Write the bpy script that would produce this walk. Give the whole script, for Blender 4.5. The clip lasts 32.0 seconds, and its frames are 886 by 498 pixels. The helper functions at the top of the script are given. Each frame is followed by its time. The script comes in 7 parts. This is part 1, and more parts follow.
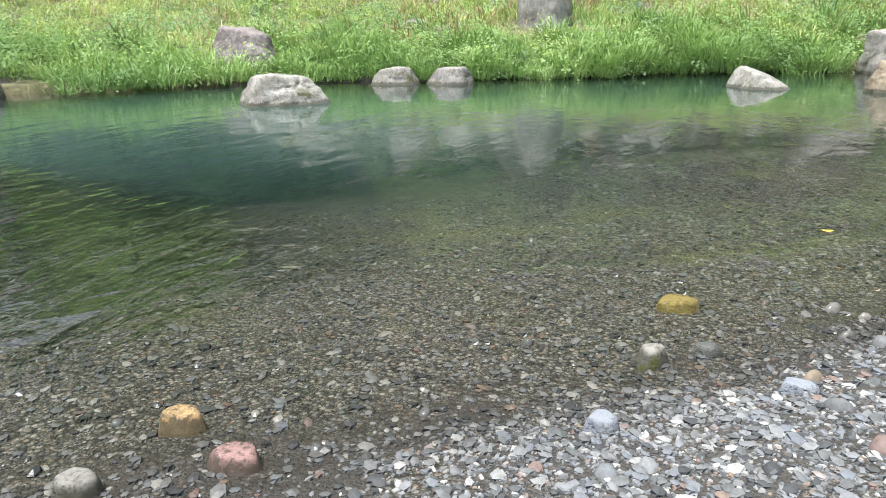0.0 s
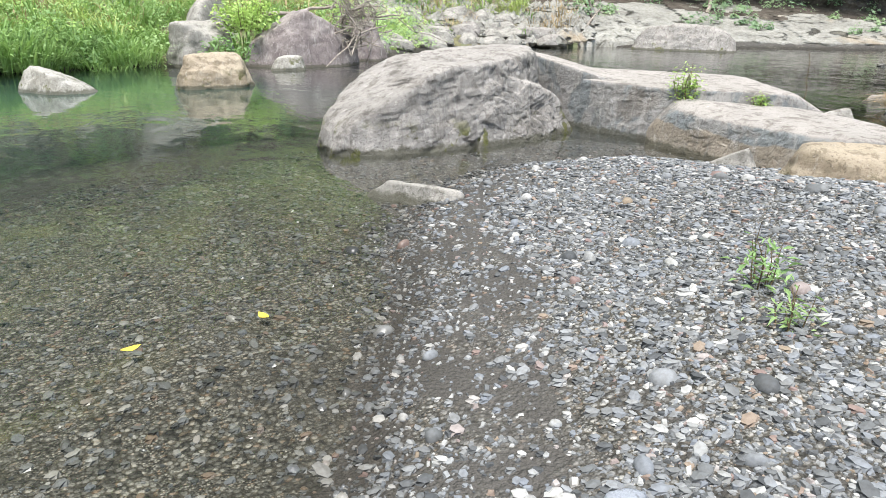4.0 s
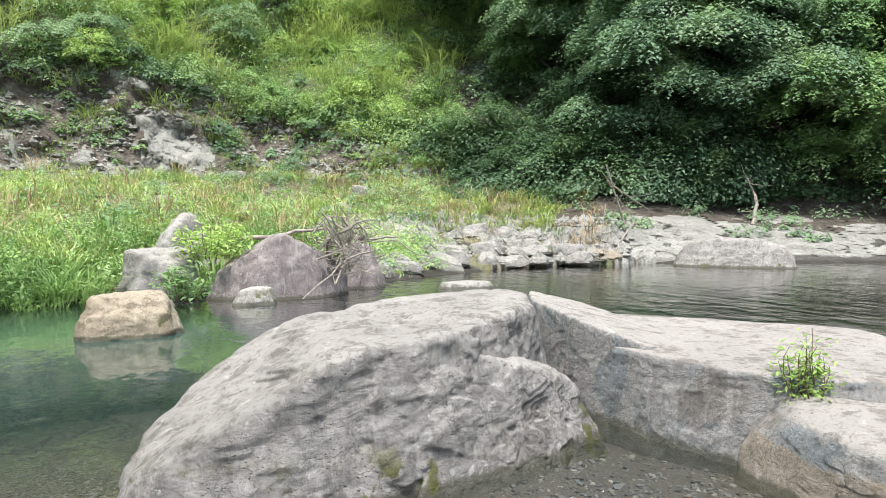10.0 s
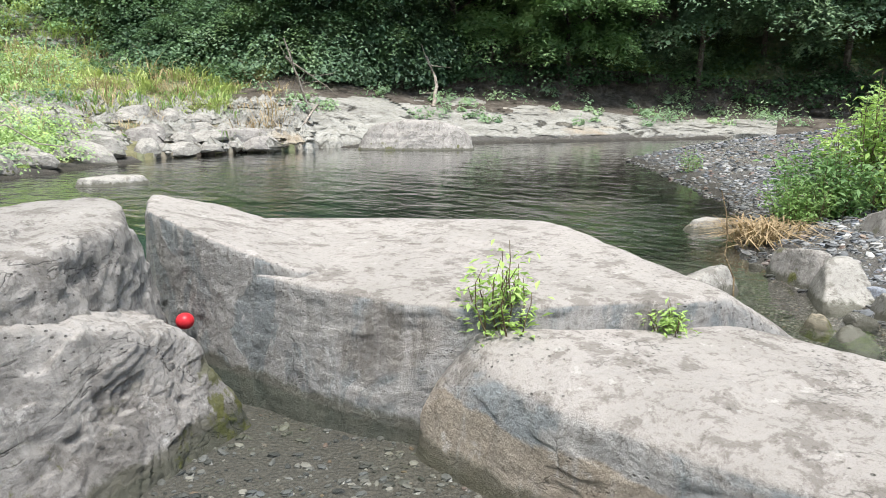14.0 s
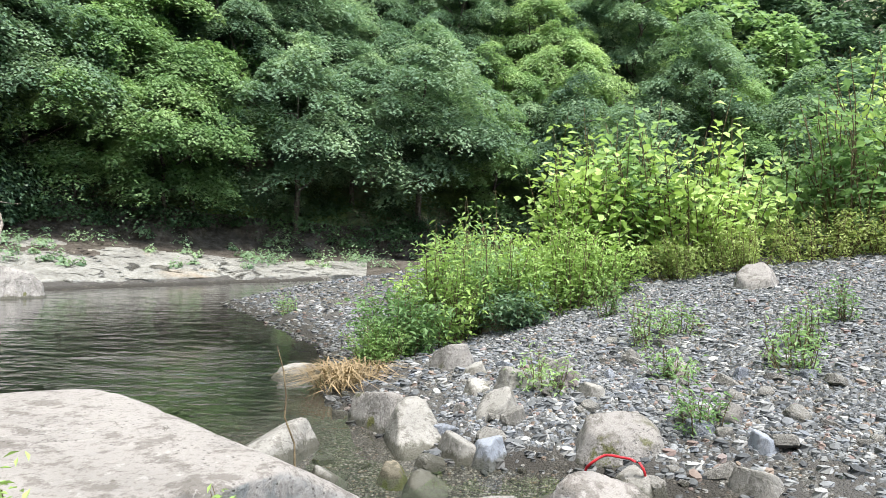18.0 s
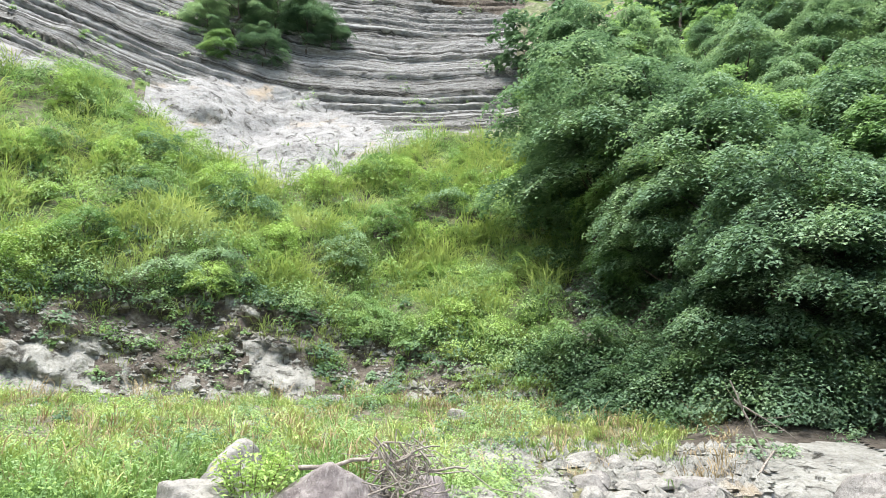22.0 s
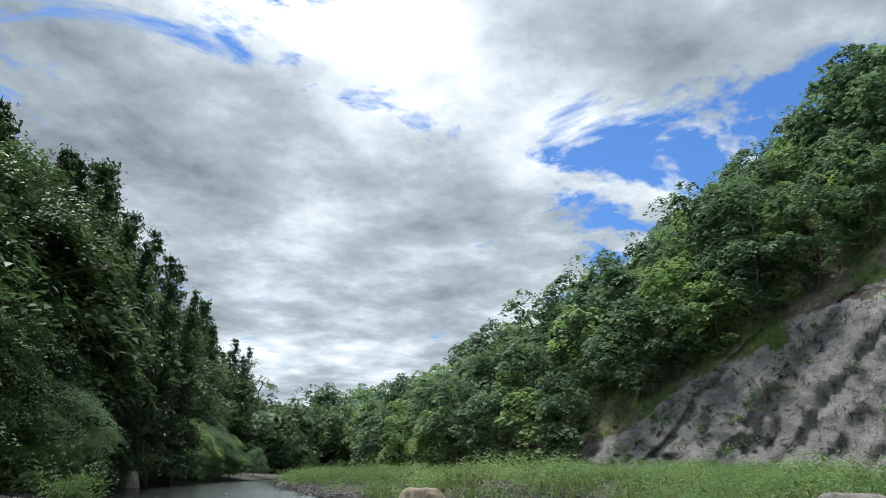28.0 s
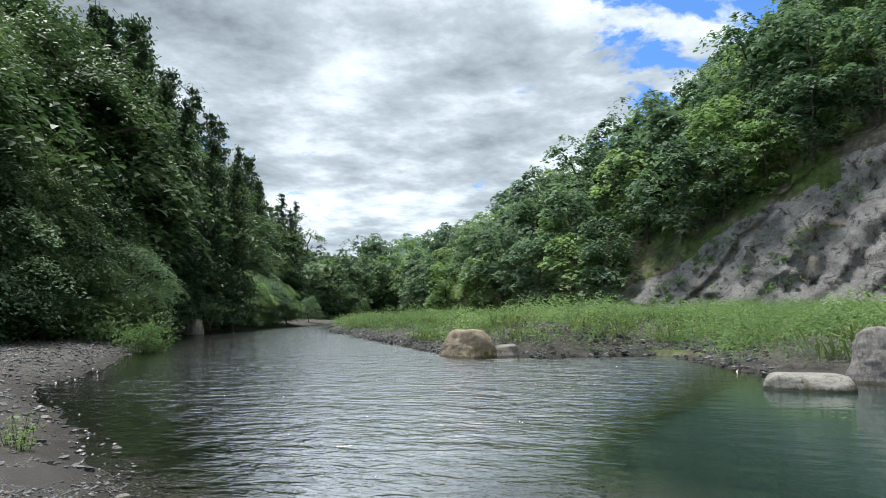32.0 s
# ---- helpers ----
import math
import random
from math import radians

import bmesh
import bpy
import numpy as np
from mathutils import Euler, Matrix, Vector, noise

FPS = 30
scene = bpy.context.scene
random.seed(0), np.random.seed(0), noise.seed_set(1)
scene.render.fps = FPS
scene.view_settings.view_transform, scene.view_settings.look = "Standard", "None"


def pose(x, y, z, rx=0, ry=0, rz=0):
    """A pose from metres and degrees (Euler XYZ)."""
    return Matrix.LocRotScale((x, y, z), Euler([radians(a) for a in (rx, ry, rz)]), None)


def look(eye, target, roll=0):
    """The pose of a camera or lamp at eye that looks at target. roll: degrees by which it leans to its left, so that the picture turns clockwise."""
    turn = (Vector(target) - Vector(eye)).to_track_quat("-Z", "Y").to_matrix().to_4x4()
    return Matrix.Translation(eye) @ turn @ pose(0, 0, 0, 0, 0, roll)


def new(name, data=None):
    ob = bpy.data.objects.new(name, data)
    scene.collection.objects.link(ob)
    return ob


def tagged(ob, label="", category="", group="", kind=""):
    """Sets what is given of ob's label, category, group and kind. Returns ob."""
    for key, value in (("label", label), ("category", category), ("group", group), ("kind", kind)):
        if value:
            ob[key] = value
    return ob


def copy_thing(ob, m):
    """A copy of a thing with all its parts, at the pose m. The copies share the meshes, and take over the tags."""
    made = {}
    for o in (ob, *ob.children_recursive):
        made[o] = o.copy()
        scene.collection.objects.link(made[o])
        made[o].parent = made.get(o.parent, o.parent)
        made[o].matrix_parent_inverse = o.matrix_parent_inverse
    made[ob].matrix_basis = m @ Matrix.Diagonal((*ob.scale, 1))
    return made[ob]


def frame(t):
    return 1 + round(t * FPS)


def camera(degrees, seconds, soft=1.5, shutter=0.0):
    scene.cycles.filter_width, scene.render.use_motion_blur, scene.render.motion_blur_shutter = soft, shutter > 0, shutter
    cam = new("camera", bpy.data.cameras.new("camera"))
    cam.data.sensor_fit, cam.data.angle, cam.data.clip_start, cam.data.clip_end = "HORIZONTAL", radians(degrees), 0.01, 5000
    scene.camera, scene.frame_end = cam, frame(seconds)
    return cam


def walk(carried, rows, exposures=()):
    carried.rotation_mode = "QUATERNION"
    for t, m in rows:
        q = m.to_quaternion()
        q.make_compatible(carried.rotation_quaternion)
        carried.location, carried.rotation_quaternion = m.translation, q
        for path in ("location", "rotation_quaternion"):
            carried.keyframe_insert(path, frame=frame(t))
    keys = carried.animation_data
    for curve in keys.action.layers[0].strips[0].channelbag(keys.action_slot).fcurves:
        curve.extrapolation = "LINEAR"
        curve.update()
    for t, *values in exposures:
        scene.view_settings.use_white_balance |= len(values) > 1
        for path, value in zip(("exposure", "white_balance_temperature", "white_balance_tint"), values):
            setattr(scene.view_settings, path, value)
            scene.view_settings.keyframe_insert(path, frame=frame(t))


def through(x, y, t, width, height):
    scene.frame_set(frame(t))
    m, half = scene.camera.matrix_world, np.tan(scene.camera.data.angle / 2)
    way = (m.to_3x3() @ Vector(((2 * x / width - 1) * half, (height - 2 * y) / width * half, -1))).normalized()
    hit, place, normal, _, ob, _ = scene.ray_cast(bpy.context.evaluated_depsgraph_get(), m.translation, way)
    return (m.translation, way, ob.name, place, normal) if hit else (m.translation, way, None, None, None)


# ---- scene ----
EXPOSURES = [(0, 1.1), (8, 1.1), (13, 1.08), (18, 1.2), (22, 1.25), (23, 1.15), (24, 0.95), (25, 0.65), (26, 0.35), (28.5, 0.0), (29.5, 0.18), (32, 0.28)]
cam = camera(64.15, 32.0, 0.9)


def aim(x, y, z, yaw, pitch, roll):
    """A pose from a compass heading, a tilt and a lean, in degrees."""
    return pose(x, y, z, 90 + pitch, 0, -yaw) @ pose(0, 0, 0, 0, 0, roll)


walk(cam, [
    (0, aim(-2.585, -4.583, 1.458, -20.79, -18.18, -0.75)),
    (0.5, aim(-2.611, -4.321, 1.446, -14.31, -21.91, -0.38)),
    (1, aim(-2.575, -3.977, 1.426, -8.92, -24.24, -0.57)),
    (1.5, aim(-2.547, -3.679, 1.403, -2.59, -26.35, -0.60)),
    (2, aim(-2.516, -3.381, 1.410, 3.23, -26.94, -0.66)),
    (2.5, aim(-2.413, -3.054, 1.410, 9.18, -26.23, -0.49)),
    (3, aim(-2.262, -2.770, 1.436, 15.47, -23.64, -0.51)),
    (3.5, aim(-2.074, -2.560, 1.479, 24.83, -21.08, -0.27)),
    (5.5, aim(-1.447, -1.810, 1.444, 31.27, -14.96, 0.57)),
    (6, aim(-1.276, -1.574, 1.440, 24.74, -13.01, 0.34)),
    (6.5, aim(-1.066, -1.267, 1.471, 17.98, -11.65, 0.05)),
    (7, aim(-0.815, -1.010, 1.487, 11.77, -9.64, -0.12)),
    (7.5, aim(-0.658, -0.755, 1.534, 6.88, -6.70, -0.36)),
    (8, aim(-0.511, -0.492, 1.555, 4.58, -3.50, -0.37)),
    (8.5, aim(-0.273, -0.235, 1.573, 5.53, -0.68, -0.34)),
    (9, aim(0.000, 0.000, 1.582, 10.00, 0.26, -0.40)),
    (9.5, aim(0.273, 0.260, 1.592, 17.14, -0.62, -0.51)),
    (10, aim(0.556, 0.503, 1.600, 25.39, -2.45, -0.39)),
    (10.5, aim(0.758, 0.730, 1.586, 32.78, -4.54, -0.25)),
    (11, aim(0.876, 0.914, 1.584, 38.24, -6.10, 0.00)),
    (11.5, aim(1.055, 1.126, 1.570, 41.83, -7.27, 0.17)),
    (12, aim(1.227, 1.278, 1.561, 44.07, -8.28, 0.20)),
    (12.5, aim(1.439, 1.435, 1.550, 45.51, -9.51, 0.21)),
    (13, aim(1.641, 1.511, 1.529, 47.13, -11.05, 0.19)),
    (13.5, aim(1.744, 1.646, 1.527, 49.17, -12.55, 0.19)),
    (15.5, aim(2.341, 1.632, 1.562, 55.78, -2.96, 0.29)),
    (16, aim(2.399, 1.589, 1.568, 63.26, 0.99, 0.40)),
    (16.5, aim(2.415, 1.566, 1.559, 72.20, 1.02, 0.32)),
    (17, aim(2.414, 1.537, 1.552, 78.57, -0.25, 0.34)),
    (17.5, aim(2.429, 1.561, 1.559, 81.96, -0.83, 0.49)),
    (18, aim(2.434, 1.568, 1.566, 80.54, -0.48, 0.49)),
    (18.5, aim(2.401, 1.615, 1.570, 73.73, 0.31, 0.57)),
    (19, aim(2.349, 1.663, 1.567, 63.81, 0.70, 0.50)),
    (19.5, aim(2.268, 1.736, 1.566, 53.39, 0.81, 0.49)),
    (20, aim(2.226, 1.850, 1.563, 43.56, 1.06, 0.42)),
    (20.5, aim(2.252, 1.847, 1.562, 34.48, 2.19, 0.19)),
    (21, aim(2.284, 1.882, 1.563, 26.66, 4.96, -0.27)),
    (21.5, aim(2.271, 1.923, 1.565, 20.35, 9.63, -0.49)),
    (22, aim(2.231, 1.924, 1.565, 15.60, 15.69, -0.41)),
    (22.5, aim(2.149, 1.921, 1.568, 12.43, 21.88, -0.33)),
    (23, aim(2.028, 1.924, 1.571, 9.52, 27.37, -0.38)),
    (23.5, aim(1.858, 1.913, 1.568, 5.84, 31.53, -0.65)),
    (24, aim(1.634, 1.896, 1.567, -2.43, 34.05, -0.79)),
    (24.5, aim(1.382, 1.879, 1.571, -14.67, 35.44, -0.50)),
    (25, aim(1.139, 1.834, 1.574, -29.03, 35.73, 0.24)),
    (25.5, aim(0.950, 1.767, 1.575, -43.70, 34.86, 1.10)),
    (26, aim(0.814, 1.703, 1.576, -58.25, 32.88, 2.08)),
    (26.5, aim(0.708, 1.639, 1.575, -72.57, 29.81, 2.68)),
    (28.5, aim(0.373, 1.413, 1.558, -112.94, 13.12, -0.48)),
    (29, aim(0.367, 1.415, 1.548, -114.12, 8.93, -0.63)),
    (29.5, aim(0.372, 1.423, 1.544, -112.31, 5.72, -0.69)),
    (30, aim(0.364, 1.440, 1.547, -109.48, 3.89, -0.58)),
    (30.5, aim(0.341, 1.452, 1.554, -107.41, 3.47, -0.58)),
    (31, aim(0.329, 1.466, 1.553, -107.12, 4.00, -0.66)),
    (31.5, aim(0.325, 1.449, 1.552, -108.38, 4.66, -0.62)),
    (32, aim(0.315, 1.418, 1.552, -110.42, 5.10, -0.63)),
], EXPOSURES)

# ---------------------------------------------------------------- light
SUN_AZ, SUN_EL = radians(215), radians(70)
world = bpy.data.worlds.new("sky")
scene.world = world
world.use_nodes = True


def build_sky():
    nt = world.node_tree
    nt.nodes.clear()
    out = nt.nodes.new("ShaderNodeOutputWorld")
    bg = nt.nodes.new("ShaderNodeBackground")
    sky = nt.nodes.new("ShaderNodeTexSky")
    sky.sky_type, sky.sun_disc = "NISHITA", False
    sky.sun_elevation, sky.sun_rotation = SUN_EL, SUN_AZ
    bg.inputs["Strength"].default_value = 1.0
    scale = nt.nodes.new("ShaderNodeVectorMath")
    scale.operation = "SCALE"
    scale.inputs["Scale"].default_value = 0.12
    nt.links.new(sky.outputs[0], scale.inputs[0])
    tc = nt.nodes.new("ShaderNodeTexCoord")
    # clouds on a flat layer overhead: direction divided by its height
    sep = nt.nodes.new("ShaderNodeSeparateXYZ")
    nt.links.new(tc.outputs["Generated"], sep.inputs[0])

    def math_node(op, a, b=None, c=None):
        n = nt.nodes.new("ShaderNodeMath")
        n.operation = op
        for i, v in enumerate((a, b, c)):
            if v is None:
                continue
            if isinstance(v, (int, float)):
                n.inputs[i].default_value = v
            else:
                nt.links.new(v, n.inputs[i])
        return n.outputs[0]
    h = math_node("ADD", math_node("MAXIMUM", sep.outputs[2], 0.0), 0.12)
    comb = nt.nodes.new("ShaderNodeCombineXYZ")
    nt.links.new(math_node("DIVIDE", sep.outputs[0], h), comb.inputs[0])
    nt.links.new(math_node("DIVIDE", sep.outputs[1], h), comb.inputs[1])
    n1 = nt.nodes.new("ShaderNodeTexNoise")
    n1.inputs["Scale"].default_value, n1.inputs["Detail"].default_value, n1.inputs["Roughness"].default_value = 1.9, 8, 0.6
    n1.inputs["Distortion"].default_value = 0.6
    nt.links.new(comb.outputs[0], n1.inputs["Vector"])
    n2 = nt.nodes.new("ShaderNodeTexNoise")
    n2.inputs["Scale"].default_value, n2.inputs["Detail"].default_value, n2.inputs["Roughness"].default_value = 1.5, 9, 0.62
    off = nt.nodes.new("ShaderNodeVectorMath")
    off.inputs[1].default_value = (3.1, 7.7, 1.0)
    nt.links.new(comb.outputs[0], off.inputs[0])
    nt.links.new(off.outputs[0], n2.inputs["Vector"])
    cover = nt.nodes.new("ShaderNodeMapRange")
    cover.inputs["From Min"].default_value, cover.inputs["From Max"].default_value = 0.36, 0.47
    lift = math_node("ADD", math_node("MULTIPLY", n1.outputs[0], 1.7), -0.33)
    for az, el, wide, amount in ((-90, 27, 0.11, -0.15), (-95, 20, 0.07, -0.10), (-64, 48, 0.35, 0.15), (-82, 31, 0.10, -0.16), (-76, 25, 0.07, -0.16), (-115, 15, 0.22, 0.14), (-101, 37, 0.1, 0.1), (-77, 37, 0.1, 0.12), (5, 48, 0.5, 0.16), (28, 44, 0.3, 0.16), (-118, 12, 0.12, 0.08)):
        dot = nt.nodes.new("ShaderNodeVectorMath")
        dot.operation = "DOT_PRODUCT"
        a, e = radians(az), radians(el)
        dot.inputs[1].default_value = (math.sin(a) * math.cos(e), math.cos(a) * math.cos(e), math.sin(e))
        nt.links.new(tc.outputs["Generated"], dot.inputs[0])
        near_it = math_node("POWER", 2.718, math_node("DIVIDE", math_node("SUBTRACT", dot.outputs["Value"], 1.0), wide * wide))
        lift = math_node("ADD", lift, math_node("MULTIPLY", near_it, amount))
    nt.links.new(lift, cover.inputs[0])
    shade = nt.nodes.new("ShaderNodeValToRGB")
    e = shade.color_ramp.elements
    e[0].position, e[0].color = 0.34, (0.88, 0.97, 1.05, 1)
    e[1].position, e[1].color = 0.92, (0.105, 0.13, 0.155, 1)
    for at, c in ((0.14, (1.9, 1.95, 2.0, 1)), (0.48, (0.48, 0.565, 0.635, 1)), (0.66, (0.21, 0.255, 0.30, 1))):
        e.new(at).color = c
    gloom = n2.outputs[0]
    # entries at azimuth -114 add unseen bright cloud for the water to mirror
    for az, el, wide, amount in ((-64, 51, 0.20, 0.20), (-36, 51, 0.25, 0.14), (-86, 51, 0.12, 0.12), (-77, 35, 0.10, -0.14), (-95, 38, 0.10, 0.02), (-114, 41, 0.15, -0.42), (-129, 19, 0.13, 0.08),
                                  (-122, 10, 0.07, -0.14), (-107, 12, 0.05, 0.06), (-101, 21, 0.06, -0.08), (5, 50, 0.45, -0.08), (-112, 5, 0.06, -0.12), (-114, 76, 0.22, -0.25), (-118, 9, 0.13, -0.07), (-75, 40, 0.22, 0.06)):
        dot = nt.nodes.new("ShaderNodeVectorMath")
        dot.operation = "DOT_PRODUCT"
        a, e = radians(az), radians(el)
        dot.inputs[1].default_value = (math.sin(a) * math.cos(e), math.cos(a) * math.cos(e), math.sin(e))
        nt.links.new(tc.outputs["Generated"], dot.inputs[0])
        near_it = math_node("POWER", 2.718, math_node("DIVIDE", math_node("SUBTRACT", dot.outputs["Value"], 1.0), wide * wide))
        gloom = math_node("ADD", gloom, math_node("MULTIPLY", near_it, amount))
    nt.links.new(gloom, shade.inputs[0])
    mix = nt.nodes.new("ShaderNodeMix")
    mix.data_type = "RGBA"
    nt.links.new(cover.outputs[0], mix.inputs["Factor"])
    deep_blue = nt.nodes.new("ShaderNodeVectorMath")
    deep_blue.operation = "MULTIPLY"
    deep_blue.inputs[1].default_value = (0.5, 0.86, 1.35)
    nt.links.new(scale.outputs[0], deep_blue.inputs[0])
    nt.links.new(deep_blue.outputs[0], mix.inputs[6])
    nt.links.new(shade.outputs[0], mix.inputs[7])
    nt.links.new(mix.outputs[2], bg.inputs["Color"])
    nt.links.new(bg.outputs[0], out.inputs[0])


build_sky()
sun = new("sun", bpy.data.lights.new("sun", "SUN"))
sun.data.energy, sun.data.angle, sun.data.color = 4.2, radians(18), (1.0, 0.975, 0.94)
sun.matrix_world = look((math.sin(SUN_AZ) * 50, math.cos(SUN_AZ) * 50, 50 * math.tan(SUN_EL)), (0, 0, 0))


# ---------------------------------------------------------------- materials
class Mat:
    """A small builder for node materials."""

    def __init__(self, name, rough=0.8, spec=0.3):
        self.m = bpy.data.materials.new(name)
        self.m.use_nodes = True
        self.t = self.m.node_tree
        self.b = self.t.nodes["Principled BSDF"]
        self.b.inputs["Roughness"].default_value = rough
        self.b.inputs["Specular IOR Level"].default_value = spec

    def n(self, kind, **props):
        node = self.t.nodes.new("ShaderNode" + kind)
        for k, v in props.items():
            if k in node.inputs:
                node.inputs[k].default_value = v
        return node

    def link(self, a, b):
        self.t.links.new(a, b)

    def coords(self, scale=(1, 1, 1), space="Object"):
        c = self.n("TexCoord")
        mp = self.n("Mapping")
        mp.inputs["Scale"].default_value = scale
        self.link(c.outputs[space], mp.inputs[0])
        return mp.outputs[0]

    def place(self, scale=(1, 1, 1), rot=(0, 0, 0)):
        g = self.n("NewGeometry")
        mp = self.n("Mapping")
        mp.inputs["Scale"].default_value = scale
        mp.inputs["Rotation"].default_value = rot
        self.link(g.outputs["Position"], mp.inputs[0])
        return mp.outputs[0]

    def noise(self, vec, scale, detail=4, rough=0.55, distortion=0.0):
        nn = self.n("TexNoise", Scale=scale, Detail=detail, Roughness=rough, Distortion=distortion)
        self.link(vec, nn.inputs["Vector"])
        return nn.outputs[0]

    def voronoi(self, vec, scale, feature="F1", out="Distance"):
        v = self.n("TexVoronoi", Scale=scale)
        v.feature = feature
        self.link(vec, v.inputs["Vector"])
        return v.outputs[out]

    def ramp(self, fac, stops):
        r = self.n("ValToRGB")
        e = r.color_ramp.elements
        while len(e) < len(stops):
            e.new(0.5)
        for el, (p, c) in zip(e, stops):
            el.position, el.color = p, (*c, 1)
        self.link(fac, r.inputs[0])
        return r.outputs[0]

    def mix(self, fac, a, b, mode="MIX"):
        x = self.n("Mix")
        x.data_type, x.blend_type = "RGBA", mode
        for v, i in ((fac, 0), (a, 6), (b, 7)):
            if isinstance(v, (int, float)):
                x.inputs[i].default_value = v
            elif isinstance(v, tuple):
                x.inputs[i].default_value = (*v, 1)
            else:
                self.link(v, x.inputs[i])
        return x.outputs[2]

    def calc(self, op, a, b=0.0):
        x = self.n("Math")
        x.operation = op
        for v, i in ((a, 0), (b, 1)):
            if isinstance(v, (int, float)):
                x.inputs[i].default_value = v
            else:
                self.link(v, x.inputs[i])
        return x.outputs[0]

    def span(self, v, a, b, c=0.0, d=1.0):
        x = self.n("MapRange")
        x.inputs[1].default_value, x.inputs[2].default_value, x.inputs[3].default_value, x.inputs[4].default_value = a, b, c, d
        self.link(v, x.inputs[0])
        return x.outputs[0]

    def height(self, lo, hi):
        g = self.n("NewGeometry")
        s = self.n("SeparateXYZ")
        self.link(g.outputs["Position"], s.inputs[0])
        return self.span(s.outputs[2], lo, hi)

    def up(self):
        g = self.n("NewGeometry")
        s = self.n("SeparateXYZ")
        self.link(g.outputs["Normal"], s.inputs[0])
        return s.outputs[2]

    def random(self):
        return self.n("ObjectInfo").outputs["Random"]

    def island(self):
        return self.n("NewGeometry").outputs["Random Per Island"]

    def color(self, c):
        if isinstance(c, tuple):
            self.b.inputs["Base Color"].default_value = (*c, 1)
        else:
            self.link(c, self.b.inputs["Base Color"])
        return self

    def bump(self, h, strength=0.5, distance=0.02):
        bp = self.n("Bump", Strength=strength, Distance=distance)
        self.link(h, bp.inputs["Height"])
        self.link(bp.outputs[0], self.b.inputs["Normal"])
        return self


def make_rock(name, light, mid, dark, moss=0.0, scale=1.0, wet=True, face=None, rust=None, stain=0.5):
    """Weathered stone: top painted paler as if lit from above, stained and flaked sides, pits, hairline cracks, a dark
    wet foot.
    """
    m = Mat(name, 0.9, 0.2)
    v = m.coords()
    big = m.noise(v, 1.1 * scale, 6, 0.6, 0.4)
    blot = m.noise(v, 5.5 * scale, 10, 0.74, 0.3)
    fine = m.noise(v, 26 * scale, 8, 0.75)
    grain = m.noise(v, 150 * scale, 3, 0.7)
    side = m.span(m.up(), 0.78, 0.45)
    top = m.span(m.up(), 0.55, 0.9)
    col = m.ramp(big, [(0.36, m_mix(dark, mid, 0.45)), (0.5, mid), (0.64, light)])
    # upward faces lightened in the colour, standing in for light from overhead
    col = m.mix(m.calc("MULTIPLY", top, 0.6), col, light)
    if face:
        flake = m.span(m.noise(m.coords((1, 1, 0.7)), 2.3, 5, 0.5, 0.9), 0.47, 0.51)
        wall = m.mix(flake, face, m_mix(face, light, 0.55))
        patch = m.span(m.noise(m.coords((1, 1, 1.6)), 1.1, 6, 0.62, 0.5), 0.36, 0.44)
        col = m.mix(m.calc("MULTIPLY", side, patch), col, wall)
    if rust:
        warm = m.span(m.calc("ADD", m.noise(m.coords((1, 1, 1.3)), 2.6, 6, 0.6, 0.5), m.height(0.33, 0.12)), 0.78, 0.86)
        col = m.mix(m.calc("MULTIPLY", m.calc("MULTIPLY", side, warm), 0.8), col, m.mix(blot, m_mix(rust, dark, 0.4), rust))
    streak = m.noise(m.coords((5.5 * scale, 5.5 * scale, 0.55 * scale)), 1.6, 7, 0.68, 0.5)
    run = m.calc("MULTIPLY", m.span(streak, 0.49, 0.60), m.calc("MULTIPLY", side, stain))
    col = m.mix(run, col, m_mix(dark, mid, 0.25))
    chalk = m.calc("MULTIPLY", m.span(m.noise(m.coords((7 * scale, 7 * scale, 0.8 * scale)), 1.3, 5, 0.6, 0.4), 0.56, 0.66), m.calc("MULTIPLY", side, 0.4))
    col = m.mix(chalk, col, m_mix(light, (0.55, 0.54, 0.52), 0.4))
    col = m.mix(m.calc("MULTIPLY", m.span(blot, 0.515, 0.575), m.calc("ADD", m.calc("MULTIPLY", m.span(m.up(), 0.1, 0.6), 0.5), 0.2)), col, m.mix(1.0, col, (0.48, 0.46, 0.44), "MULTIPLY"))
    col = m.mix(m.calc("MULTIPLY", m.span(fine, 0.53, 0.60), 0.6), col, m.mix(1.0, col, (0.55, 0.53, 0.51), "MULTIPLY"))
    col = m.mix(m.calc("MULTIPLY", m.span(grain, 0.5, 0.68), 0.45), col, m.mix(1.0, col, (0.62, 0.6, 0.58), "MULTIPLY"))
    pit_at = m.voronoi(m.coords((1, 1, 1.5)), 24 * scale)
    pit = m.calc("MULTIPLY", m.span(pit_at, 0.20, 0.10), m.span(m.noise(v, 2.2 * scale, 4), 0.50, 0.56))
    col = m.mix(m.calc("MULTIPLY", pit, 0.8), col, m_mix(dark, (0.03, 0.03, 0.028), 0.4))
    line = m.calc("ABSOLUTE", m.calc("SUBTRACT", m.noise(m.coords((1, 1, 1.5)), 1.3 * scale, 5, 0.6, 0.6), 0.5))
    seam = m.calc("MAXIMUM", m.span(line, 0.0, 0.005), m.span(m.noise(v, 0.9 * scale, 3), 0.55, 0.51))
    col = m.mix(seam, m.mix(0.7, col, m_mix(dark, (0.02, 0.02, 0.02), 0.4)), col)
    lichen = m.calc("MULTIPLY", m.span(m.noise(v, 8 * scale, 7, 0.75), 0.60, 0.64), 0.45)
    col = m.mix(lichen, col, m_mix(light, (0.6, 0.58, 0.55), 0.5))
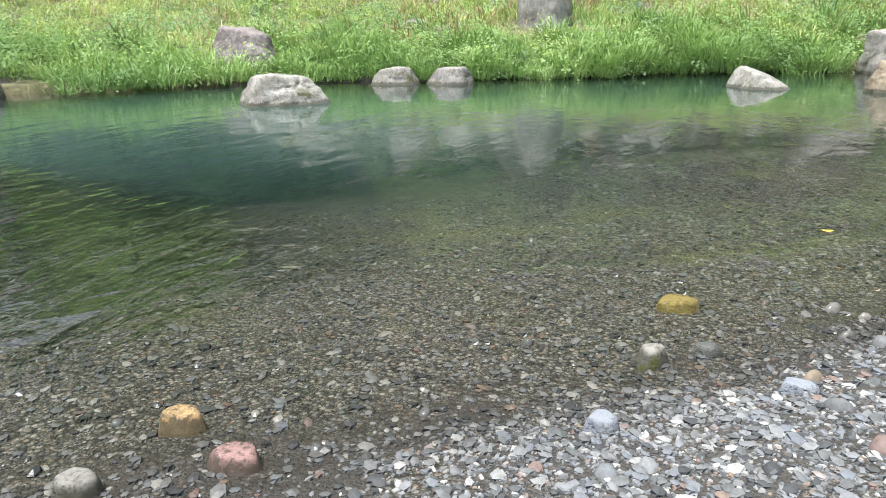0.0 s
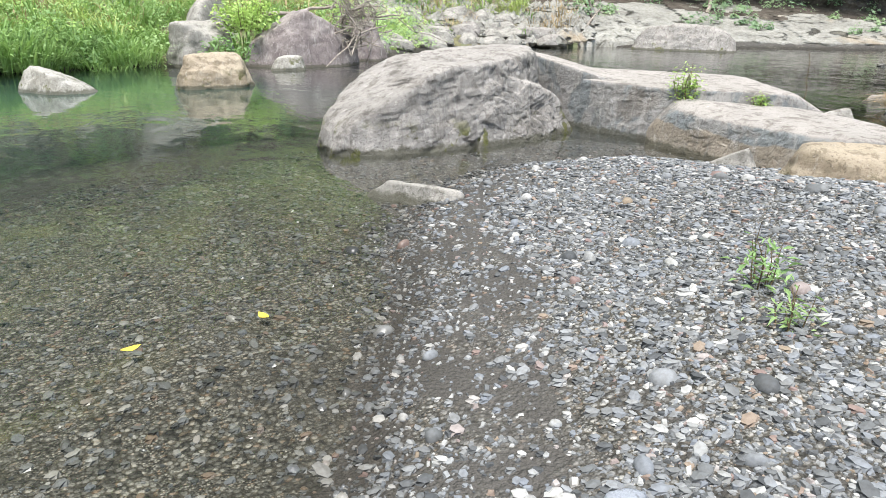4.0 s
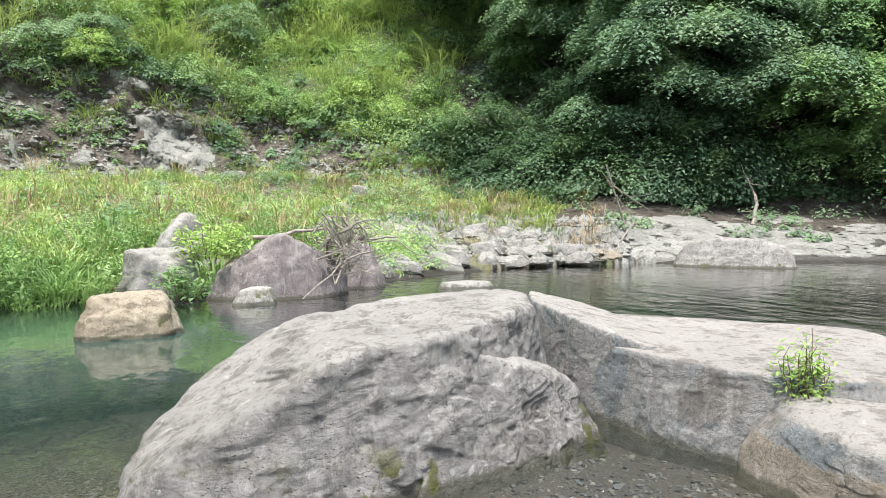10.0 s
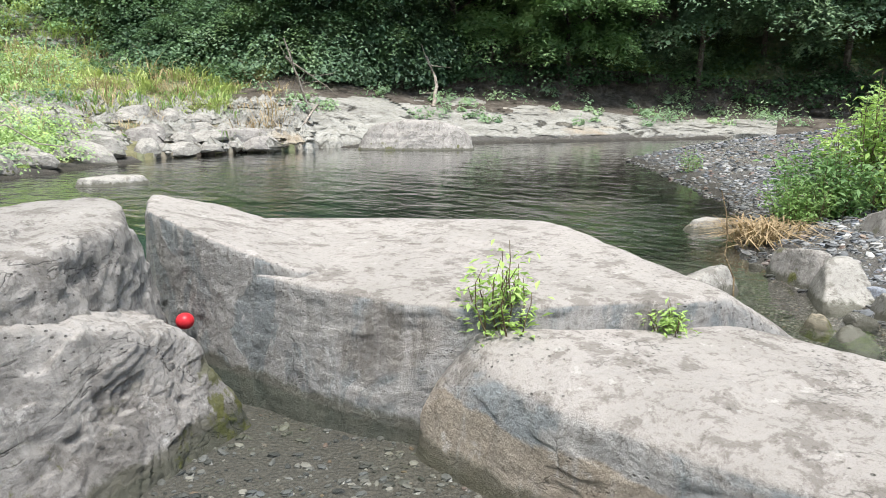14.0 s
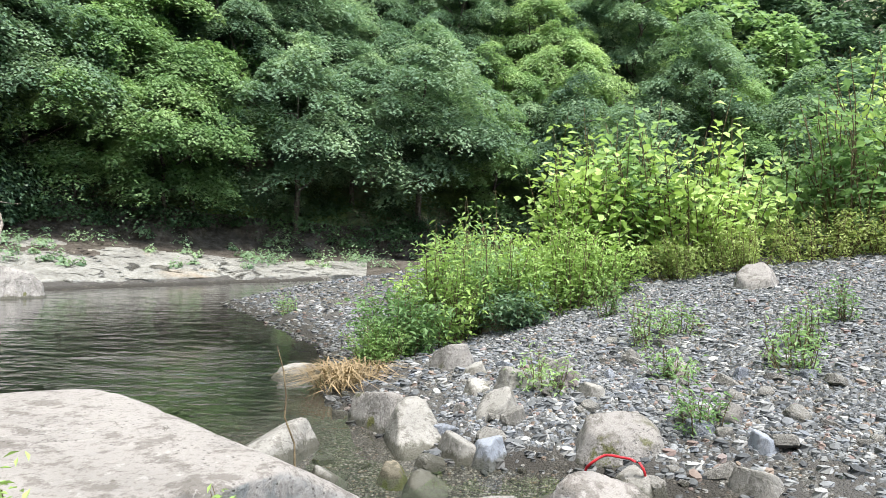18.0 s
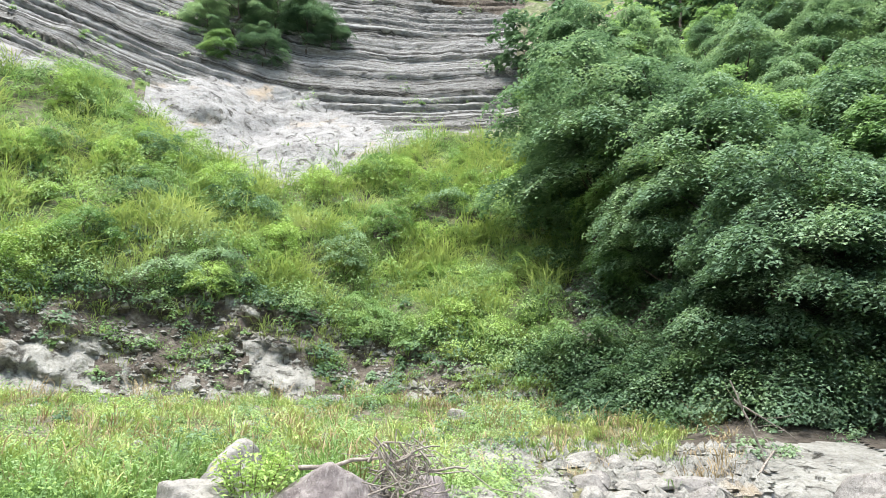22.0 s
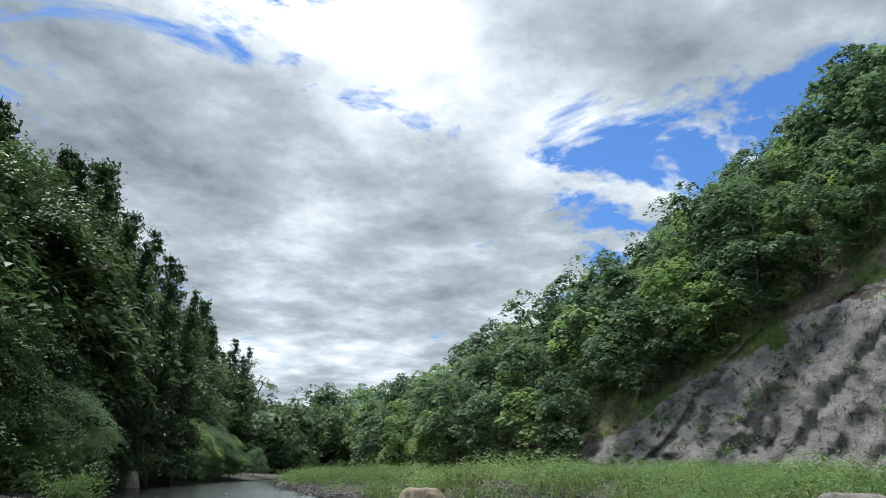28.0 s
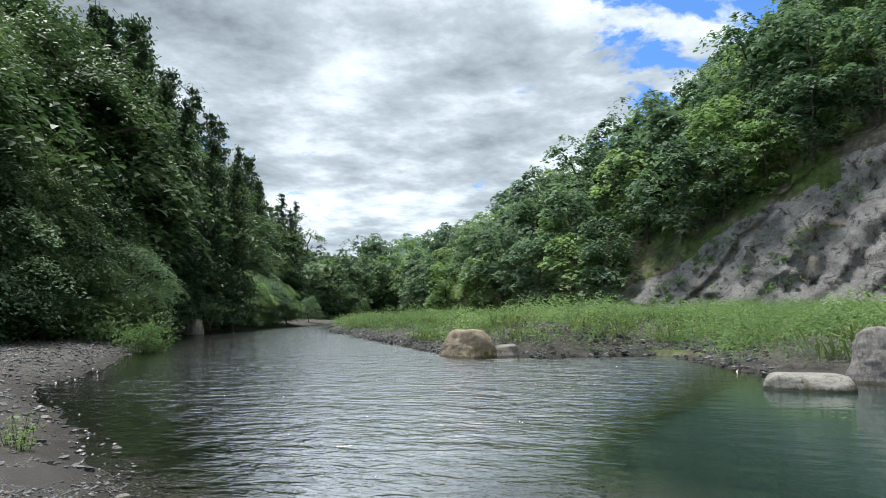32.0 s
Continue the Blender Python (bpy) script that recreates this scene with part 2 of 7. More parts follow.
    if wet:
        band = m.calc("ADD", m.height(0.12, 0.0), m.span(blot, 0.3, 0.7, -0.35, 0.25))
        band = m.span(band, 0.3, 0.6)
        col = m.mix(m.calc("MULTIPLY", band, 0.8), col, (0.062, 0.06, 0.042))
    if moss:
        g = m.noise(v, 3.0, 7, 0.68)
        mk = m.calc("MULTIPLY", m.span(g, 0.66 - moss * 0.3, 0.70 - moss * 0.3), m.height(0.36, 0.16))
        col = m.mix(m.calc("MULTIPLY", mk, 0.85), col, m.mix(fine, (0.04, 0.046, 0.012), (0.12, 0.12, 0.03)))
    m.color(col)
    ridge = m.calc("ABSOLUTE", m.calc("SUBTRACT", m.noise(m.coords((1, 1, 1.8)), 3.2 * scale, 8, 0.66, 0.5), 0.5))
    h = m.calc("ADD", m.calc("MULTIPLY", blot, 0.55), m.calc("ADD", m.calc("MULTIPLY", ridge, 0.55), m.calc("MULTIPLY", fine, 0.30)))
    h = m.calc("ADD", h, m.calc("ADD", m.calc("MULTIPLY", grain, 0.07), m.calc("SUBTRACT", m.calc("MULTIPLY", seam, 0.12), m.calc("MULTIPLY", pit, 0.25))))
    if face:
        h = m.calc("ADD", h, m.calc("MULTIPLY", m.calc("MULTIPLY", flake, side), 0.10))
    m.bump(h, 1.0, 0.05 / max(scale, 1.0) ** 0.5)
    return m.m


def m_mix(a, b, f):
    return tuple(p * (1 - f) + q * f for p, q in zip(a, b))


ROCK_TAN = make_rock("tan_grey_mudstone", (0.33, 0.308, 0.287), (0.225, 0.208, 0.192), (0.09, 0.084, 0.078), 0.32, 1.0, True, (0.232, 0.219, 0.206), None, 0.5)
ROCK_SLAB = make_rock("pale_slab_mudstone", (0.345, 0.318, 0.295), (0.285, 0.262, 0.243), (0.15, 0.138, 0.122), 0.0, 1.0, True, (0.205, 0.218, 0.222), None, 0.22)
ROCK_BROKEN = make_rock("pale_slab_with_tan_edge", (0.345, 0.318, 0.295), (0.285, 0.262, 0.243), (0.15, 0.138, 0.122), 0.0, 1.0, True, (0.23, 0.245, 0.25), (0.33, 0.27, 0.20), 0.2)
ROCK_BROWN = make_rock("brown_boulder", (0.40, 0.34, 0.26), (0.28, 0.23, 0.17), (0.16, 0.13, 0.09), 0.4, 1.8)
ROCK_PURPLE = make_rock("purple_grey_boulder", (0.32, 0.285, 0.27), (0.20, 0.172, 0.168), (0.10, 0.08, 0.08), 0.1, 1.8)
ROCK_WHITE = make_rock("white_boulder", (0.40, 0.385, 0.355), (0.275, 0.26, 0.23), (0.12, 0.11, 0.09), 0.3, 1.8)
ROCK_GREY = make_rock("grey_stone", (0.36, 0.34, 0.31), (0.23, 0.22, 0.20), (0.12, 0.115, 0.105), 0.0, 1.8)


def make_ground():
    m = Mat("river_gravel_ground", 0.85, 0.3)
    v = m.place()

    def stones(scale):
        cell = m.voronoi(v, scale, out="Color")
        sep = m.n("SeparateColor")
        m.link(cell, sep.inputs[0])
        c = m.ramp(sep.outputs[0], [(0.0, (0.045, 0.044, 0.040)), (0.35, (0.13, 0.127, 0.116)), (0.7, (0.24, 0.236, 0.225)), (0.88, (0.42, 0.41, 0.385)), (1.0, (0.26, 0.19, 0.14))])
        dome = m.voronoi(v, scale)
        return m.mix(m.span(dome, 0.42, 0.58), c, m.mix(1.0, c, (0.36, 0.34, 0.3), "MULTIPLY")), m.calc("SUBTRACT", 1.0, dome)
    c1, d1 = stones(46)
    c2, d2 = stones(105)
    patch = m.noise(v, 1.1, 6, 0.65)
    grit = m.noise(v, 160, 3)
    sand = m.mix(grit, (0.036, 0.033, 0.030), (0.105, 0.097, 0.088))
    col = m.mix(m.span(m.noise(v, 11, 4), 0.44, 0.48), c2, c1)
    col = m.mix(m.calc("MULTIPLY", m.span(patch, 0.38, 0.46, 0.75, 0.0), m.height(-0.03, 0.02)), col, sand)
    col = m.mix(m.height(0.0, 0.05), col, m.mix(1.0, col, (0.82, 0.81, 0.8), "MULTIPLY"))
    damp = m.calc("MULTIPLY", m.height(0.235, 0.18), m.height(-0.02, 0.01))
    col = m.mix(m.calc("MULTIPLY", damp, m.span(m.noise(v, 3.0, 5), 0.36, 0.5)), col, sand)
    wet = m.height(0.12, 0.03)
    col = m.mix(m.calc("MULTIPLY", wet, 0.8), col, m.mix(1.0, col, (0.40, 0.37, 0.31), "MULTIPLY"))
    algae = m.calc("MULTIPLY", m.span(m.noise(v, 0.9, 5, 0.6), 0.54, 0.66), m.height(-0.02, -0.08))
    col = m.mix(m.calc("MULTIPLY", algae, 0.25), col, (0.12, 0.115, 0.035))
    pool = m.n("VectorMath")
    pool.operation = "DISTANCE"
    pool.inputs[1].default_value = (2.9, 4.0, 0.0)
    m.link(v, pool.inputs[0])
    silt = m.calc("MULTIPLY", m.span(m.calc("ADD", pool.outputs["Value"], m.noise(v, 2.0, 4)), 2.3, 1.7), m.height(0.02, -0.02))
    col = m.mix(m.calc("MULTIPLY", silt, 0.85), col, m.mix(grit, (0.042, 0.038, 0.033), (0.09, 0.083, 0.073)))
    m.color(col)
    m.bump(m.calc("ADD", m.calc("ADD", d1, m.calc("MULTIPLY", d2, 0.5)), m.calc("MULTIPLY", grit, 0.3)), 0.9, 0.02)
    return m.m


def make_water():
    """Clear at the edge; with depth the water itself scatters a soft green."""
    m = Mat("river_water")
    t = m.t
    t.nodes.remove(m.b)
    out = [n for n in t.nodes if n.type == "OUTPUT_MATERIAL"][0]
    v = m.place()
    at = m.n("Attribute")
    at.attribute_name = "depth"
    swift = m.n("Attribute")
    swift.attribute_name = "swift"
    fac = swift.outputs["Fac"]
    hgt = None
    for size, detail, turn, calm, quick in ((1.4, 1, 0.5, 0.010, 0.075), (4.2, 2, 0.35, 0.0055, 0.058), (13, 3, 0.6, 0.0012, 0.015)):
        w = m.noise(m.place((1.0, 0.5, 1.0), (0, 0, turn)), size, detail, 0.5, 0.7)
        w = m.calc("MULTIPLY", w, m.span(fac, 0, 1, calm, quick))
        hgt = w if hgt is None else m.calc("ADD", hgt, w)
    bp = m.n("Bump", Strength=1.0, Distance=1.0)
    m.link(hgt, bp.inputs["Height"])
    tr = m.n("BsdfTransparent")
    tr.inputs[0].default_value = (0.95, 0.96, 0.94, 1)
    body = m.n("BsdfDiffuse")
    m.link(m.mix(m.span(m.noise(v, 0.12, 3), 0.35, 0.65), (0.036, 0.078, 0.066), (0.052, 0.108, 0.092)), body.inputs[0])
    deep = m.n("MixShader")
    m.link(m.calc("SUBTRACT", 1.0, m.calc("POWER", 2.718, m.calc("MULTIPLY", m.calc("POWER", m.calc("MULTIPLY", at.outputs["Fac"], 1.15), 1.7), -1.0))), deep.inputs[0])
    m.link(tr.outputs[0], deep.inputs[1])
    m.link(body.outputs[0], deep.inputs[2])
    gl = m.n("BsdfGlossy")
    m.link(m.span(fac, 0, 1, 0.02, 0.12), gl.inputs["Roughness"])
    fr = m.n("LayerWeight", Blend=0.5)
    m.link(bp.outputs[0], gl.inputs["Normal"])
    m.link(bp.outputs[0], fr.inputs["Normal"])
    mx = m.n("MixShader")
    mirror = m.calc("ADD", m.calc("MULTIPLY", fr.outputs["Facing"], 0.05), m.calc("MULTIPLY", m.calc("POWER", m.span(fr.outputs["Facing"], 0.60, 0.97), 1.5), 0.95))
    mirror = m.calc("ADD", m.calc("MULTIPLY", mirror, m.span(fac, 0, 1, 1.0, 5.0)), m.calc("MULTIPLY", m.calc("MULTIPLY", fac, fac), m.calc("MULTIPLY", fr.outputs["Facing"], 0.55)))
    m.link(m.calc("MINIMUM", mirror, 0.97), mx.inputs[0])
    m.link(deep.outputs[0], mx.inputs[1])
    m.link(gl.outputs[0], mx.inputs[2])
    m.link(mx.outputs[0], out.inputs[0])
    return m.m


def make_hill():
    m = Mat("hillside_soil_and_herbs", 0.9, 0.15)
    v = m.place()
    n1 = m.noise(v, 0.18, 6, 0.6)
    n2 = m.noise(v, 1.6, 6, 0.65)
    green = m.ramp(n2, [(0.3, (0.05, 0.075, 0.028)), (0.5, (0.10, 0.145, 0.045)), (0.7, (0.18, 0.22, 0.07))])
    soil = m.ramp(n2, [(0.3, (0.09, 0.075, 0.055)), (0.55, (0.18, 0.16, 0.125)), (0.75, (0.33, 0.31, 0.27))])
    col = m.mix(m.span(n1, 0.42, 0.55), soil, green)
    m.color(col)
    m.bump(n2, 0.8, 0.3)
    return m.m


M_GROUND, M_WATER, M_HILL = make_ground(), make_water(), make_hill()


def make_pale(name, tone, warm):
    m = Mat(name, 0.88, 0.2)
    v = m.place()
    tilt = m.place((0.9, 0.9, 1.6), (0.55, 0.45, 0))
    n1 = m.noise(tilt, 0.8, 7, 0.62, 0.4)
    n2 = m.noise(v, 6, 6, 0.65)
    col = m.ramp(n1, [(0.3, [0.24 * tone, 0.23 * tone, 0.22 * tone * warm]), (0.45, [0.36 * tone, 0.35 * tone, 0.335 * tone * warm]), (0.7, [0.47 * tone, 0.46 * tone, 0.44 * tone * warm])])
    col = m.mix(m.span(n2, 0.45, 0.75), col, m.mix(1.0, col, (0.6, 0.57, 0.52), "MULTIPLY"))
    rust = m.span(m.noise(v, 0.35, 4), 0.6, 0.72)
    col = m.mix(m.calc("MULTIPLY", rust, 0.5), col, (0.42, 0.31, 0.19))
    crack = m.span(m.noise(m.place((0.9, 0.9, 1.0), (0.7, 0.5, 0.4)), 1.1, 9, 0.7, 1.2), 0.36, 0.44)
    col = m.mix(crack, m.mix(1.0, col, (0.45, 0.43, 0.40), "MULTIPLY"), col)
    m.color(col)
    ridge = m.calc("ABSOLUTE", m.calc("SUBTRACT", m.noise(m.place((1.3, 1.3, 0.5), (0.3, 0.25, 0.0)), 1.2, 7, 0.65, 0.5), 0.5))
    m.bump(m.calc("ADD", m.calc("ADD", m.calc("MULTIPLY", n1, 0.4), m.calc("MULTIPLY", n2, 0.3)), m.calc("ADD", ridge, m.calc("MULTIPLY", crack, 0.4))), 1.0, 0.4)
    return m.m


def make_strata():
    m = Mat("layered_grey_cliff", 0.9, 0.15)
    g = m.n("NewGeometry")
    s = m.n("SeparateXYZ")
    m.link(g.outputs["Position"], s.inputs[0])
    az = m.calc("MULTIPLY", m.calc("ARCTAN2", m.calc("SUBTRACT", s.outputs[0], 1.5), m.calc("SUBTRACT", s.outputs[1], 1.7)), 57.2958)
    fold = m.calc("MULTIPLY", m.calc("POWER", m.calc("ABSOLUTE", m.calc("SUBTRACT", az, 14.0)), 2.0), 0.0062)
    v = m.place()
    bed = m.calc("ADD", m.calc("SUBTRACT", s.outputs[2], fold), m.calc("MULTIPLY", m.noise(v, 0.15, 4), 1.6))
    w = m.n("TexNoise", Scale=1.5, Detail=5.0, Roughness=0.75)
    w.noise_dimensions = "1D"
    m.link(bed, w.inputs["W"])
    w2 = m.n("TexNoise", Scale=0.25, Detail=2.0)
    w2.noise_dimensions = "1D"
    m.link(bed, w2.inputs["W"])
    fine = m.noise(v, 2.5, 6, 0.65)
    col = m.ramp(w.outputs[0], [(0.38, (0.04, 0.039, 0.038)), (0.45, (0.17, 0.167, 0.16)), (0.54, (0.285, 0.285, 0.28)), (0.68, (0.40, 0.398, 0.39))])
    col = m.mix(m.span(w2.outputs[0], 0.35, 0.65, 0.0, 0.45), col, (0.17, 0.165, 0.155))
    col = m.mix(m.span(fine, 0.4, 0.7), col, m.mix(1.0, col, (0.65, 0.62, 0.58), "MULTIPLY"))
    green = m.span(m.noise(v, 0.5, 5, 0.7), 0.62, 0.70)
    col = m.mix(m.calc("MULTIPLY", green, 0.6), col, (0.07, 0.10, 0.03))
    m.color(col)
    m.bump(m.calc("ADD", w.outputs[0], m.calc("MULTIPLY", fine, 0.4)), 1.0, 0.5)
    return m.m


def make_plain(name, stops, scale, rough=0.9, fine_scale=8.0, dist=0.1):
    m = Mat(name, rough, 0.2)
    v = m.place()
    n1 = m.noise(v, scale, 7, 0.65)
    n2 = m.noise(v, fine_scale, 5, 0.6)
    col = m.ramp(n1, stops)
    col = m.mix(m.span(n2, 0.4, 0.75), col, m.mix(1.0, col, (0.6, 0.58, 0.55), "MULTIPLY"))
    m.color(col)
    m.bump(m.calc("ADD", n1, n2), 0.8, dist)
    return m.m


M_PALE, M_STRATA = make_pale("pale_grey_rock_face", 0.82, 1.02), make_strata()
M_OUTCROP = make_pale("grey_bedrock_slabs", 0.80, 0.95)
M_LITTER = make_plain("leaf_litter", [(0.3, (0.04, 0.034, 0.028)), (0.5, (0.09, 0.076, 0.063)), (0.72, (0.16, 0.145, 0.122))], 2.2, 0.9, 6.0, 0.2)
M_SCREE = make_plain("bare_earth_and_scree", [(0.3, (0.05, 0.042, 0.034)), (0.5, (0.12, 0.10, 0.083)), (0.68, (0.21, 0.19, 0.168))], 1.6, 0.9, 5.0, 0.25)
M_BANK = make_plain("bank_soil_with_thin_growth", [(0.3, (0.08, 0.075, 0.04)), (0.5, (0.16, 0.15, 0.085)), (0.7, (0.25, 0.25, 0.14))], 1.8)
M_BARK = make_plain("grey_brown_bark", [(0.3, (0.05, 0.042, 0.034)), (0.55, (0.13, 0.11, 0.09)), (0.75, (0.22, 0.20, 0.17))], 6.0)
M_DRIFT = make_plain("weathered_driftwood", [(0.3, (0.16, 0.13, 0.11)), (0.55, (0.33, 0.29, 0.25)), (0.75, (0.48, 0.44, 0.39))], 9.0, 0.85, 30.0, 0.01)
M_TWIG = make_plain("dry_brown_stem", [(0.3, (0.10, 0.075, 0.045)), (0.6, (0.22, 0.17, 0.10))], 9.0)


def make_leaf(name, dark, mid, light, gloss=0.45, through=0.35):
    m = Mat(name, gloss, 0.18)
    r = m.calc("ADD", m.calc("MULTIPLY", m.island(), 0.18), m.calc("MULTIPLY", m.random(), 0.28))
    r = m.calc("ADD", r, m.calc("MULTIPLY", m.span(m.noise(m.place(), 0.5, 2), 0.34, 0.66), 0.32))
    r = m.calc("ADD", r, m.calc("MULTIPLY", m.span(m.noise(m.place(), 0.17, 2), 0.36, 0.64), 0.26))
    col = m.ramp(r, [(0.1, dark), (0.5, mid), (0.9, light)])
    m.color(col)
    tr = m.n("BsdfTranslucent")
    m.link(m.mix(1.0, col, (1.05, 1.1, 0.8), "MULTIPLY"), tr.inputs[0])
    mx = m.n("MixShader")
    mx.inputs[0].default_value = through
    out = [n for n in m.t.nodes if n.type == "OUTPUT_MATERIAL"][0]
    m.link(m.b.outputs[0], mx.inputs[1])
    m.link(tr.outputs[0], mx.inputs[2])
    m.link(mx.outputs[0], out.inputs[0])
    return m.m


LEAF_DEEP = make_leaf("deep_green_leaves", (0.05, 0.095, 0.062), (0.165, 0.26, 0.16), (0.37, 0.48, 0.29), 0.6, 0.42)
LEAF_MID = make_leaf("green_leaves", (0.085, 0.165, 0.07), (0.21, 0.33, 0.14), (0.41, 0.53, 0.25), 0.6, 0.42)
LEAF_LIME = make_leaf("yellow_green_leaves", (0.153, 0.248, 0.083), (0.319, 0.448, 0.142), (0.507, 0.637, 0.236), 0.6, 0.35)
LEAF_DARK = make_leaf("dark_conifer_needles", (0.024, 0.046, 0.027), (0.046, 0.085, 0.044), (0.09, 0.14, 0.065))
# leaf green darkened so the colour itself carries the shade of woods and bank
LEAF_SHADE_TINT = make_leaf("shade_painted_leaves", (0.045, 0.088, 0.045), (0.10, 0.17, 0.08), (0.20, 0.29, 0.12))
GRASS_LIME = make_leaf("yellow_green_grass", (0.20, 0.27, 0.085), (0.35, 0.42, 0.15), (0.52, 0.56, 0.26), 0.6, 0.3)
GRASS_GREEN = make_leaf("fresh_green_grass", (0.12, 0.21, 0.075), (0.22, 0.34, 0.12), (0.36, 0.48, 0.20), 0.6)
GRASS_DRY = make_leaf("dry_straw", (0.20, 0.14, 0.08), (0.32, 0.24, 0.14), (0.45, 0.36, 0.22), 0.6, 0.2)



# ---------------------------------------------------------------- mesh helpers
def mesh_of(name, verts, faces, material, smooth=True):
    me = bpy.data.meshes.new(name)
    verts = np.asarray(verts, np.float32)
    faces = np.asarray(faces, np.int32)
    k = faces.shape[1]
    me.vertices.add(len(verts))
    me.vertices.foreach_set("co", verts.ravel())
    me.loops.add(faces.size)
    me.loops.foreach_set("vertex_index", faces.ravel())
    me.polygons.add(len(faces))
    me.polygons.foreach_set("loop_start", np.arange(0, faces.size, k, dtype=np.int32))
    me.update(calc_edges=True)
    me.validate()
    me.shade_smooth() if smooth else me.shade_flat()
    me.materials.append(material)
    return me


def grid_faces(nu, nv):
    i = np.arange(nu - 1)[:, None] * nv + np.arange(nv - 1)[None, :]
    return np.stack([i, i + nv, i + nv + 1, i + 1], -1).reshape(-1, 4)


def value_noise(x, y, scale, seed=0, octaves=4, gain=0.5):
    """Smooth noise on arrays, from -1 to 1."""
    rng = np.random.RandomState(seed)
    total, amp, norm = np.zeros(np.shape(x)), 1.0, 0.0
    for _ in range(octaves):
        table = rng.rand(64, 64)
        u, v = np.asarray(x) / scale + rng.rand() * 50, np.asarray(y) / scale + rng.rand() * 50
        i, j = np.floor(u).astype(int), np.floor(v).astype(int)
        a, b = u - i, v - j
        a, b = a * a * (3 - 2 * a), b * b * (3 - 2 * b)
        i0, i1, j0, j1 = i % 64, (i + 1) % 64, j % 64, (j + 1) % 64
        s = (table[i0, j0] * (1 - a) + table[i1, j0] * a) * (1 - b) + (table[i0, j1] * (1 - a) + table[i1, j1] * a) * b
        total += (s * 2 - 1) * amp
        norm += amp
        amp *= gain
        scale *= 0.5
    return total / norm


def noise3(p, scale, seed, octaves=4, gain=0.5):
    q = [value_noise(p[:, 0], p[:, 1] + 0.7 * p[:, 2], scale, seed, octaves, gain),
         value_noise(p[:, 1] + 31, p[:, 2] - 0.6 * p[:, 0], scale, seed + 5, octaves, gain),
         value_noise(p[:, 2] - 17, p[:, 0] + 0.5 * p[:, 1], scale, seed + 9, octaves, gain)]
    return (q[0] + q[1] + q[2]) / 1.8


# ---------------------------------------------------------------- plan
NEAR_BANK = [(-160, -75), (-77, -47), (-58, -43), (-37, -33), (-21.4, -20), (-14, -14.2), (-10.8, -12.3), (-7.4, -7.2), (-5.8, -5.1),
             (-4.9, -3.8), (-4.25, -3.1), (-3.7, -2.7), (-3.0, -2.1), (-2.4, -1.6), (-1.85, -1.0), (-1.25, -0.5), (-0.9, 0.1), (-0.58, 0.63), (-0.25, 1.44), (-0.1, 1.8), (0.34, 2.27),
             (0.96, 2.82), (1.85, 3.25), (2.87, 3.15), (3.47, 2.75), (3.8, 2.2), (4.6, 1.4), (5.8, 0.9), (6.8, 0.6), (7.2, 1.2), (7.5, 2.4), (8.3, 3.2),
             (9.5, 3.9), (10.5, 4.1), (12.4, 4.9), (15, 6.7), (19.2, 9.9), (22.6, 10.3), (27, 8.6), (33, 1), (46, -22), (90, -70), (0, -400), (-160, -300)]
FAR_BANK = [(-180, -50), (-70.6, -39), (-53, -28.8), (-25.4, -8.6), (-23.6, -7), (-22.9, -3.4), (-25, 0.0), (-21.6, 1.2), (-19, 2.0), (-17, 3.2), (-16.4, 5.5),
            (-16.5, 8.5), (-13.6, 10.6), (-9.6, 10.9), (-7, 13), (-3.5, 14.9), (-0.8, 16), (0.7, 16.2), (4.2, 15.6), (8.5, 18.3), (12, 19.8), (16.4, 20), (18.5, 19),
            (23.7, 16.2), (27.4, 13.4), (31.3, 10.4), (37, 2.5), (50, -20), (96, -68), (400, 0), (0, 400), (-300, 100)]


def edge_distance(x, y, poly):
    """Signed distance to a closed outline: positive inside."""
    p = np.array(poly, float)
    best = np.full(x.shape, 1e9)
    inside = np.zeros(x.shape, bool)
    for (ax, ay), (bx, by) in zip(p, np.roll(p, -1, 0)):
        dx, dy = bx - ax, by - ay
        s = np.clip(((x - ax) * dx + (y - ay) * dy) / (dx * dx + dy * dy), 0, 1)
        best = np.minimum(best, (x - ax - s * dx) ** 2 + (y - ay - s * dy) ** 2)
        cross = ((ay > y) != (by > y)) & (x < dx * (y - ay) / (dy + 1e-12) + ax)
        inside ^= cross
    return np.where(inside, 1, -1) * np.sqrt(best)


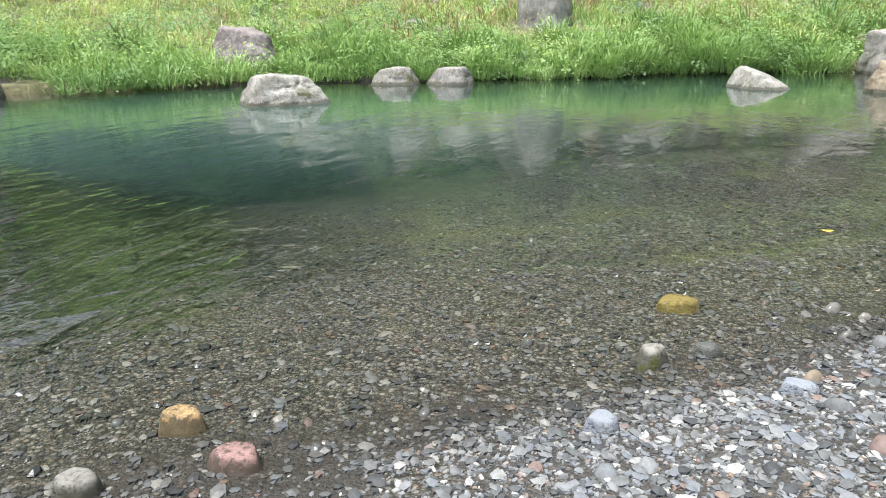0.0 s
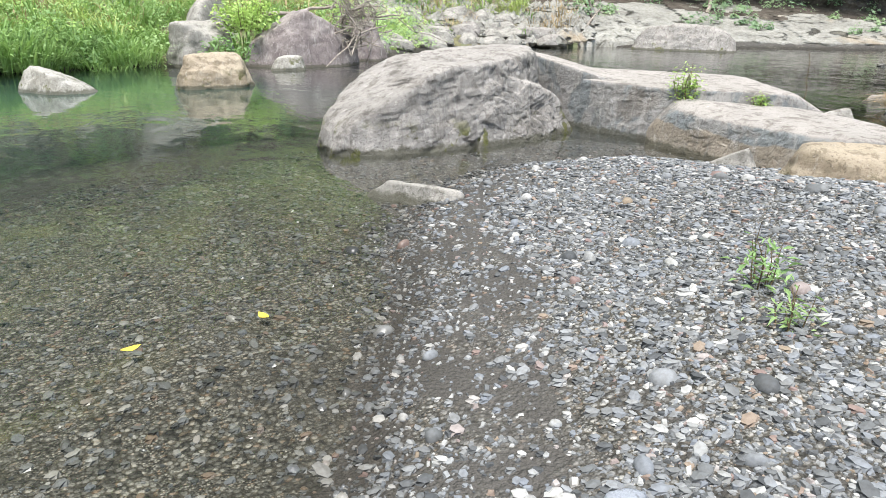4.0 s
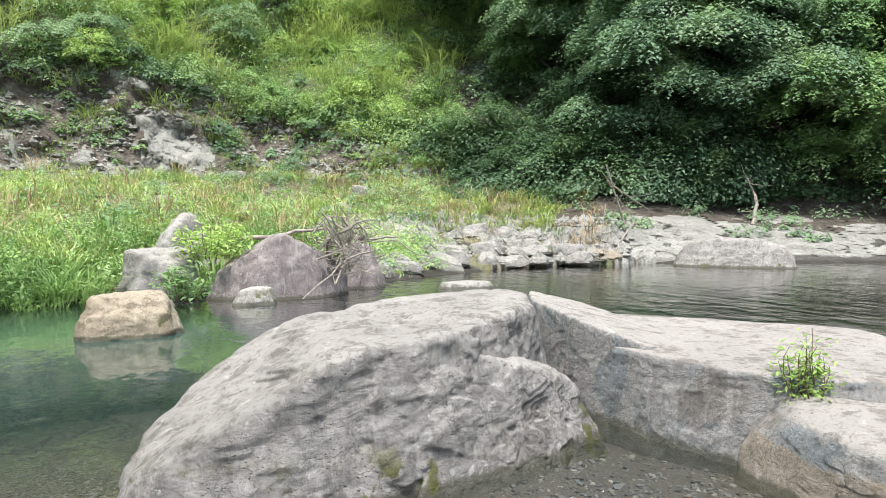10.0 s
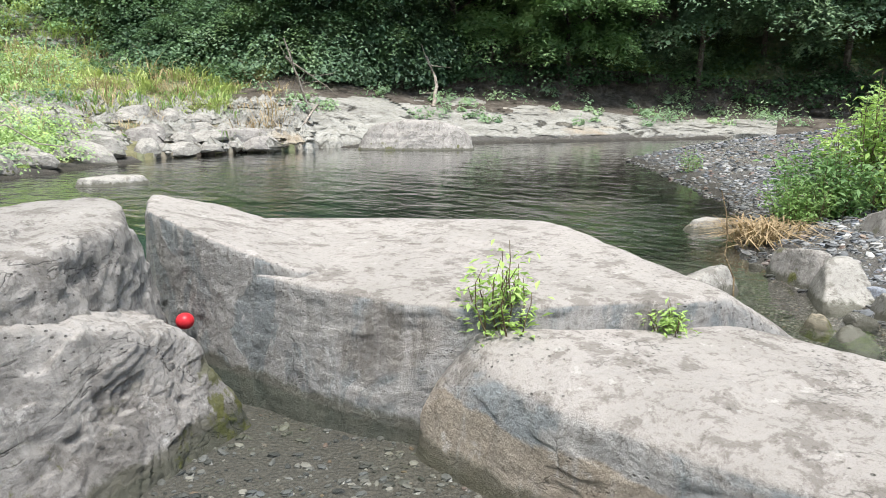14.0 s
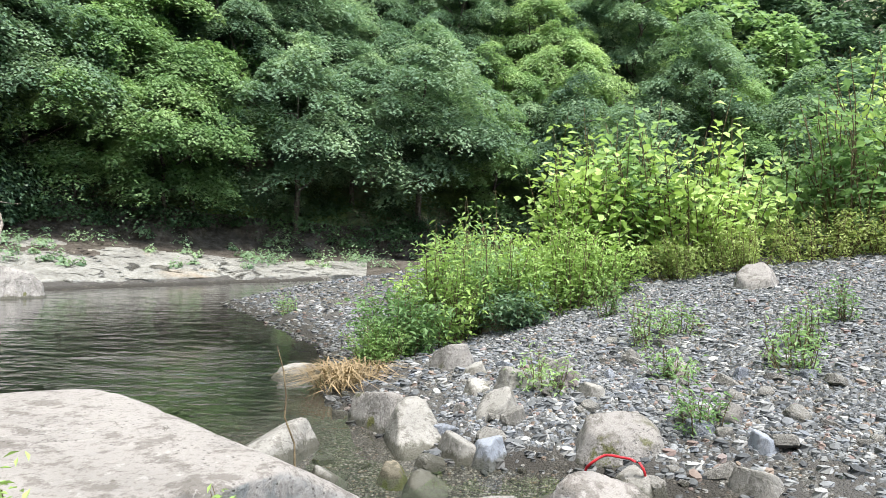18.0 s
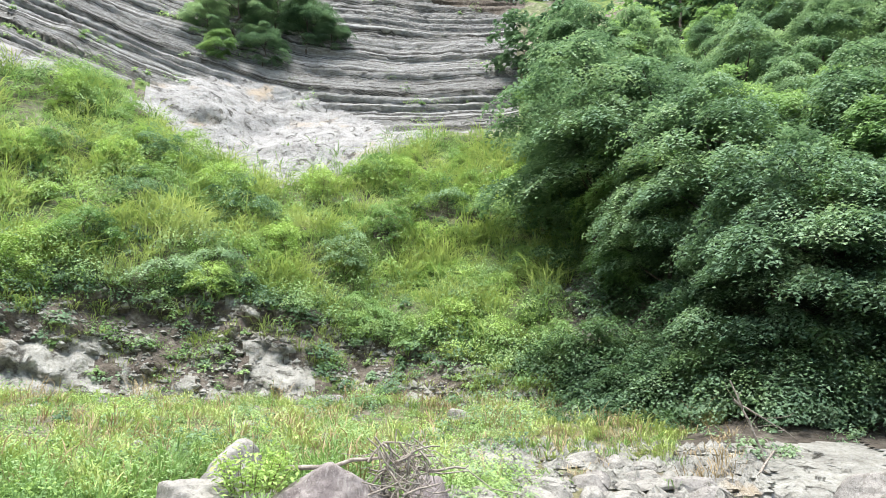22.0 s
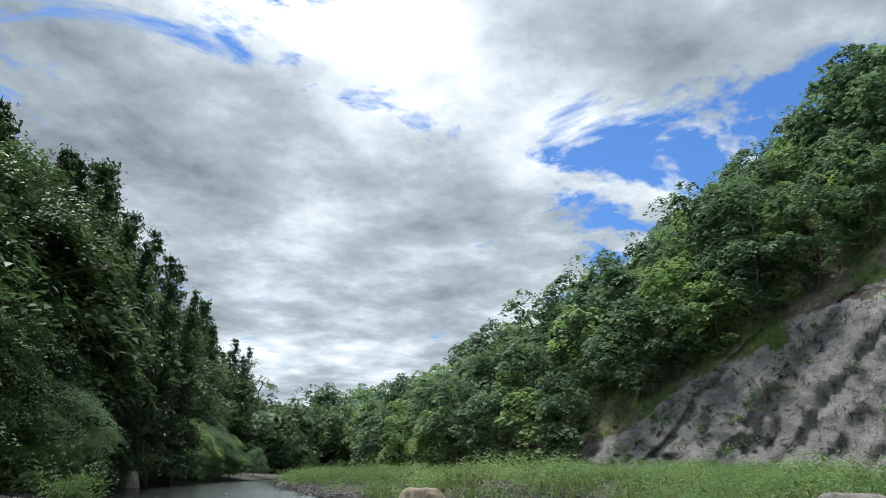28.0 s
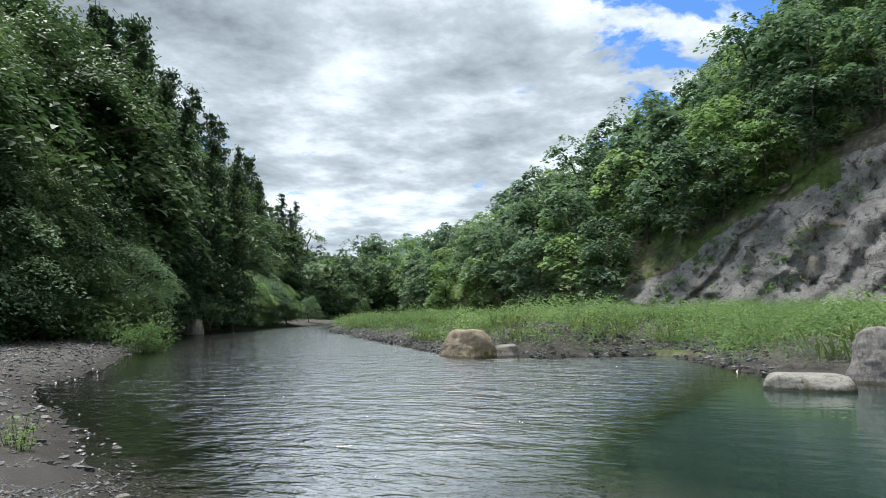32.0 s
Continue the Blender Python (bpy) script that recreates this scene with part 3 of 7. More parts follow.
def ground_height(x, y):
    x, y = np.asarray(x, float), np.asarray(y, float)
    near = edge_distance(x, y, NEAR_BANK)
    far = edge_distance(x, y, FAR_BANK)
    wob = value_noise(x, y, 0.8, 3, 3) * 0.10
    near, far = near + wob, far + wob
    bar = 0.42 * (1 - np.exp(-np.maximum(near, 0) / 2.2)) + 0.02 * np.maximum(near, 0).clip(0, 30) + 0.05 * np.minimum(near.clip(0), 1)
    bar = bar + 0.10 * np.clip(near - 1.5, 0, 9) * np.clip((x - 7) / 4, 0, 1) * np.clip((40 - x) / 20, 0, 1)
    bar = bar + 0.42 * np.clip(near - 9, 0, 45) * np.clip((-12 - x) / 8, 0, 1) * np.clip((-14 - y) / 6, 0, 1)
    shore = 0.5 * (1 - np.exp(-np.maximum(far, 0) / 2.0)) + np.clip(far - 1, 0, 2) * np.clip((-14 - x) / 4, 0, 1) * np.clip((100 + x) / 30, 0, 1) * (0.12 + 0.4 * value_noise(x, y, 4.5, 12, 3))
    bed = -np.minimum(0.055 * np.maximum(-near, 0) + 0.010 * np.maximum(-near, 0) ** 2, 0.3 * np.maximum(-far, 0) + 0.08).clip(0, 1.5)
    bed = bed - 0.09 * np.clip(-near / 0.3, 0, 1) * np.exp(-((x - 6.1) / 1.7) ** 2 - ((y - 1.8) / 1.4) ** 2)
    z = np.where(near > 0, bar, np.where(far > 0, shore, bed))
    return z + value_noise(x, y, 2.4, 9, 3) * 0.10 * np.clip(near / 1.5, 0, 1) + value_noise(x, y, 0.5, 8, 4) * 0.025 * np.exp(-np.hypot(x, y) / 40)


def stretch(lo, a, b, hi, step, grow=1.12):
    core = list(np.arange(a, b + 1e-6, step))
    d, left = step, [a]
    while left[-1] > lo:
        d *= grow
        left.append(left[-1] - d)
    d, right = step, [b]
    while right[-1] < hi:
        d *= grow
        right.append(right[-1] + d)
    return np.array(left[:0:-1] + core + right[1:])


def add(name, data, label, category, kind="", group="", at=None):
    ob = new(name, data)
    if at is not None:
        ob.matrix_world = at
    return tagged(ob, label, category, group, kind)


gx = stretch(-2500, -6, 11, 2500, 0.09, 1.09)
gy = stretch(-2500, -6, 6, 2500, 0.09, 1.09)
GX, GY = np.meshgrid(gx, gy, indexing="ij")
gz = ground_height(GX, GY)
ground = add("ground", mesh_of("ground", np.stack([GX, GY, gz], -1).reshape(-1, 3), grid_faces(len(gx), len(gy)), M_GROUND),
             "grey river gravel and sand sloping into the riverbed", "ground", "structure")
wx, wy = stretch(-2400, -26, 30, 2400, 0.22, 1.15), stretch(-2400, -13, 22, 2400, 0.22, 1.15)
WX, WY = np.meshgrid(wx, wy, indexing="ij")
water_mesh = mesh_of("water", np.stack([WX, WY, WX * 0], -1).reshape(-1, 3), grid_faces(len(wx), len(wy)), M_WATER)
depth = water_mesh.attributes.new("depth", "FLOAT", "POINT")
depth.data.foreach_set("value", np.maximum(-ground_height(WX, WY), 0).ravel().astype(np.float32))
swift = water_mesh.attributes.new("swift", "FLOAT", "POINT")
fast = np.clip((-3.3 - WX) / 2.2, 0, 1) * np.clip((-0.19 * WX - WY - 0.9) / 2.2, 0, 1) + np.exp(-((WX - 7.5) ** 2 + (WY - 15) ** 2) / 16) + np.exp(-((WX - 10) ** 2 + (WY - 5.2) ** 2) / 5) + np.clip((WX - 8) / 10, 0, 0.10)
RIFFLE = ((-3.6, -0.7), (-2.2, 0.1), (-1.1, 1.2))
for (ax, ay), (bx, by) in zip(RIFFLE, RIFFLE[1:]):
    along = np.clip(((WX - ax) * (bx - ax) + (WY - ay) * (by - ay)) / ((bx - ax) ** 2 + (by - ay) ** 2), 0, 1)
    fast += 0.30 * np.exp(-((WX - ax - along * (bx - ax)) ** 2 + (WY - ay - along * (by - ay)) ** 2) / 0.03)
fast = fast * np.clip(-ground_height(WX, WY) / 0.12, 0.12, 1)
swift.data.foreach_set("value", np.clip(fast, 0, 1).ravel().astype(np.float32))
water = add("water", water_mesh, "clear green river water with small ripples", "river", "structure")

# hillside across the river, as profiles round the gravel bar
HUB = (1.5, 1.7)
H_AZ = [-118, -110, -100, -92, -84, -75, -60, -43, -30, -15, 0, 10, 20, 30, 42, 55, 70, 90, 115]
H_R0 = [100, 60, 30, 25, 20, 18.5, 17.5, 15, 14.2, 14.9, 14.8, 14.7, 17.8, 21.3, 24, 27, 30, 36, 54]
H_R1 = [170, 120, 82, 73, 70, 64, 48, 40, 37, 37, 37, 37, 36, 35, 31, 33, 36, 42, 60]
H_Z1 = [.6, .5, .5, .6, .9, 1.4, 2.6, 3.3, 3.7, 4.1, 4.1, 4.0, 3.6, 3.0, 2.6, 1.6, 1.0, .9, .9]
H_R2 = [175, 126, 88, 78, 77, 72, 55, 46, 43, 42, 42, 42, 40, 38, 34, 36, 40, 46, 66]
H_Z2 = [1, 1.5, 2, 6, 14.5, 17, 12, 9.5, 9.3, 10.5, 10.8, 8.2, 6.2, 5, 4.6, 4, 3.5, 3.5, 3]
H_R3 = [190, 140, 105, 95, 92, 85, 72, 62, 60, 60, 60, 60, 60, 58, 58, 58, 60, 66, 90]
H_Z3 = [8, 9, 13.6, 18.3, 24.5, 27.6, 27.8, 24, 26.5, 32.8, 27, 29, 29.6, 27.4, 26, 25, 23.4, 22, 18]
H_R4 = [230, 190, 140, 125, 118, 110, 92, 82, 80, 80, 80, 80, 80, 78, 80, 82, 86, 95, 120]
H_Z4 = [7, 9, 19.5, 28.6, 38.5, 49, 53.6, 62, 62, 61.2, 63, 62, 57.6, 54, 52.6, 51, 47, 44, 45]


DIP = 0.0062


def bedding(az, z):
    """Height above a bed of the folded strata."""
    return z - DIP * (az - 14) ** 2


def in_cliff(az, s):
    """How far a point belongs to the layered cliff, from 0 to 1."""
    az, s = np.broadcast_arrays(np.asarray(az, float), np.asarray(s, float))
    side = np.clip((az + 32 + 5 * value_noise(az * 0.3, s * 9, 1.0, 69, 3)) / 2, 0, 1) * np.clip((25 - az) / 4, 0, 1)
    return side * np.clip((s - 2.95 - 0.28 * np.exp(-((az - 0.5) / 9.0) ** 2) - 0.42 * np.clip((-17 - az) / 13, 0, 1)) / 0.08, 0, 1) * np.clip((4.02 - s) / 0.04, 0, 1)


def in_slabs(az, s):
    """Bare slabs of bedrock in the earth bank."""
    az, s = np.broadcast_arrays(np.asarray(az, float), np.asarray(s, float))
    n = value_noise(az * 0.8, s * 8, 1.5, 75, 3) * 0.25
    top = np.interp(az, (-44, -30, -24, -17, -14, -8, -5, -2.5, -0.5, 2.5, 5.5, 8, 10, 11, 15.5, 17), (1.6, 1.7, 1.6, 1.38, 1.48, 1.4, 1.15, 1.08, 1.85, 1.7, 1.4, 1.0, 1.0, 1.28, 1.22, 0.9))
    bare = np.clip((value_noise(az * 0.55 + s * 2, s * 5 - az * 0.2, 1.3, 76, 3) + 0.22) * 6, 0, 1)
    return np.clip((top + n - s) * 14, 0, 1) * np.clip((s - 0.97) * 30, 0, 1) * bare


LEDGES = np.random.RandomState(4).rand(400)
LEDGES = np.where(LEDGES > 0.62, LEDGES, LEDGES * 0.35)


def hill(az, s):
    """A point of the hillside: az in degrees, s from 0 at the water to 5 behind the ridge."""
    az, s = np.broadcast_arrays(np.asarray(az, float), np.asarray(s, float))
    at = lambda c: (np.interp(az - 3, H_AZ, c) + np.interp(az, H_AZ, c) + np.interp(az + 3, H_AZ, c)) / 3
    rs = [at(H_R0), at(H_R1), at(H_R2), at(H_R3), at(H_R4), at(H_R4) + 60]
    zs = [at(H_Z1) * 0 + 0.15, at(H_Z1), at(H_Z2), at(H_Z3), at(H_Z4), at(H_Z4) + 2]
    k = np.clip(np.floor(s).astype(int), 0, 4)
    f = s - k
    R, Z = np.stack(rs), np.stack(zs)
    pick = lambda T, kk: np.take_along_axis(T, kk[None], 0)[0]
    r = pick(R, k) * (1 - f) + pick(R, k + 1) * f
    z = pick(Z, k) * (1 - f) + pick(Z, k + 1) * f
    x, y = HUB[0] + r * np.sin(np.radians(az)), HUB[1] + r * np.cos(np.radians(az))
    calm = np.clip(s * 1.2, 0, 1) * np.clip((5 - s) * 4, 0, 1)
    cliff = in_cliff(az, s)
    rough = 1 - 0.6 * cliff
    r2 = r + calm * rough * value_noise(x, y + z, 9, 21, 4) * 2.2
    z = z + calm * rough * value_noise(x, y, 5, 22, 4) * 0.5 * np.clip(s, 0.3, 2)
    r2 = r2 + value_noise(az * 1.1, az * 0 + 3, 1.3, 55, 4) * 0.8 * np.exp(-s * 5) * np.clip((az + 75) / 10, 0, 1)
    crag = np.clip((az + 103) / 5, 0, 1) * np.clip((-68 - az) / 5, 0, 1) * np.clip((s - 0.97) * 10, 0, 1) * np.clip((2.4 - s) * 4, 0, 1)
    r2 = r2 + crag * (0.2 * value_noise(az * 2.0 - z, z * 1.2, 2.4, 58, 4))
    bank = np.clip((az + 74) / 4, 0, 1) * np.clip((s - 0.98) * 12, 0, 1) * np.clip((2.02 - s) * 12, 0, 1)
    r2 = r2 + bank * value_noise(az * 1.3 + z * 0.9, z * 2.4 - az * 0.5, 2.2, 51, 4) * 0.9
    slab = np.maximum(in_slabs(az, s), 0.6 * np.clip((az - 34) / 3, 0, 1) * np.clip((80 - az) / 5, 0, 1) * np.clip((0.85 - s) * 6, 0, 1) * np.clip(s * 20, 0, 1))
    u = (z + 0.30 * az + 0.25 * value_noise(az, z, 3.0, 65, 2)) / 1.1
    v = (z * 0.5 - 0.55 * az + 0.5 * value_noise(az, z, 2.0, 66, 2)) / 2.2
    r2 = r2 + slab * (0.34 * LEDGES[np.floor(u).astype(int) % 400] + 0.30 * (u - np.floor(u)) + 0.5 * LEDGES[np.floor(v).astype(int) % 400] + 0.07 * value_noise(az * 2, z * 2, 0.6, 77, 3) - 0.75)
    u = (z + 0.55 * az + 1.2 * value_noise(az, z, 5.0, 67, 2)) / 2.6
    v = (0.12 * z - 1.0 * az + 1.4 * value_noise(az, z, 4.0, 68, 2)) / 2.2
    r2 = r2 + crag * (0.9 * LEDGES[np.floor(v).astype(int) % 400] + 0.7 * LEDGES[(np.floor((0.9 * z - 1.3 * az + 0.8 * value_noise(az, z, 2.5, 79, 3)) / 0.9) + 40).astype(int) % 400] + 0.8 * value_noise(az * 2.2 + 0.5 * z, z - 0.8 * az, 1.7, 78, 5, 0.62))
    bed = bedding(az, z) + value_noise(az * 0.5, z, 6, 61, 3) * 0.35
    step = LEDGES[(np.floor(bed * 1.7).astype(int)) % 400] * 0.75 + LEDGES[(np.floor(bed * 4.1) + 90).astype(int) % 400] * 0.3
    r2 = r2 + cliff * (step + value_noise(az, z, 1.2, 62, 3) * 0.25)
    x, y = HUB[0] + r2 * np.sin(np.radians(az)), HUB[1] + r2 * np.cos(np.radians(az))
    return np.stack([x, y, z], -1)


def hill_kind(az, s):
    """0 herbs and soil, 1 pale rock, 2 layered cliff, 3 leaf litter, 4 bare scree and earth."""
    az, s = np.broadcast_arrays(np.asarray(az, float), np.asarray(s, float))
    n = value_noise(az * 0.55, s * 9, 1.6, 71, 4)
    n2 = value_noise(az * 0.5 + s * 5, s * 9 - az * 0.45, 2.6, 72, 3)
    kind = np.where((s < 1.0) & (n + 0.6 * n2 > -0.1) & (az < 40), 5, 0)
    bank = (s > 0.97) & (s < 2.0) & (az > -72) & (az < 30)
    kind = np.where(bank & (n > -0.45), 4, kind)
    kind = np.where(in_slabs(az, s) > 0.4, 6, kind)
    kind = np.where((az > -101) & (az < -71) & (s > 0.97) & (s < 2.0 + 0.3 * n2 + 0.12 * n), 1, kind)
    kind = np.where((az + 7 * n > 35.5) & (s < 1.6), 3, kind)
    kind = np.where((az + 5 * n2 > 36) & (az < 75) & (s < 0.60 + 0.25 * n + 0.15 * n2), 6, kind)
    kind = np.where((az > 26.5) & (az < 28.5) & (s > 0.9) & (s < 2.3), 4, kind)
    kind = np.where((s > 1.95) & (n > 0.55), 4, kind)
    kind = np.where((s > 2.62 + 0.024 * np.abs(az - 2.0) + 0.05 * n) & (az > -11 + 3.0 * n + 8 * (s - 2.9)) & (az < 16 + n) & (s < 3.3), 1, kind)
    kind = np.where((az < -15) & (az > -47) & (s > 2.90 - np.clip((-26 - az) / 8, 0, 1) * 0.3 + 0.05 * n) & (s < 3.98), 1, kind)
    kind = np.where((np.abs(az + 67 - (s - 2.6) * 4) < 4.8 - (s - 2.6) * 2.2 + n) & (s > 2.1) & (s < 3.95), 1, kind)
    kind = np.where((np.abs(az + 35) < 3) & (s > 1.6) & (s < 2.6), 4, kind)
    kind = np.where(in_cliff(az, s) > 0.5, 2, kind)
    kind = np.where((in_cliff(az, s - 0.13) > 0.3) & (s > 3.86), 4, kind)
    return kind


ha = np.arange(-118, 115.01, 0.27)
hs = np.concatenate([[0.0], np.linspace(0.003, 1, 40)[:-1], np.linspace(1, 2, 34)[:-1], np.linspace(2, 3, 50)[:-1], np.linspace(3, 4, 130)[:-1], np.linspace(4, 5, 8)])
HA, HS = np.meshgrid(ha, hs, indexing="ij")
slope = hill(HA, HS)
slope[:, 0, 2] -= 0.7
hill_mesh = mesh_of("hillside", slope.reshape(-1, 3), grid_faces(len(ha), len(hs))[:, ::-1], M_HILL)
for extra in (M_PALE, M_STRATA, M_LITTER, M_SCREE, M_BANK, M_OUTCROP):
    hill_mesh.materials.append(extra)
hill_mesh.polygons.foreach_set("material_index", hill_kind(HA[:-1, :-1] + 0.13, HS[:-1, :-1] + 0.005).ravel().astype(np.int32))
hillside = add("hillside", hill_mesh, "steep green valley side with bare earth and layered grey cliff", "hillside", "structure")


# ---------------------------------------------------------------- boulders
def sphere_dirs(n):
    bm = bmesh.new()
    bmesh.ops.create_icosphere(bm, subdivisions=n, radius=1)
    v = np.array([x.co[:] for x in bm.verts])
    f = np.array([[x.index for x in p.verts] for p in bm.faces])
    bm.free()
    return v, f


SPHERES = {n: sphere_dirs(n) for n in (2, 3, 4, 5, 6, 7)}


def lobe(planes, stretch_by, seed, level, p, rough, size, cuts):
    """A rounded block: planes are (nx, ny, nz, distance from the middle)."""
    d, f = SPHERES[level]
    d = d * np.array(stretch_by)
    d = d / np.linalg.norm(d, axis=1)[:, None]
    pl = np.array(planes, float)
    n = pl[:, :3] / np.linalg.norm(pl[:, :3], axis=1)[:, None]
    dist = pl[:, 3]
    r = np.random.RandomState(seed)
    shape = lambda: ((np.maximum(d @ n.T, 1e-4) / dist[None]) ** p).sum(1) ** (-1 / p)
    for _ in range(cuts):
        m = r.randn(3) / np.array(stretch_by)
        m[2] = abs(m[2]) * 0.7 + 0.1
        m /= np.linalg.norm(m)
        reach = float(((d * shape()[:, None]) @ m).max())
        n = np.concatenate([n, m[None]])
        dist = np.append(dist, reach * (0.80 + 0.15 * r.rand()))
    q = np.maximum(d @ n.T, 1e-4) / dist[None]
    rad = (q ** p).sum(1) ** (-1 / p)
    v = d * rad[:, None]
    big = noise3(v + seed * 3.1, 0.9 * size, seed, 3)
    ridge = np.abs(noise3(v * np.array([1, 1, 1.6]) + seed, 0.5 * size, seed + 40, 6, 0.62))
    fine = noise3(v, 0.16 * size, seed + 80, 4, 0.65)
    coat = noise3(v * np.array([0.8, 0.8, 1.2]) + 3 * seed, 0.55 * size, seed + 60, 4, 0.55) * 5
    flake = np.floor(coat) + np.clip((coat - np.floor(coat)) * 5, 0, 1)
    crack = np.exp(-(noise3(v * np.array([1, 1, 0.5]) + 7 * seed, 1.3 * size, seed + 90, 3) / 0.05) ** 2)
    k = 1 + (rough * (0.9 * big - 0.5 * ridge + 0.35 * fine + 0.22 * flake - 0.35 * crack) / np.maximum(rad, 0.2)) * size
    return v * k[:, None], f


def block(footprint, top, lean=0.25, base=0.4, tops=()):
    """Planes of a block from its outline on the ground (anticlockwise), its height, and the lean of its sides."""
    c = np.mean(footprint, 0)
    planes = []
    for a, b in zip(footprint, np.roll(np.array(footprint), -1, 0)):
        a, b = np.array(a), np.array(b)
        t = b - a
        n = np.array([t[1], -t[0]]) / np.linalg.norm(t)
        d = float(n @ (a - c))
        w = np.array([n[0], n[1], lean])
        l = np.linalg.norm(w)
        planes.append((*(w / l), max((d + lean * (-0.35 * top)) / l, 0.05)))
    planes.append((0, 0, -1, 0.35 * top + base))
    for nx, ny, h in (tops or ((0, 0, top),)):
        l = math.sqrt(nx * nx + ny * ny + 1)
        planes.append((nx / l, ny / l, 1 / l, (h - 0.35 * top) / l))
    span = np.ptp(np.array(footprint), axis=0) / 2
    return planes, (span[0], span[1], max(top * 0.7, 0.2)), np.array((c[0], c[1], 0.35 * top))


def boulder(name, footprint, top, material, label, seed, lean=0.25, level=5, p=14, rough=0.05, tops=(), category="boulder", group="", base=0.4, lift=0.0, more=(), cuts=5):
    """One boulder of one or more lobes. more: (outline, height, lean, tops) of each further lobe."""
    origin, pieces = None, []
    if level < 7:
        p, rough = max(p, 13), rough * 1.5
    for i, (fp, h, ln, tp) in enumerate(((footprint, top, lean, tops), *more)):
        planes, st, c = block(fp, h, ln, base, tp)
        origin = c if origin is None else origin
        v, f = lobe(planes, st, seed + i * 13, level, p, rough, min(max(st[0], st[1]), 1.0), cuts)
        pieces.append((v + c - origin, f))
    me = mesh_of(name, *join(pieces), material)
    return add(name, me, label, category, "", group, pose(origin[0], origin[1], origin[2] + lift))


def join(pieces):
    vs, fs, k = [], [], 0
    for v, f in pieces:
        vs.append(v)
        fs.append(f + k)
        k += len(v)
    return np.concatenate(vs), np.concatenate(fs)


def ring(cx, cy, rx, ry, n=7, turn=0.0, seed=1):
    """An uneven outline round a middle point."""
    r = np.random.RandomState(seed)
    a = np.arange(n) * 2 * math.pi / n + r.rand(n) * 0.5
    k = 0.85 + 0.3 * r.rand(n)
    x, y = rx * k * np.cos(a), ry * k * np.sin(a)
    c, s = math.cos(radians(turn)), math.sin(radians(turn))
    return [(cx + x[i] * c - y[i] * s, cy + x[i] * s + y[i] * c) for i in range(n)]


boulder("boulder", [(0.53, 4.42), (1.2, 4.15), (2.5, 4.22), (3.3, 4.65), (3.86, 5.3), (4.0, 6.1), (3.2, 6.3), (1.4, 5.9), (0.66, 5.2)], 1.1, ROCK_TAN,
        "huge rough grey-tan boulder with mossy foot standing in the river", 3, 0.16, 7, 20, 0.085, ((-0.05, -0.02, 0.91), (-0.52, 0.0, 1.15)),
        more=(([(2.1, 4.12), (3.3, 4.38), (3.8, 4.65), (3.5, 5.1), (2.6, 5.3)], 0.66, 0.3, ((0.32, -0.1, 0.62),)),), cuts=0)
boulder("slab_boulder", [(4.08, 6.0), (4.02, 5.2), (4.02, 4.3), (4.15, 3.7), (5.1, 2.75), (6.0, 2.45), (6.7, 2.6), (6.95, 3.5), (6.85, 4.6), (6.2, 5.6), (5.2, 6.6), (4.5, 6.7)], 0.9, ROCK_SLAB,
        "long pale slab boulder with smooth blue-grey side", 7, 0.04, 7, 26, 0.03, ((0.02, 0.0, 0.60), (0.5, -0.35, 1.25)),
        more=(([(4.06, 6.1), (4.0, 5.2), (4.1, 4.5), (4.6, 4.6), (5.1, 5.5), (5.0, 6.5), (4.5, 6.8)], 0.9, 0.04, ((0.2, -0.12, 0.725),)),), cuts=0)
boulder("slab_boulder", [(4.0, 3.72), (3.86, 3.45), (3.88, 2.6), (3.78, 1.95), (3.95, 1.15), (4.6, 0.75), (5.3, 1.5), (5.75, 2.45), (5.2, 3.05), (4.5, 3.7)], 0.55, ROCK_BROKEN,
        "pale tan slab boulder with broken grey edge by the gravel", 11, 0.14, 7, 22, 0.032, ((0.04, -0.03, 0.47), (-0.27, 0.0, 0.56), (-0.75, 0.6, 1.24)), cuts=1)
boulder("mossy_boulder", [(2.95, 1.35), (2.9, 0.75), (3.2, 0.25), (3.9, 0.1), (4.3, 0.6), (4.0, 1.2), (3.4, 1.5)], 0.5, ROCK_BROWN, "low brown boulder with moss at the gravel edge", 15, 0.3, 5, 8, 0.06)
boulder("boulder", [(-2.45, 11.8), (-1.9, 11.0), (-1.05, 10.95), (-1.3, 11.7), (-1.9, 12.1)], 0.45, ROCK_WHITE, "small pale wedge-shaped boulder in the river", 17, 0.4, 4, 8, 0.06, ((0.45, 0, 0.30),))
boulder("boulder", [(0.05, 11.2), (0.25, 10.85), (1.3, 10.9), (1.6, 11.3), (1.2, 12.0), (0.4, 12.0)], 0.58, ROCK_BROWN, "tan and brown boulder standing in the river", 19, 0.3, 5, 9, 0.07)
boulder("boulder", [(-10.75, 6.35), (-10.15, 5.9), (-9.4, 6.3), (-9.1, 6.95), (-9.55, 7.4), (-10.4, 7.1)], 0.52, ROCK_WHITE, "smooth whitish boulder standing in the river", 23, 0.45, 5, 7, 0.06)
boulder("boulder", [(17.2, 18.4), (18.0, 17.0), (19.5, 15.2), (20.1, 15.5), (19.4, 17.4), (18.1, 18.8)], 0.95, ROCK_TAN, "large grey mossy boulder on the far waterline", 29, 0.5, 5, 8, 0.08)
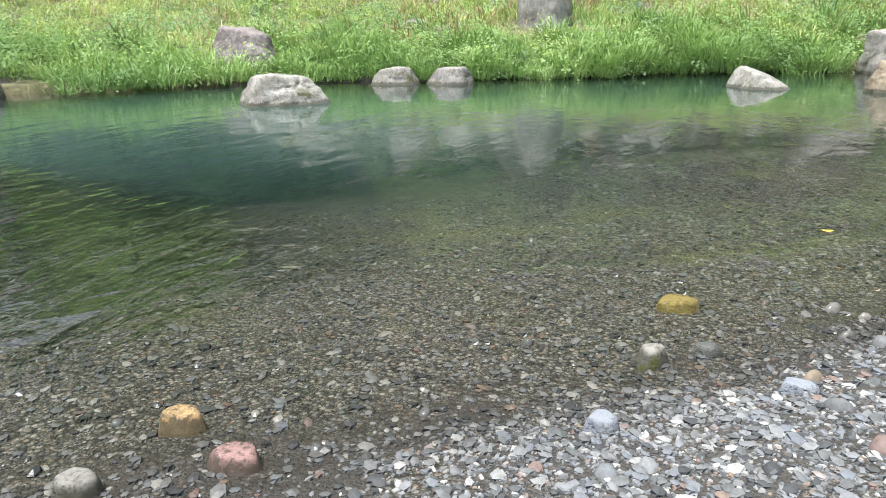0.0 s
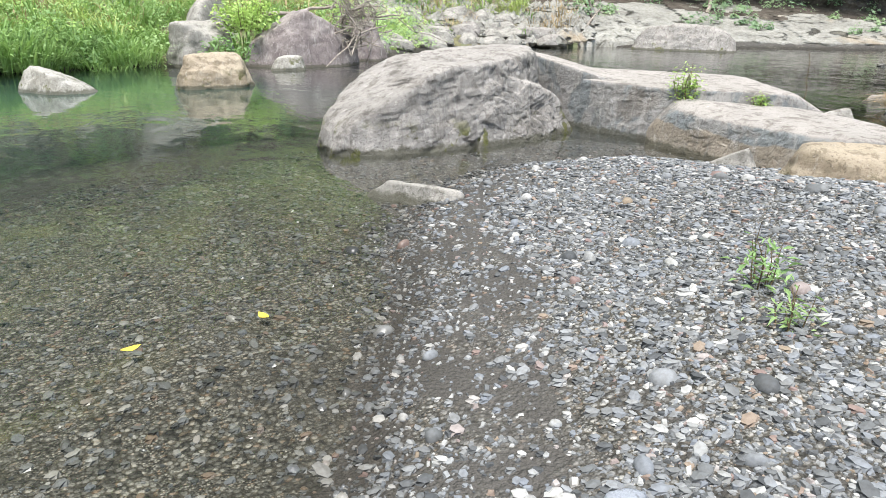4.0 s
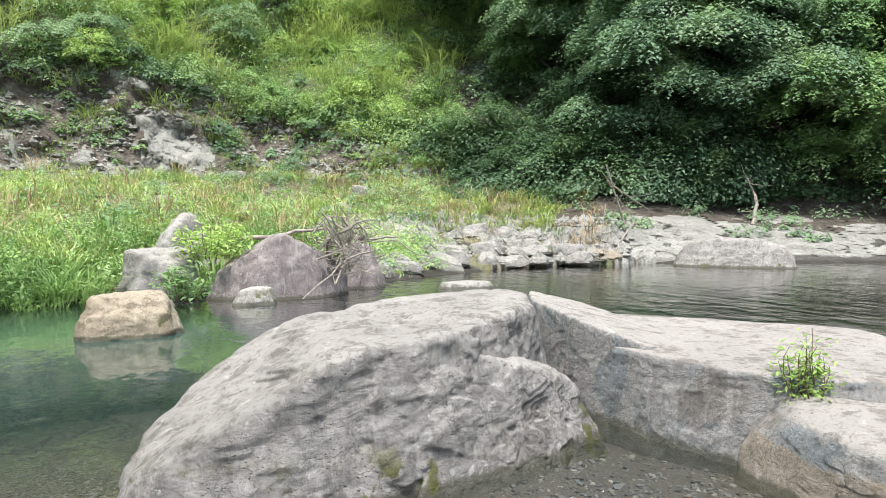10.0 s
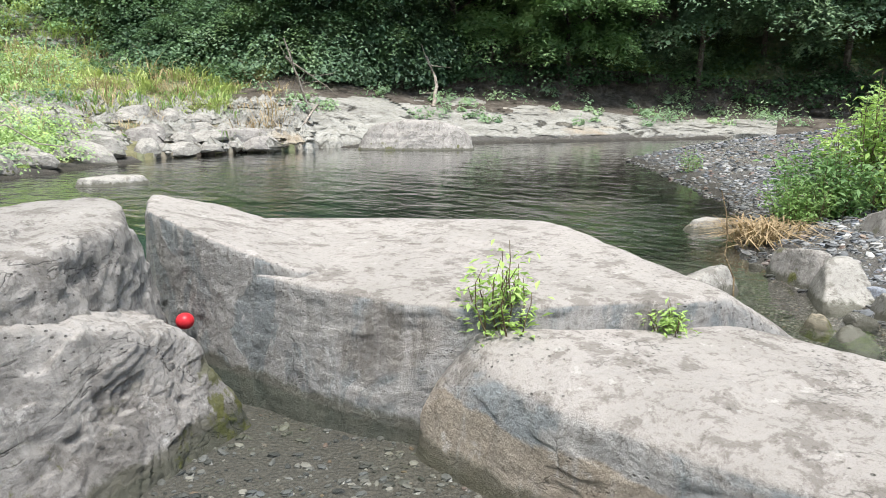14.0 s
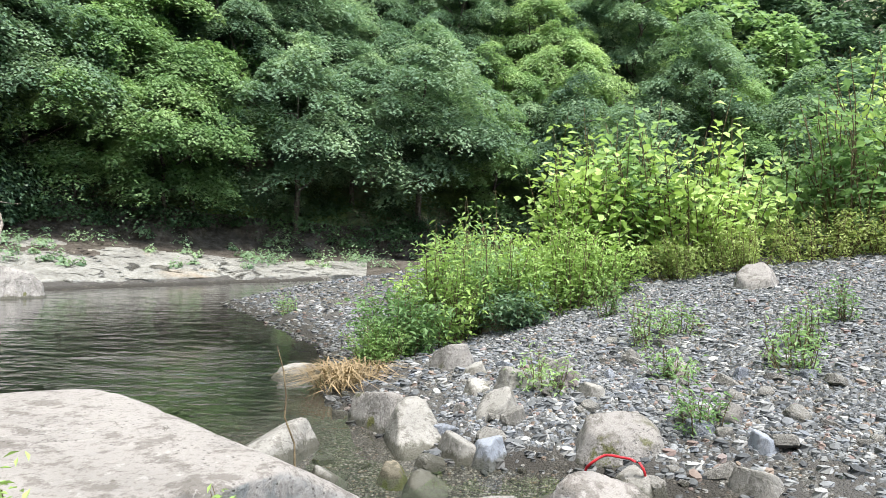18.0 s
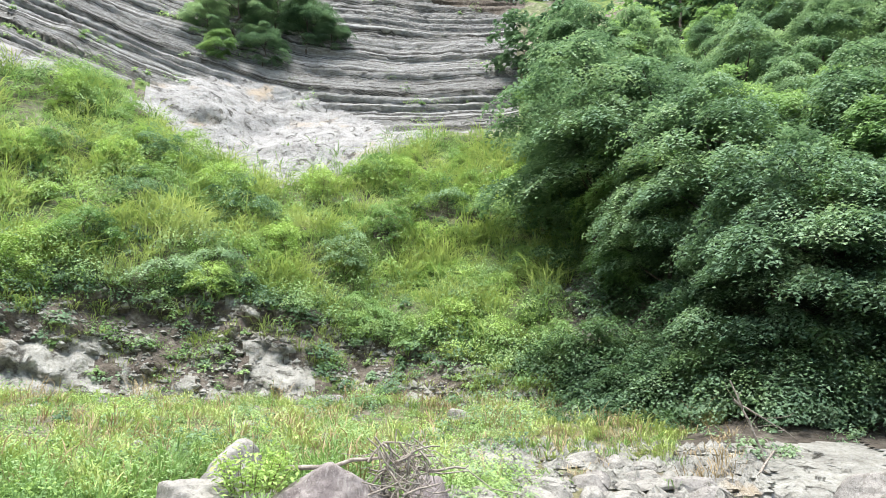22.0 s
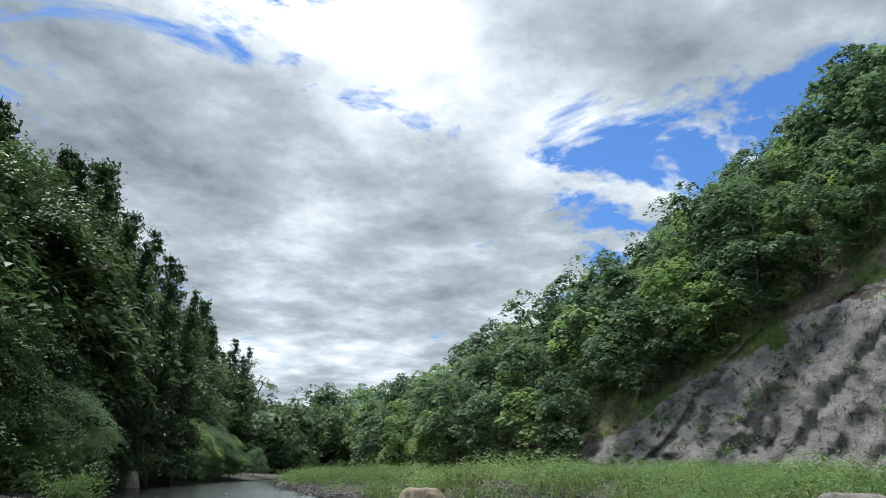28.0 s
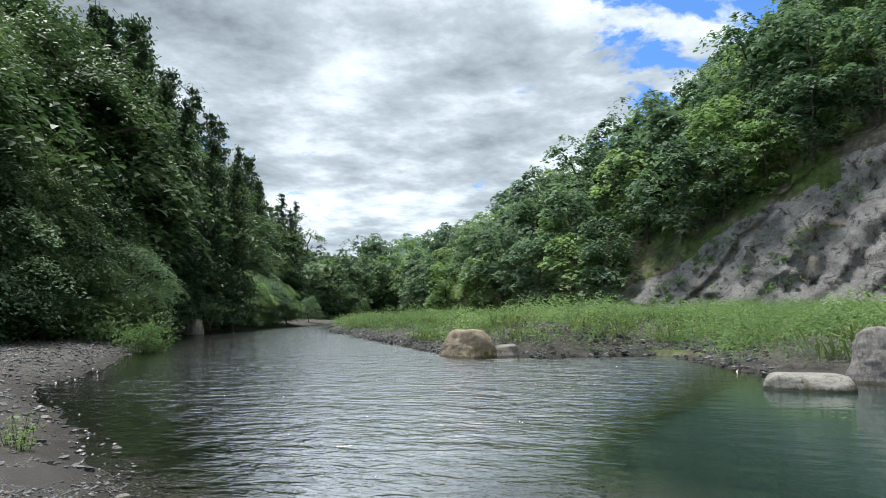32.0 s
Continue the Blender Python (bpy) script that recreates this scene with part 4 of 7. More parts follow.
boulder("boulder", [(2.2, 15.4), (2.9, 14.7), (4.4, 14.5), (5.3, 15.2), (5.3, 16.6), (3.2, 16.8)], 1.6, ROCK_PURPLE, "dark purple-grey boulder under driftwood", 31, 0.22, 5, 20, 0.05, ((0.52, 0.05, 1.30), (-0.62, 0.1, 1.38)), cuts=2)
boulder("boulder", ring(6.0, 16.6, 0.75, 0.7, 6, 20, 4), 1.05, ROCK_PURPLE, "pale brown boulder beside the driftwood", 32, 0.3, 4, 9, 0.06)
boulder("boulder", ring(3.0, 14.2, 0.5, 0.36, 6, 0, 5), 0.32, ROCK_WHITE, "small pale rock in the water below the driftwood", 33, 0.3, 4, 8, 0.05)
boulder("boulder", [(0.6, 16.2), (0.9, 15.5), (1.9, 15.4), (2.4, 15.9), (2.0, 17.0), (1.0, 17.2)], 1.05, ROCK_GREY, "grey boulder with white foot among bank plants", 34, 0.12, 5, 9, 0.07)
boulder("boulder", [(0.8, 17.2), (2.0, 16.9), (3.4, 18.8), (3.2, 20.5), (1.8, 20.0)], 2.0, ROCK_GREY, "long slanting grey rock slab rising from the bank", 36, 0.4, 5, 10, 0.05, ((0.1, -0.30, 1.75),))
boulder("boulder", ring(-8.2, 20.2, 1.15, 0.95, 7, 30, 6), 3.45, ROCK_GREY, "tall leaning grey boulder in the bank grass", 42, 0.06, 5, 10, 0.06, base=1.0, more=((ring(-7.85, 19.0, 0.95, 0.7, 6, 0, 7), 2.0, 0.35, ()),))
boulder("boulder", ring(-13.9, 11.2, 1.15, 0.9, 7, 10, 8), 1.35, ROCK_PURPLE, "purple-brown mossy boulder at the far waterline", 43, 0.35, 5, 8, 0.06)
boulder("boulder", ring(-9.55, 10.7, 0.62, 0.45, 6, 30, 9), 0.38, ROCK_WHITE, "grey-white rock at the far waterline", 44, 0.4, 4, 8, 0.06)
boulder("boulder", ring(-8.3, 11.1, 0.66, 0.45, 6, 0, 10), 0.36, ROCK_TAN, "low tan rock at the far waterline", 46, 0.4, 4, 8, 0.06)
boulder("boulder", [(-17.1, 4.0), (-16.4, 4.2), (-15.9, 5.2), (-16.3, 6.3), (-17.4, 6.2), (-17.7, 5.0)], 1.1, ROCK_TAN, "rough brown-grey boulder at the bank", 37, 0.3, 5, 8, 0.07)
boulder("flat_rock", [(-15.5, 2.4), (-14.8, 2.3), (-14.3, 3.5), (-14.6, 4.0), (-15.4, 3.8)], 0.3, ROCK_WHITE, "flat pale rock in shallow water", 39, 0.2, 4, 9, 0.04)
boulder("log_shaped_stone", [(0.17, 2.95), (0.25, 2.74), (0.62, 2.08), (0.78, 2.0), (0.80, 2.14), (0.40, 2.85)], 0.15, ROCK_GREY, "long low grey-brown stone at the water's edge", 41, 0.4, 5, 7, 0.05)
boulder("boulder", ring(8.1, 14.9, 0.75, 0.35, 6, -20, 11), 0.16, ROCK_GREY, "flat dark rock just above the river surface", 47, 0.4, 4, 8, 0.05)
boulder("boulder", ring(10.3, 4.6, 0.36, 0.2, 6, -20, 12), 0.14, ROCK_GREY, "flat dark rock just above the rapid", 48, 0.4, 4, 8, 0.05)
boulder("boulder", ring(-23.4, -6.6, 1.3, 0.9, 7, 60, 13), 0.95, ROCK_BROWN, "brown boulder on the tip of the gravel island", 49, 0.4, 5, 8, 0.07)
boulder("boulder", ring(-23.6, -5.2, 0.8, 0.6, 7, 20, 14), 0.4, ROCK_TAN, "low tan boulder beside the gravel island", 52, 0.4, 4, 8, 0.07)
boulder("boulder", ring(-44.5, -35.8, 1.3, 0.9, 6, 20, 15), 1.2, ROCK_GREY, "grey block at the shaded bank", 53, 0.15, 4, 12, 0.06)
boulder("boulder", ring(-45.5, -38.0, 1.1, 0.9, 6, 20, 16), 1.1, ROCK_GREY, "grey block at the shaded bank", 54, 0.15, 4, 12, 0.06)

# pale rock outcrops in the earth bank across the river
OUTCROPS = ((11.5, 1.1, 1.0, 0.7, 1.2), (14.2, 1.1, 1.0, 0.7, 1.3), (18.5, 1.1, 0.9, 0.6, 1.1), (27.6, 1.0, 1.1, 0.8, 1.3), (28.3, 0.93, 0.5, 0.4, 0.8), (5.0, 1.05, 0.8, 0.6, 0.9), (-5.5, 1.05, 0.9, 0.7, 0.9))
for i, (az, s, rx, ry, h) in enumerate(OUTCROPS):
    p = hill(az, s)
    boulder("rock_outcrop", ring(p[0], p[1], rx * 1.25, ry * 1.2, 7, -az + 8, 900 + i), h * 0.72, M_OUTCROP, "pale grey layered rock outcrop in the earth bank", 900 + i, 0.6, 4, 12, 0.10,
            ((0.25, -0.55, h * 0.5),), "rock", "outcrops of the far bank", 1.2, float(p[2]) - 0.5, (), 7)

# stones of the side channel, hand laid
CHANNEL = (  # x, y, half length, half width, height, turn, material
    (7.4, 3.77, 0.42, 0.26, 0.26, -20, 5), (8.35, 3.05, 0.40, 0.2, 0.36, 38, 0), (7.88, 2.7, 0.36, 0.2, 0.28, 15, 5), (10.0, 2.7, 0.28, 0.2, 0.30, 30, 0),
    (9.5, 2.41, 0.12, 0.1, 0.15, 0, 4), (8.78, 2.29, 0.13, 0.1, 0.12, 20, 4), (8.86, 1.94, 0.23, 0.15, 0.19, -30, 5), (8.21, 2.06, 0.19, 0.14, 0.18, -10, 5),
    (7.54, 2.08, 0.15, 0.11, 0.18, 10, 6), (7.56, 2.31, 0.22, 0.1, 0.18, 50, 5), (7.62, 1.12, 0.31, 0.19, 0.27, -70, 0), (8.74, 1.51, 0.13, 0.1, 0.17, 0, 3),
    (7.12, 2.69, 0.11, 0.09, 0.15, 40, 2), (6.99, 2.43, 0.16, 0.12, 0.09, 0, 5), (6.65, 1.95, 0.17, 0.13, 0.16, 30, 5), (7.05, 1.1, 0.16, 0.11, 0.16, 0, 5),
    (7.05, 0.37, 0.16, 0.12, 0.17, 10, 5), (7.55, 0.19, 0.11, 0.09, 0.13, 0, 6), (12.9, -1.1, 0.38, 0.26, 0.4, 0, 0), (12.05, 2.45, 0.2, 0.1, 0.36, 60, 2), (6.6, 1.2, 0.42, 0.26, 0.18, 80, 1),
    (8.5, 1.3, 0.14, 0.1, 0.12, 20, 5), (9.3, 1.6, 0.16, 0.1, 0.13, 70, 5), (9.1, 0.5, 0.15, 0.11, 0.14, 10, 3), (6.95, 3.1, 0.16, 0.11, 0.14, 20, 5), (6.4, 0.75, 0.2, 0.15, 0.14, 0, 5),
    (3.15, 1.75, 0.2, 0.12, 0.14, -50, 5))
ROCK_BLUE = make_rock("blue_grey_stone", (0.36, 0.38, 0.42), (0.25, 0.27, 0.31), (0.15, 0.165, 0.19), 0.0)
STONE_KINDS = (ROCK_TAN, ROCK_SLAB, ROCK_BROWN, ROCK_PURPLE, ROCK_WHITE, ROCK_GREY, ROCK_BLUE)
STONE_WORDS = ("tan", "pale", "brown", "purple-grey", "whitish", "grey", "blue-grey")
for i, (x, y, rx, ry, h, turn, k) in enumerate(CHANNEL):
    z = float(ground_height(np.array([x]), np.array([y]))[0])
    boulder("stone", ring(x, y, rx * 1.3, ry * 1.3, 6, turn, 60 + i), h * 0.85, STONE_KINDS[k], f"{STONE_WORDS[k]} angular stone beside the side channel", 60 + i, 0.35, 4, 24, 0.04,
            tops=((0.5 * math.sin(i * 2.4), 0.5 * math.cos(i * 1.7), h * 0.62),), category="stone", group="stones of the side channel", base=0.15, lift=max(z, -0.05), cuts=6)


# loose angular slabs heaped beside the side channel
slab_meshes = []
for i in range(9):
    planes, st, c = block(ring(0, 0, 1.0, 0.5 + 0.05 * i, 5 + i % 2, 0, 740 + i), 0.42 + 0.03 * i, 0.15, 0.2, ((0.25 * math.sin(i * 2.1), 0.25 * math.cos(i * 1.3), 0.40 + 0.03 * i),))
    v, f = lobe(planes, st, 740 + i, 3, 26, 0.03, 1.0, 5)
    slab_meshes.append([mesh_of("stone", v, f, STONE_KINDS[k], False) for k in (5, 5, 0, 4, 6, 5)])
r = np.random.RandomState(34)
for i in range(105):
    t, q = r.rand(), r.randn() * 0.5
    x, y = 6.9 + 3.0 * r.rand() + 0.4 * q, 3.7 - 4.2 * t + q * 0.5
    k = r.randint(6)
    size = 0.04 + 0.11 * r.rand() ** 1.8
    z = float(ground_height(np.array([x]), np.array([y]))[0])
    ob = add("stone", slab_meshes[i % 9][k], f"{('grey', 'grey', 'tan', 'whitish', 'blue-grey', 'grey')[k]} flat angular stone in the heap by the side channel", "stone", "", "stones of the side channel",
             pose(x, y, max(z, -0.08) + 0.12 * size, 14 * r.randn(), 14 * r.randn(), 360 * r.rand()))
    ob.scale = (size, size, size * (0.8 + 0.5 * r.rand()))


# ---------------------------------------------------------------- plants
def leaf_quads(centres, size, rng, flat=0.6, droop=0.0, aspect=0.5, out=None, sharp=False):
    """Bent diamond leaves at the given centres: four corners each. out: the way each leaf's upper side faces."""
    n = len(centres)
    nor = np.stack([(rng.rand(n) - 0.5) * 2 * (1 - flat), (rng.rand(n) - 0.5) * 2 * (1 - flat), 0.8 + 0 * rng.rand(n)], -1)
    if out is not None:
        nor = nor * 0.75 + out
    nor /= np.linalg.norm(nor, axis=1)[:, None] + 1e-9
    d = rng.randn(n, 3)
    d -= nor * (d * nor).sum(1)[:, None]
    d[:, 2] -= droop * np.linalg.norm(d, axis=1)
    d /= np.linalg.norm(d, axis=1)[:, None] + 1e-9
    side = np.cross(d, nor)
    side /= np.linalg.norm(side, axis=1)[:, None] + 1e-9
    L = (size * (0.65 + 0.7 * rng.rand(n)))[:, None]
    w = L * aspect * 0.5
    a = centres - d * L * 0.5
    c = centres + d * L * 0.5 - nor * L * 0.06
    l = centres + side * w + nor * L * 0.10
    r = centres - side * w + nor * L * 0.10
    if sharp:
        back = d * L * 0.3
        return np.stack([l - back, c, r - back], 1).reshape(-1, 3), np.arange(3 * n).reshape(-1, 3)
    v = np.stack([a, l, c, r], 1).reshape(-1, 3)
    f = np.arange(4 * n).reshape(-1, 4)
    return v, f


def tube(points, radii, sides=6):
    """A tapered tube along a line of points."""
    p = np.array(points, float)
    rings = []
    for i in range(len(p)):
        t = p[min(i + 1, len(p) - 1)] - p[max(i - 1, 0)]
        t /= np.linalg.norm(t) + 1e-9
        u = np.cross(t, (0.31, 0.87, 0.37))
        u /= np.linalg.norm(u)
        w = np.cross(t, u)
        ang = np.arange(sides) * 2 * np.pi / sides
        rings.append(p[i] + radii[i] * (np.cos(ang)[:, None] * u + np.sin(ang)[:, None] * w))
    v = np.concatenate(rings)
    f = []
    for i in range(len(p) - 1):
        for j in range(sides):
            a, b = i * sides + j, i * sides + (j + 1) % sides
            f.append((a, b, b + sides, a + sides))
    return v, np.array(f)


def part(name, mesh, parent, label=""):
    ob = new(name, mesh)
    ob.parent = parent
    return tagged(ob, label) if label else ob


def wiggle(a, b, rng, bend, n=5):
    a, b = np.array(a, float), np.array(b, float)
    t = np.linspace(0, 1, n)[:, None]
    side = rng.randn(3) * bend * np.linalg.norm(b - a)
    return a + (b - a) * t + side * np.sin(np.pi * t) + rng.randn(n, 3) * 0.02 * np.linalg.norm(b - a) * (t * (1 - t)) * 4


def tree_parts(seed, height, spread, leaves, leaf, clumps=44, low=0.25, layered=0.35, stems=1):
    """Meshes of a broadleaved tree: trunk, limbs and crown."""
    rng = np.random.RandomState(seed)
    wood, limb = [], []
    centres = []
    for k in range(stems):
        foot = np.array([0, 0, -0.4]) + (rng.randn(3) * 0.25 * (stems > 1)) * (1, 1, 0)
        head = np.array([*(rng.randn(2) * 0.10 * height * (0.6 + 0.5 * (stems > 1))), height * 0.72])
        line = wiggle(foot, head, rng, 0.05, 7)
        r = height * 0.017 * (1.0 if stems == 1 else 0.7)
        wood.append(tube(line, np.linspace(r, r * 0.25, 7), 7))
        for i in range(7 if stems == 1 else 4):
            q = line[2 + i % 5]
            yaw = rng.rand() * 6.283
            reach = spread * (0.35 + 0.4 * rng.rand())
            end = q + np.array([math.cos(yaw) * reach, math.sin(yaw) * reach, height * (0.04 + 0.12 * rng.rand())])
            end[2] = min(end[2], height * 0.8)
            limb.append(tube(wiggle(q, end, rng, 0.08, 5), np.linspace(r * 0.45, r * 0.1, 5), 5))
            centres.append(end)
    while len(centres) < clumps:
        u = rng.randn(3)
        u /= np.linalg.norm(u)
        rad = 0.55 + 0.45 * rng.rand()
        zc = low * height + (1 - low) * height * 0.5
        c = np.array([u[0] * spread * rad, u[1] * spread * rad, zc + u[2] * (1 - low) * height * 0.5 * rad])
        taper = 1 - 0.45 * max(0, (c[2] - zc) / ((1 - low) * height * 0.5))
        c[:2] *= taper
        centres.append(c)
    per = leaves // len(centres)
    pts, faces_out = [], []
    for c in centres:
        k = max(8, int(per * (0.6 + 0.8 * rng.rand())))
        # a spray: a close shallow dome of leaves, bright above and open below
        a, u = rng.rand(k) * 6.283, rng.rand(k) ** 0.5
        lobes = 1 + 0.26 * np.sin(3 * a + rng.rand() * 6) + 0.18 * np.sin(7 * a + rng.rand() * 6)
        s = spread * (0.19 + 0.17 * rng.rand())
        x, y = np.cos(a) * u * lobes, np.sin(a) * u * lobes
        z = layered * (0.75 - 1.15 * u ** 2) + 0.10 * rng.randn(k) - 0.30 * (rng.rand(k) < 0.2) * rng.rand(k)
        away = c[:2] / (np.linalg.norm(c[:2]) + 1e-6)
        z = z - (x * away[0] + y * away[1]) * 0.34
        pts.append(c + np.stack([x, y, z], -1) * s)
        faces_out.append(np.stack([x * 0.6 + away[0] * 0.34, y * 0.6 + away[1] * 0.34, 0.95 + 0 * x], -1))
    v, f = leaf_quads(np.concatenate(pts), leaf, rng, 0.72, 0.2, 0.66, np.concatenate(faces_out), True)
    return join(wood), join(limb), (v, f)


def make_tree(name, seed, label, mat, category="tree", group="", **kw):
    trunk, limbs, crown = tree_parts(seed, **kw)
    root = tagged(new(name), label, category, group)
    part("trunk", mesh_of("trunk", *join([trunk, limbs]), M_BARK), root)
    part("crown", mesh_of("crown", *crown, mat, False), root)
    return root


def conifer(name, seed, label, height, spread, leaves, group=""):
    rng = np.random.RandomState(seed)
    trunk = tube([(0, 0, -0.5), (0.05, 0, height * 0.5), (0, 0, height)], [height * 0.014, height * 0.009, 0.02], 7)
    pts = []
    tiers = 26
    for i in range(tiers):
        t = i / tiers
        z = height * (0.10 + 0.90 * t)
        rad = spread * (1 - t) ** 0.75 + 0.1
        for k in range(max(4, int(9 * (1 - t)) + 3)):
            yaw = rng.rand() * 6.283
            n = max(3, int(leaves / tiers / 5 * (1.5 - t)))
            u = rng.rand(n) ** 0.6 * rad * (0.7 + 0.4 * rng.rand())
            j = rng.randn(n, 3) * np.array([0.10, 0.10, 0.07]) * spread * 0.8
            pts.append(np.stack([np.cos(yaw) * u, np.sin(yaw) * u, z - u * 0.22 + 0 * u], -1) + j)
    v, f = leaf_quads(np.concatenate(pts), 0.5, rng, 0.5, 0.5, 0.45, None, True)
    root = tagged(new(name), label, "tree", group)
    part("trunk", mesh_of("trunk", *trunk, M_BARK), root)
    part("crown", mesh_of("crown", v, f, LEAF_DARK, False), root)
    return root


G_FOREST, G_RIM, G_LEFT = "trees of the valley wood", "trees along the cliff rim", "trees of the shaded bank"
T_ROUND = make_tree("broadleaf_tree", 101, "broad dark green tree with layered foliage on the slope", LEAF_DEEP, group=G_FOREST, height=10, spread=4.4, leaves=42000, leaf=0.175, clumps=58, low=0.05, layered=0.5)
T_MID = make_tree("broadleaf_tree", 102, "mid-green leafy tree with uneven crown on the slope", LEAF_MID, group=G_FOREST, height=9, spread=4.0, leaves=40000, leaf=0.17, clumps=54, low=0.0, layered=0.55)
T_TALL = make_tree("broadleaf_tree", 103, "tall slender green tree of the valley wood", LEAF_DEEP, group=G_FOREST, height=12.5, spread=3.9, leaves=42000, leaf=0.175, clumps=62, low=0.1, layered=0.55)
T_LIME = make_tree("broadleaf_tree", 104, "yellow-green leafy tree on the slope", LEAF_LIME, group=G_FOREST, height=8.5, spread=4.0, leaves=36000, leaf=0.17, clumps=48, low=0.05, layered=0.45, stems=2)
FAR_TREES = [(tree_parts(111, height=11, spread=4.6, leaves=1900, leaf=0.66, clumps=44, low=0.0, layered=0.55), 0),
             (tree_parts(112, height=10, spread=4.4, leaves=1900, leaf=0.64, clumps=42, low=0.0, layered=0.55), 1),
             (tree_parts(113, height=13, spread=4.4, leaves=1900, leaf=0.66, clumps=44, low=0.05, layered=0.6), 0)]
T_RIM = make_tree("rim_tree", 105, "thin-trunked green tree on the cliff rim", LEAF_DEEP, group=G_RIM, height=13.5, spread=3.6, leaves=6500, leaf=0.27, clumps=38, low=0.40, layered=0.6, stems=2)
T_RIM2 = make_tree("rim_tree", 106, "open dark green tree on the cliff rim", LEAF_DEEP, group=G_RIM, height=12.5, spread=4.0, leaves=6500, leaf=0.27, clumps=38, low=0.35, layered=0.55)
T_CEDAR = conifer("cedar_tree", 107, "tall dark conifer of the shaded bank", 24, 3.9, 6200, G_LEFT)
T_BANK = make_tree("bank_tree", 108, "tall dark broadleaved tree leaning over the bank", LEAF_SHADE_TINT, group=G_LEFT, height=17, spread=5.6, leaves=16000, leaf=0.26, clumps=70, low=0.0, layered=0.6)
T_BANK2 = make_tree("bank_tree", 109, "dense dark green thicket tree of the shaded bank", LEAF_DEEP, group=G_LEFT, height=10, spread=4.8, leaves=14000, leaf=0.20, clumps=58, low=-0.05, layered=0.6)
T_DEEPWOOD = make_tree("bank_tree", 110, "tall tree deep in the bank wood with leaves painted shade-dark", LEAF_SHADE_TINT, group=G_LEFT, height=17, spread=5.6, leaves=3600, leaf=0.55, clumps=62, low=0.0, layered=0.6)


def plant(first, used, x, y, z, size, turn, tilt=0.0):
    """Puts the model itself the first time, then copies of it."""
    m = pose(x, y, z, tilt, 0, turn) @ Matrix.Diagonal((size, size, size, 1))
    if first in used:
        ob = copy_thing(first, m)
        ob.scale = (size, size, size)
        return ob
    used.add(first)
    first.matrix_world = m
    return first


planted = set()
rng = np.random.RandomState(12)


def forest_spots(az0, az1, s0, s1, gap, keep, tries=6000):
    """Spots spread over the hillside with a least distance between them."""
    az, s = az0 + (az1 - az0) * rng.rand(tries), s0 + (s1 - s0) * rng.rand(tries)
    points = hill(az, s)
    out = []
    taken = np.zeros((0, 3))
    for p, a, k in zip(points, az, s):
        if not keep(a, k):
            continue
        g = gap * (0.85 + 0.22 * math.hypot(p[0], p[1]) / 70)
        if len(taken) and (((taken - p) ** 2).sum(1) < g * g).any():
            continue
        taken = np.concatenate([taken, p[None]])
        out.append((p, a, k))
    return out


def left_wood(az, s):
    if abs(az + 67 - (s - 2.6) * 4) < 7.0 - (s - 2.4) * 2.4 and 1.85 < s < 3.95:
        return False
    if az > -46:
        return (s < 2.7 + (az + 46) * -0.02 and s > 2.05) or (az < -29 - 6 * (3.9 - s) and (s > 3.5 or (s > 2.7 and s < 3.3 and az < -40)))
    if az > -101 and az < -71:
        return s > 2.05 or (az < -97.5 and s > 1.0)
    return s > 1.3 if az > -71 else s > 0.95


def right_wood(az, s):
    return s > np.interp(az, (22, 25, 29, 35.5, 49, 60), (3.6, 3.0, 2.4, 2.2, 1.8, 1.2)) and s < np.interp(az, (23, 34, 42), (3.3, 3.5, 4.2)) and (az < 60 or s < 3.2)


far_wood, far_crowns = [], ([], [])
for p, az, s in forest_spots(-117, -36, 0.95, 4.15, 4.6, left_wood) + forest_spots(17, 114, 1.1, 4.1, 3.9, right_wood):
    kind = [T_ROUND, T_ROUND, T_MID, T_MID, T_TALL, T_LIME if az < 20 else T_MID][rng.randint(6)]
    size, turn = 0.75 + 0.5 * rng.rand(), rng.rand() * 360
    if math.hypot(p[0], p[1]) > 64:
        (wood, limb, crown), k = FAR_TREES[rng.randint(3)]
        c, q = math.cos(radians(turn)) * size, math.sin(radians(turn)) * size
        spin = np.array([[c, -q, 0], [q, c, 0], [0, 0, size]])
        for store, (v, f) in ((far_wood, wood), (far_crowns[k], crown)):
            store.append((v @ spin.T + p - np.array([0, 0, 0.3]), f))
        continue
    plant(kind, planted, p[0], p[1], p[2] - 0.3, size, turn)
for name, pieces, mat, label in (("far_trunks", far_wood, M_BARK, "grey trunks of the distant wood"), ("far_wood", far_crowns[0], LEAF_DEEP, "dense dark green wood on the distant slope"),
                                 ("far_wood", far_crowns[1], LEAF_MID, "mid-green tree crowns in the distant wood")):
    add(name, mesh_of(name, *join(pieces), mat, False), label, "woods", "stuff")
for p, az, s in forest_spots(-48, 42, 4.0, 4.16, 2.3, lambda a, s: True):
    plant([T_RIM, T_RIM, T_RIM2][rng.randint(3)], planted, p[0], p[1], p[2] - 0.2, (0.72 + 0.36 * rng.rand()) * np.interp(az, (-25, -8, 0, 20, 36), (0.85, 0.98, 1.36, 1.3, 0.85)), rng.rand() * 360)
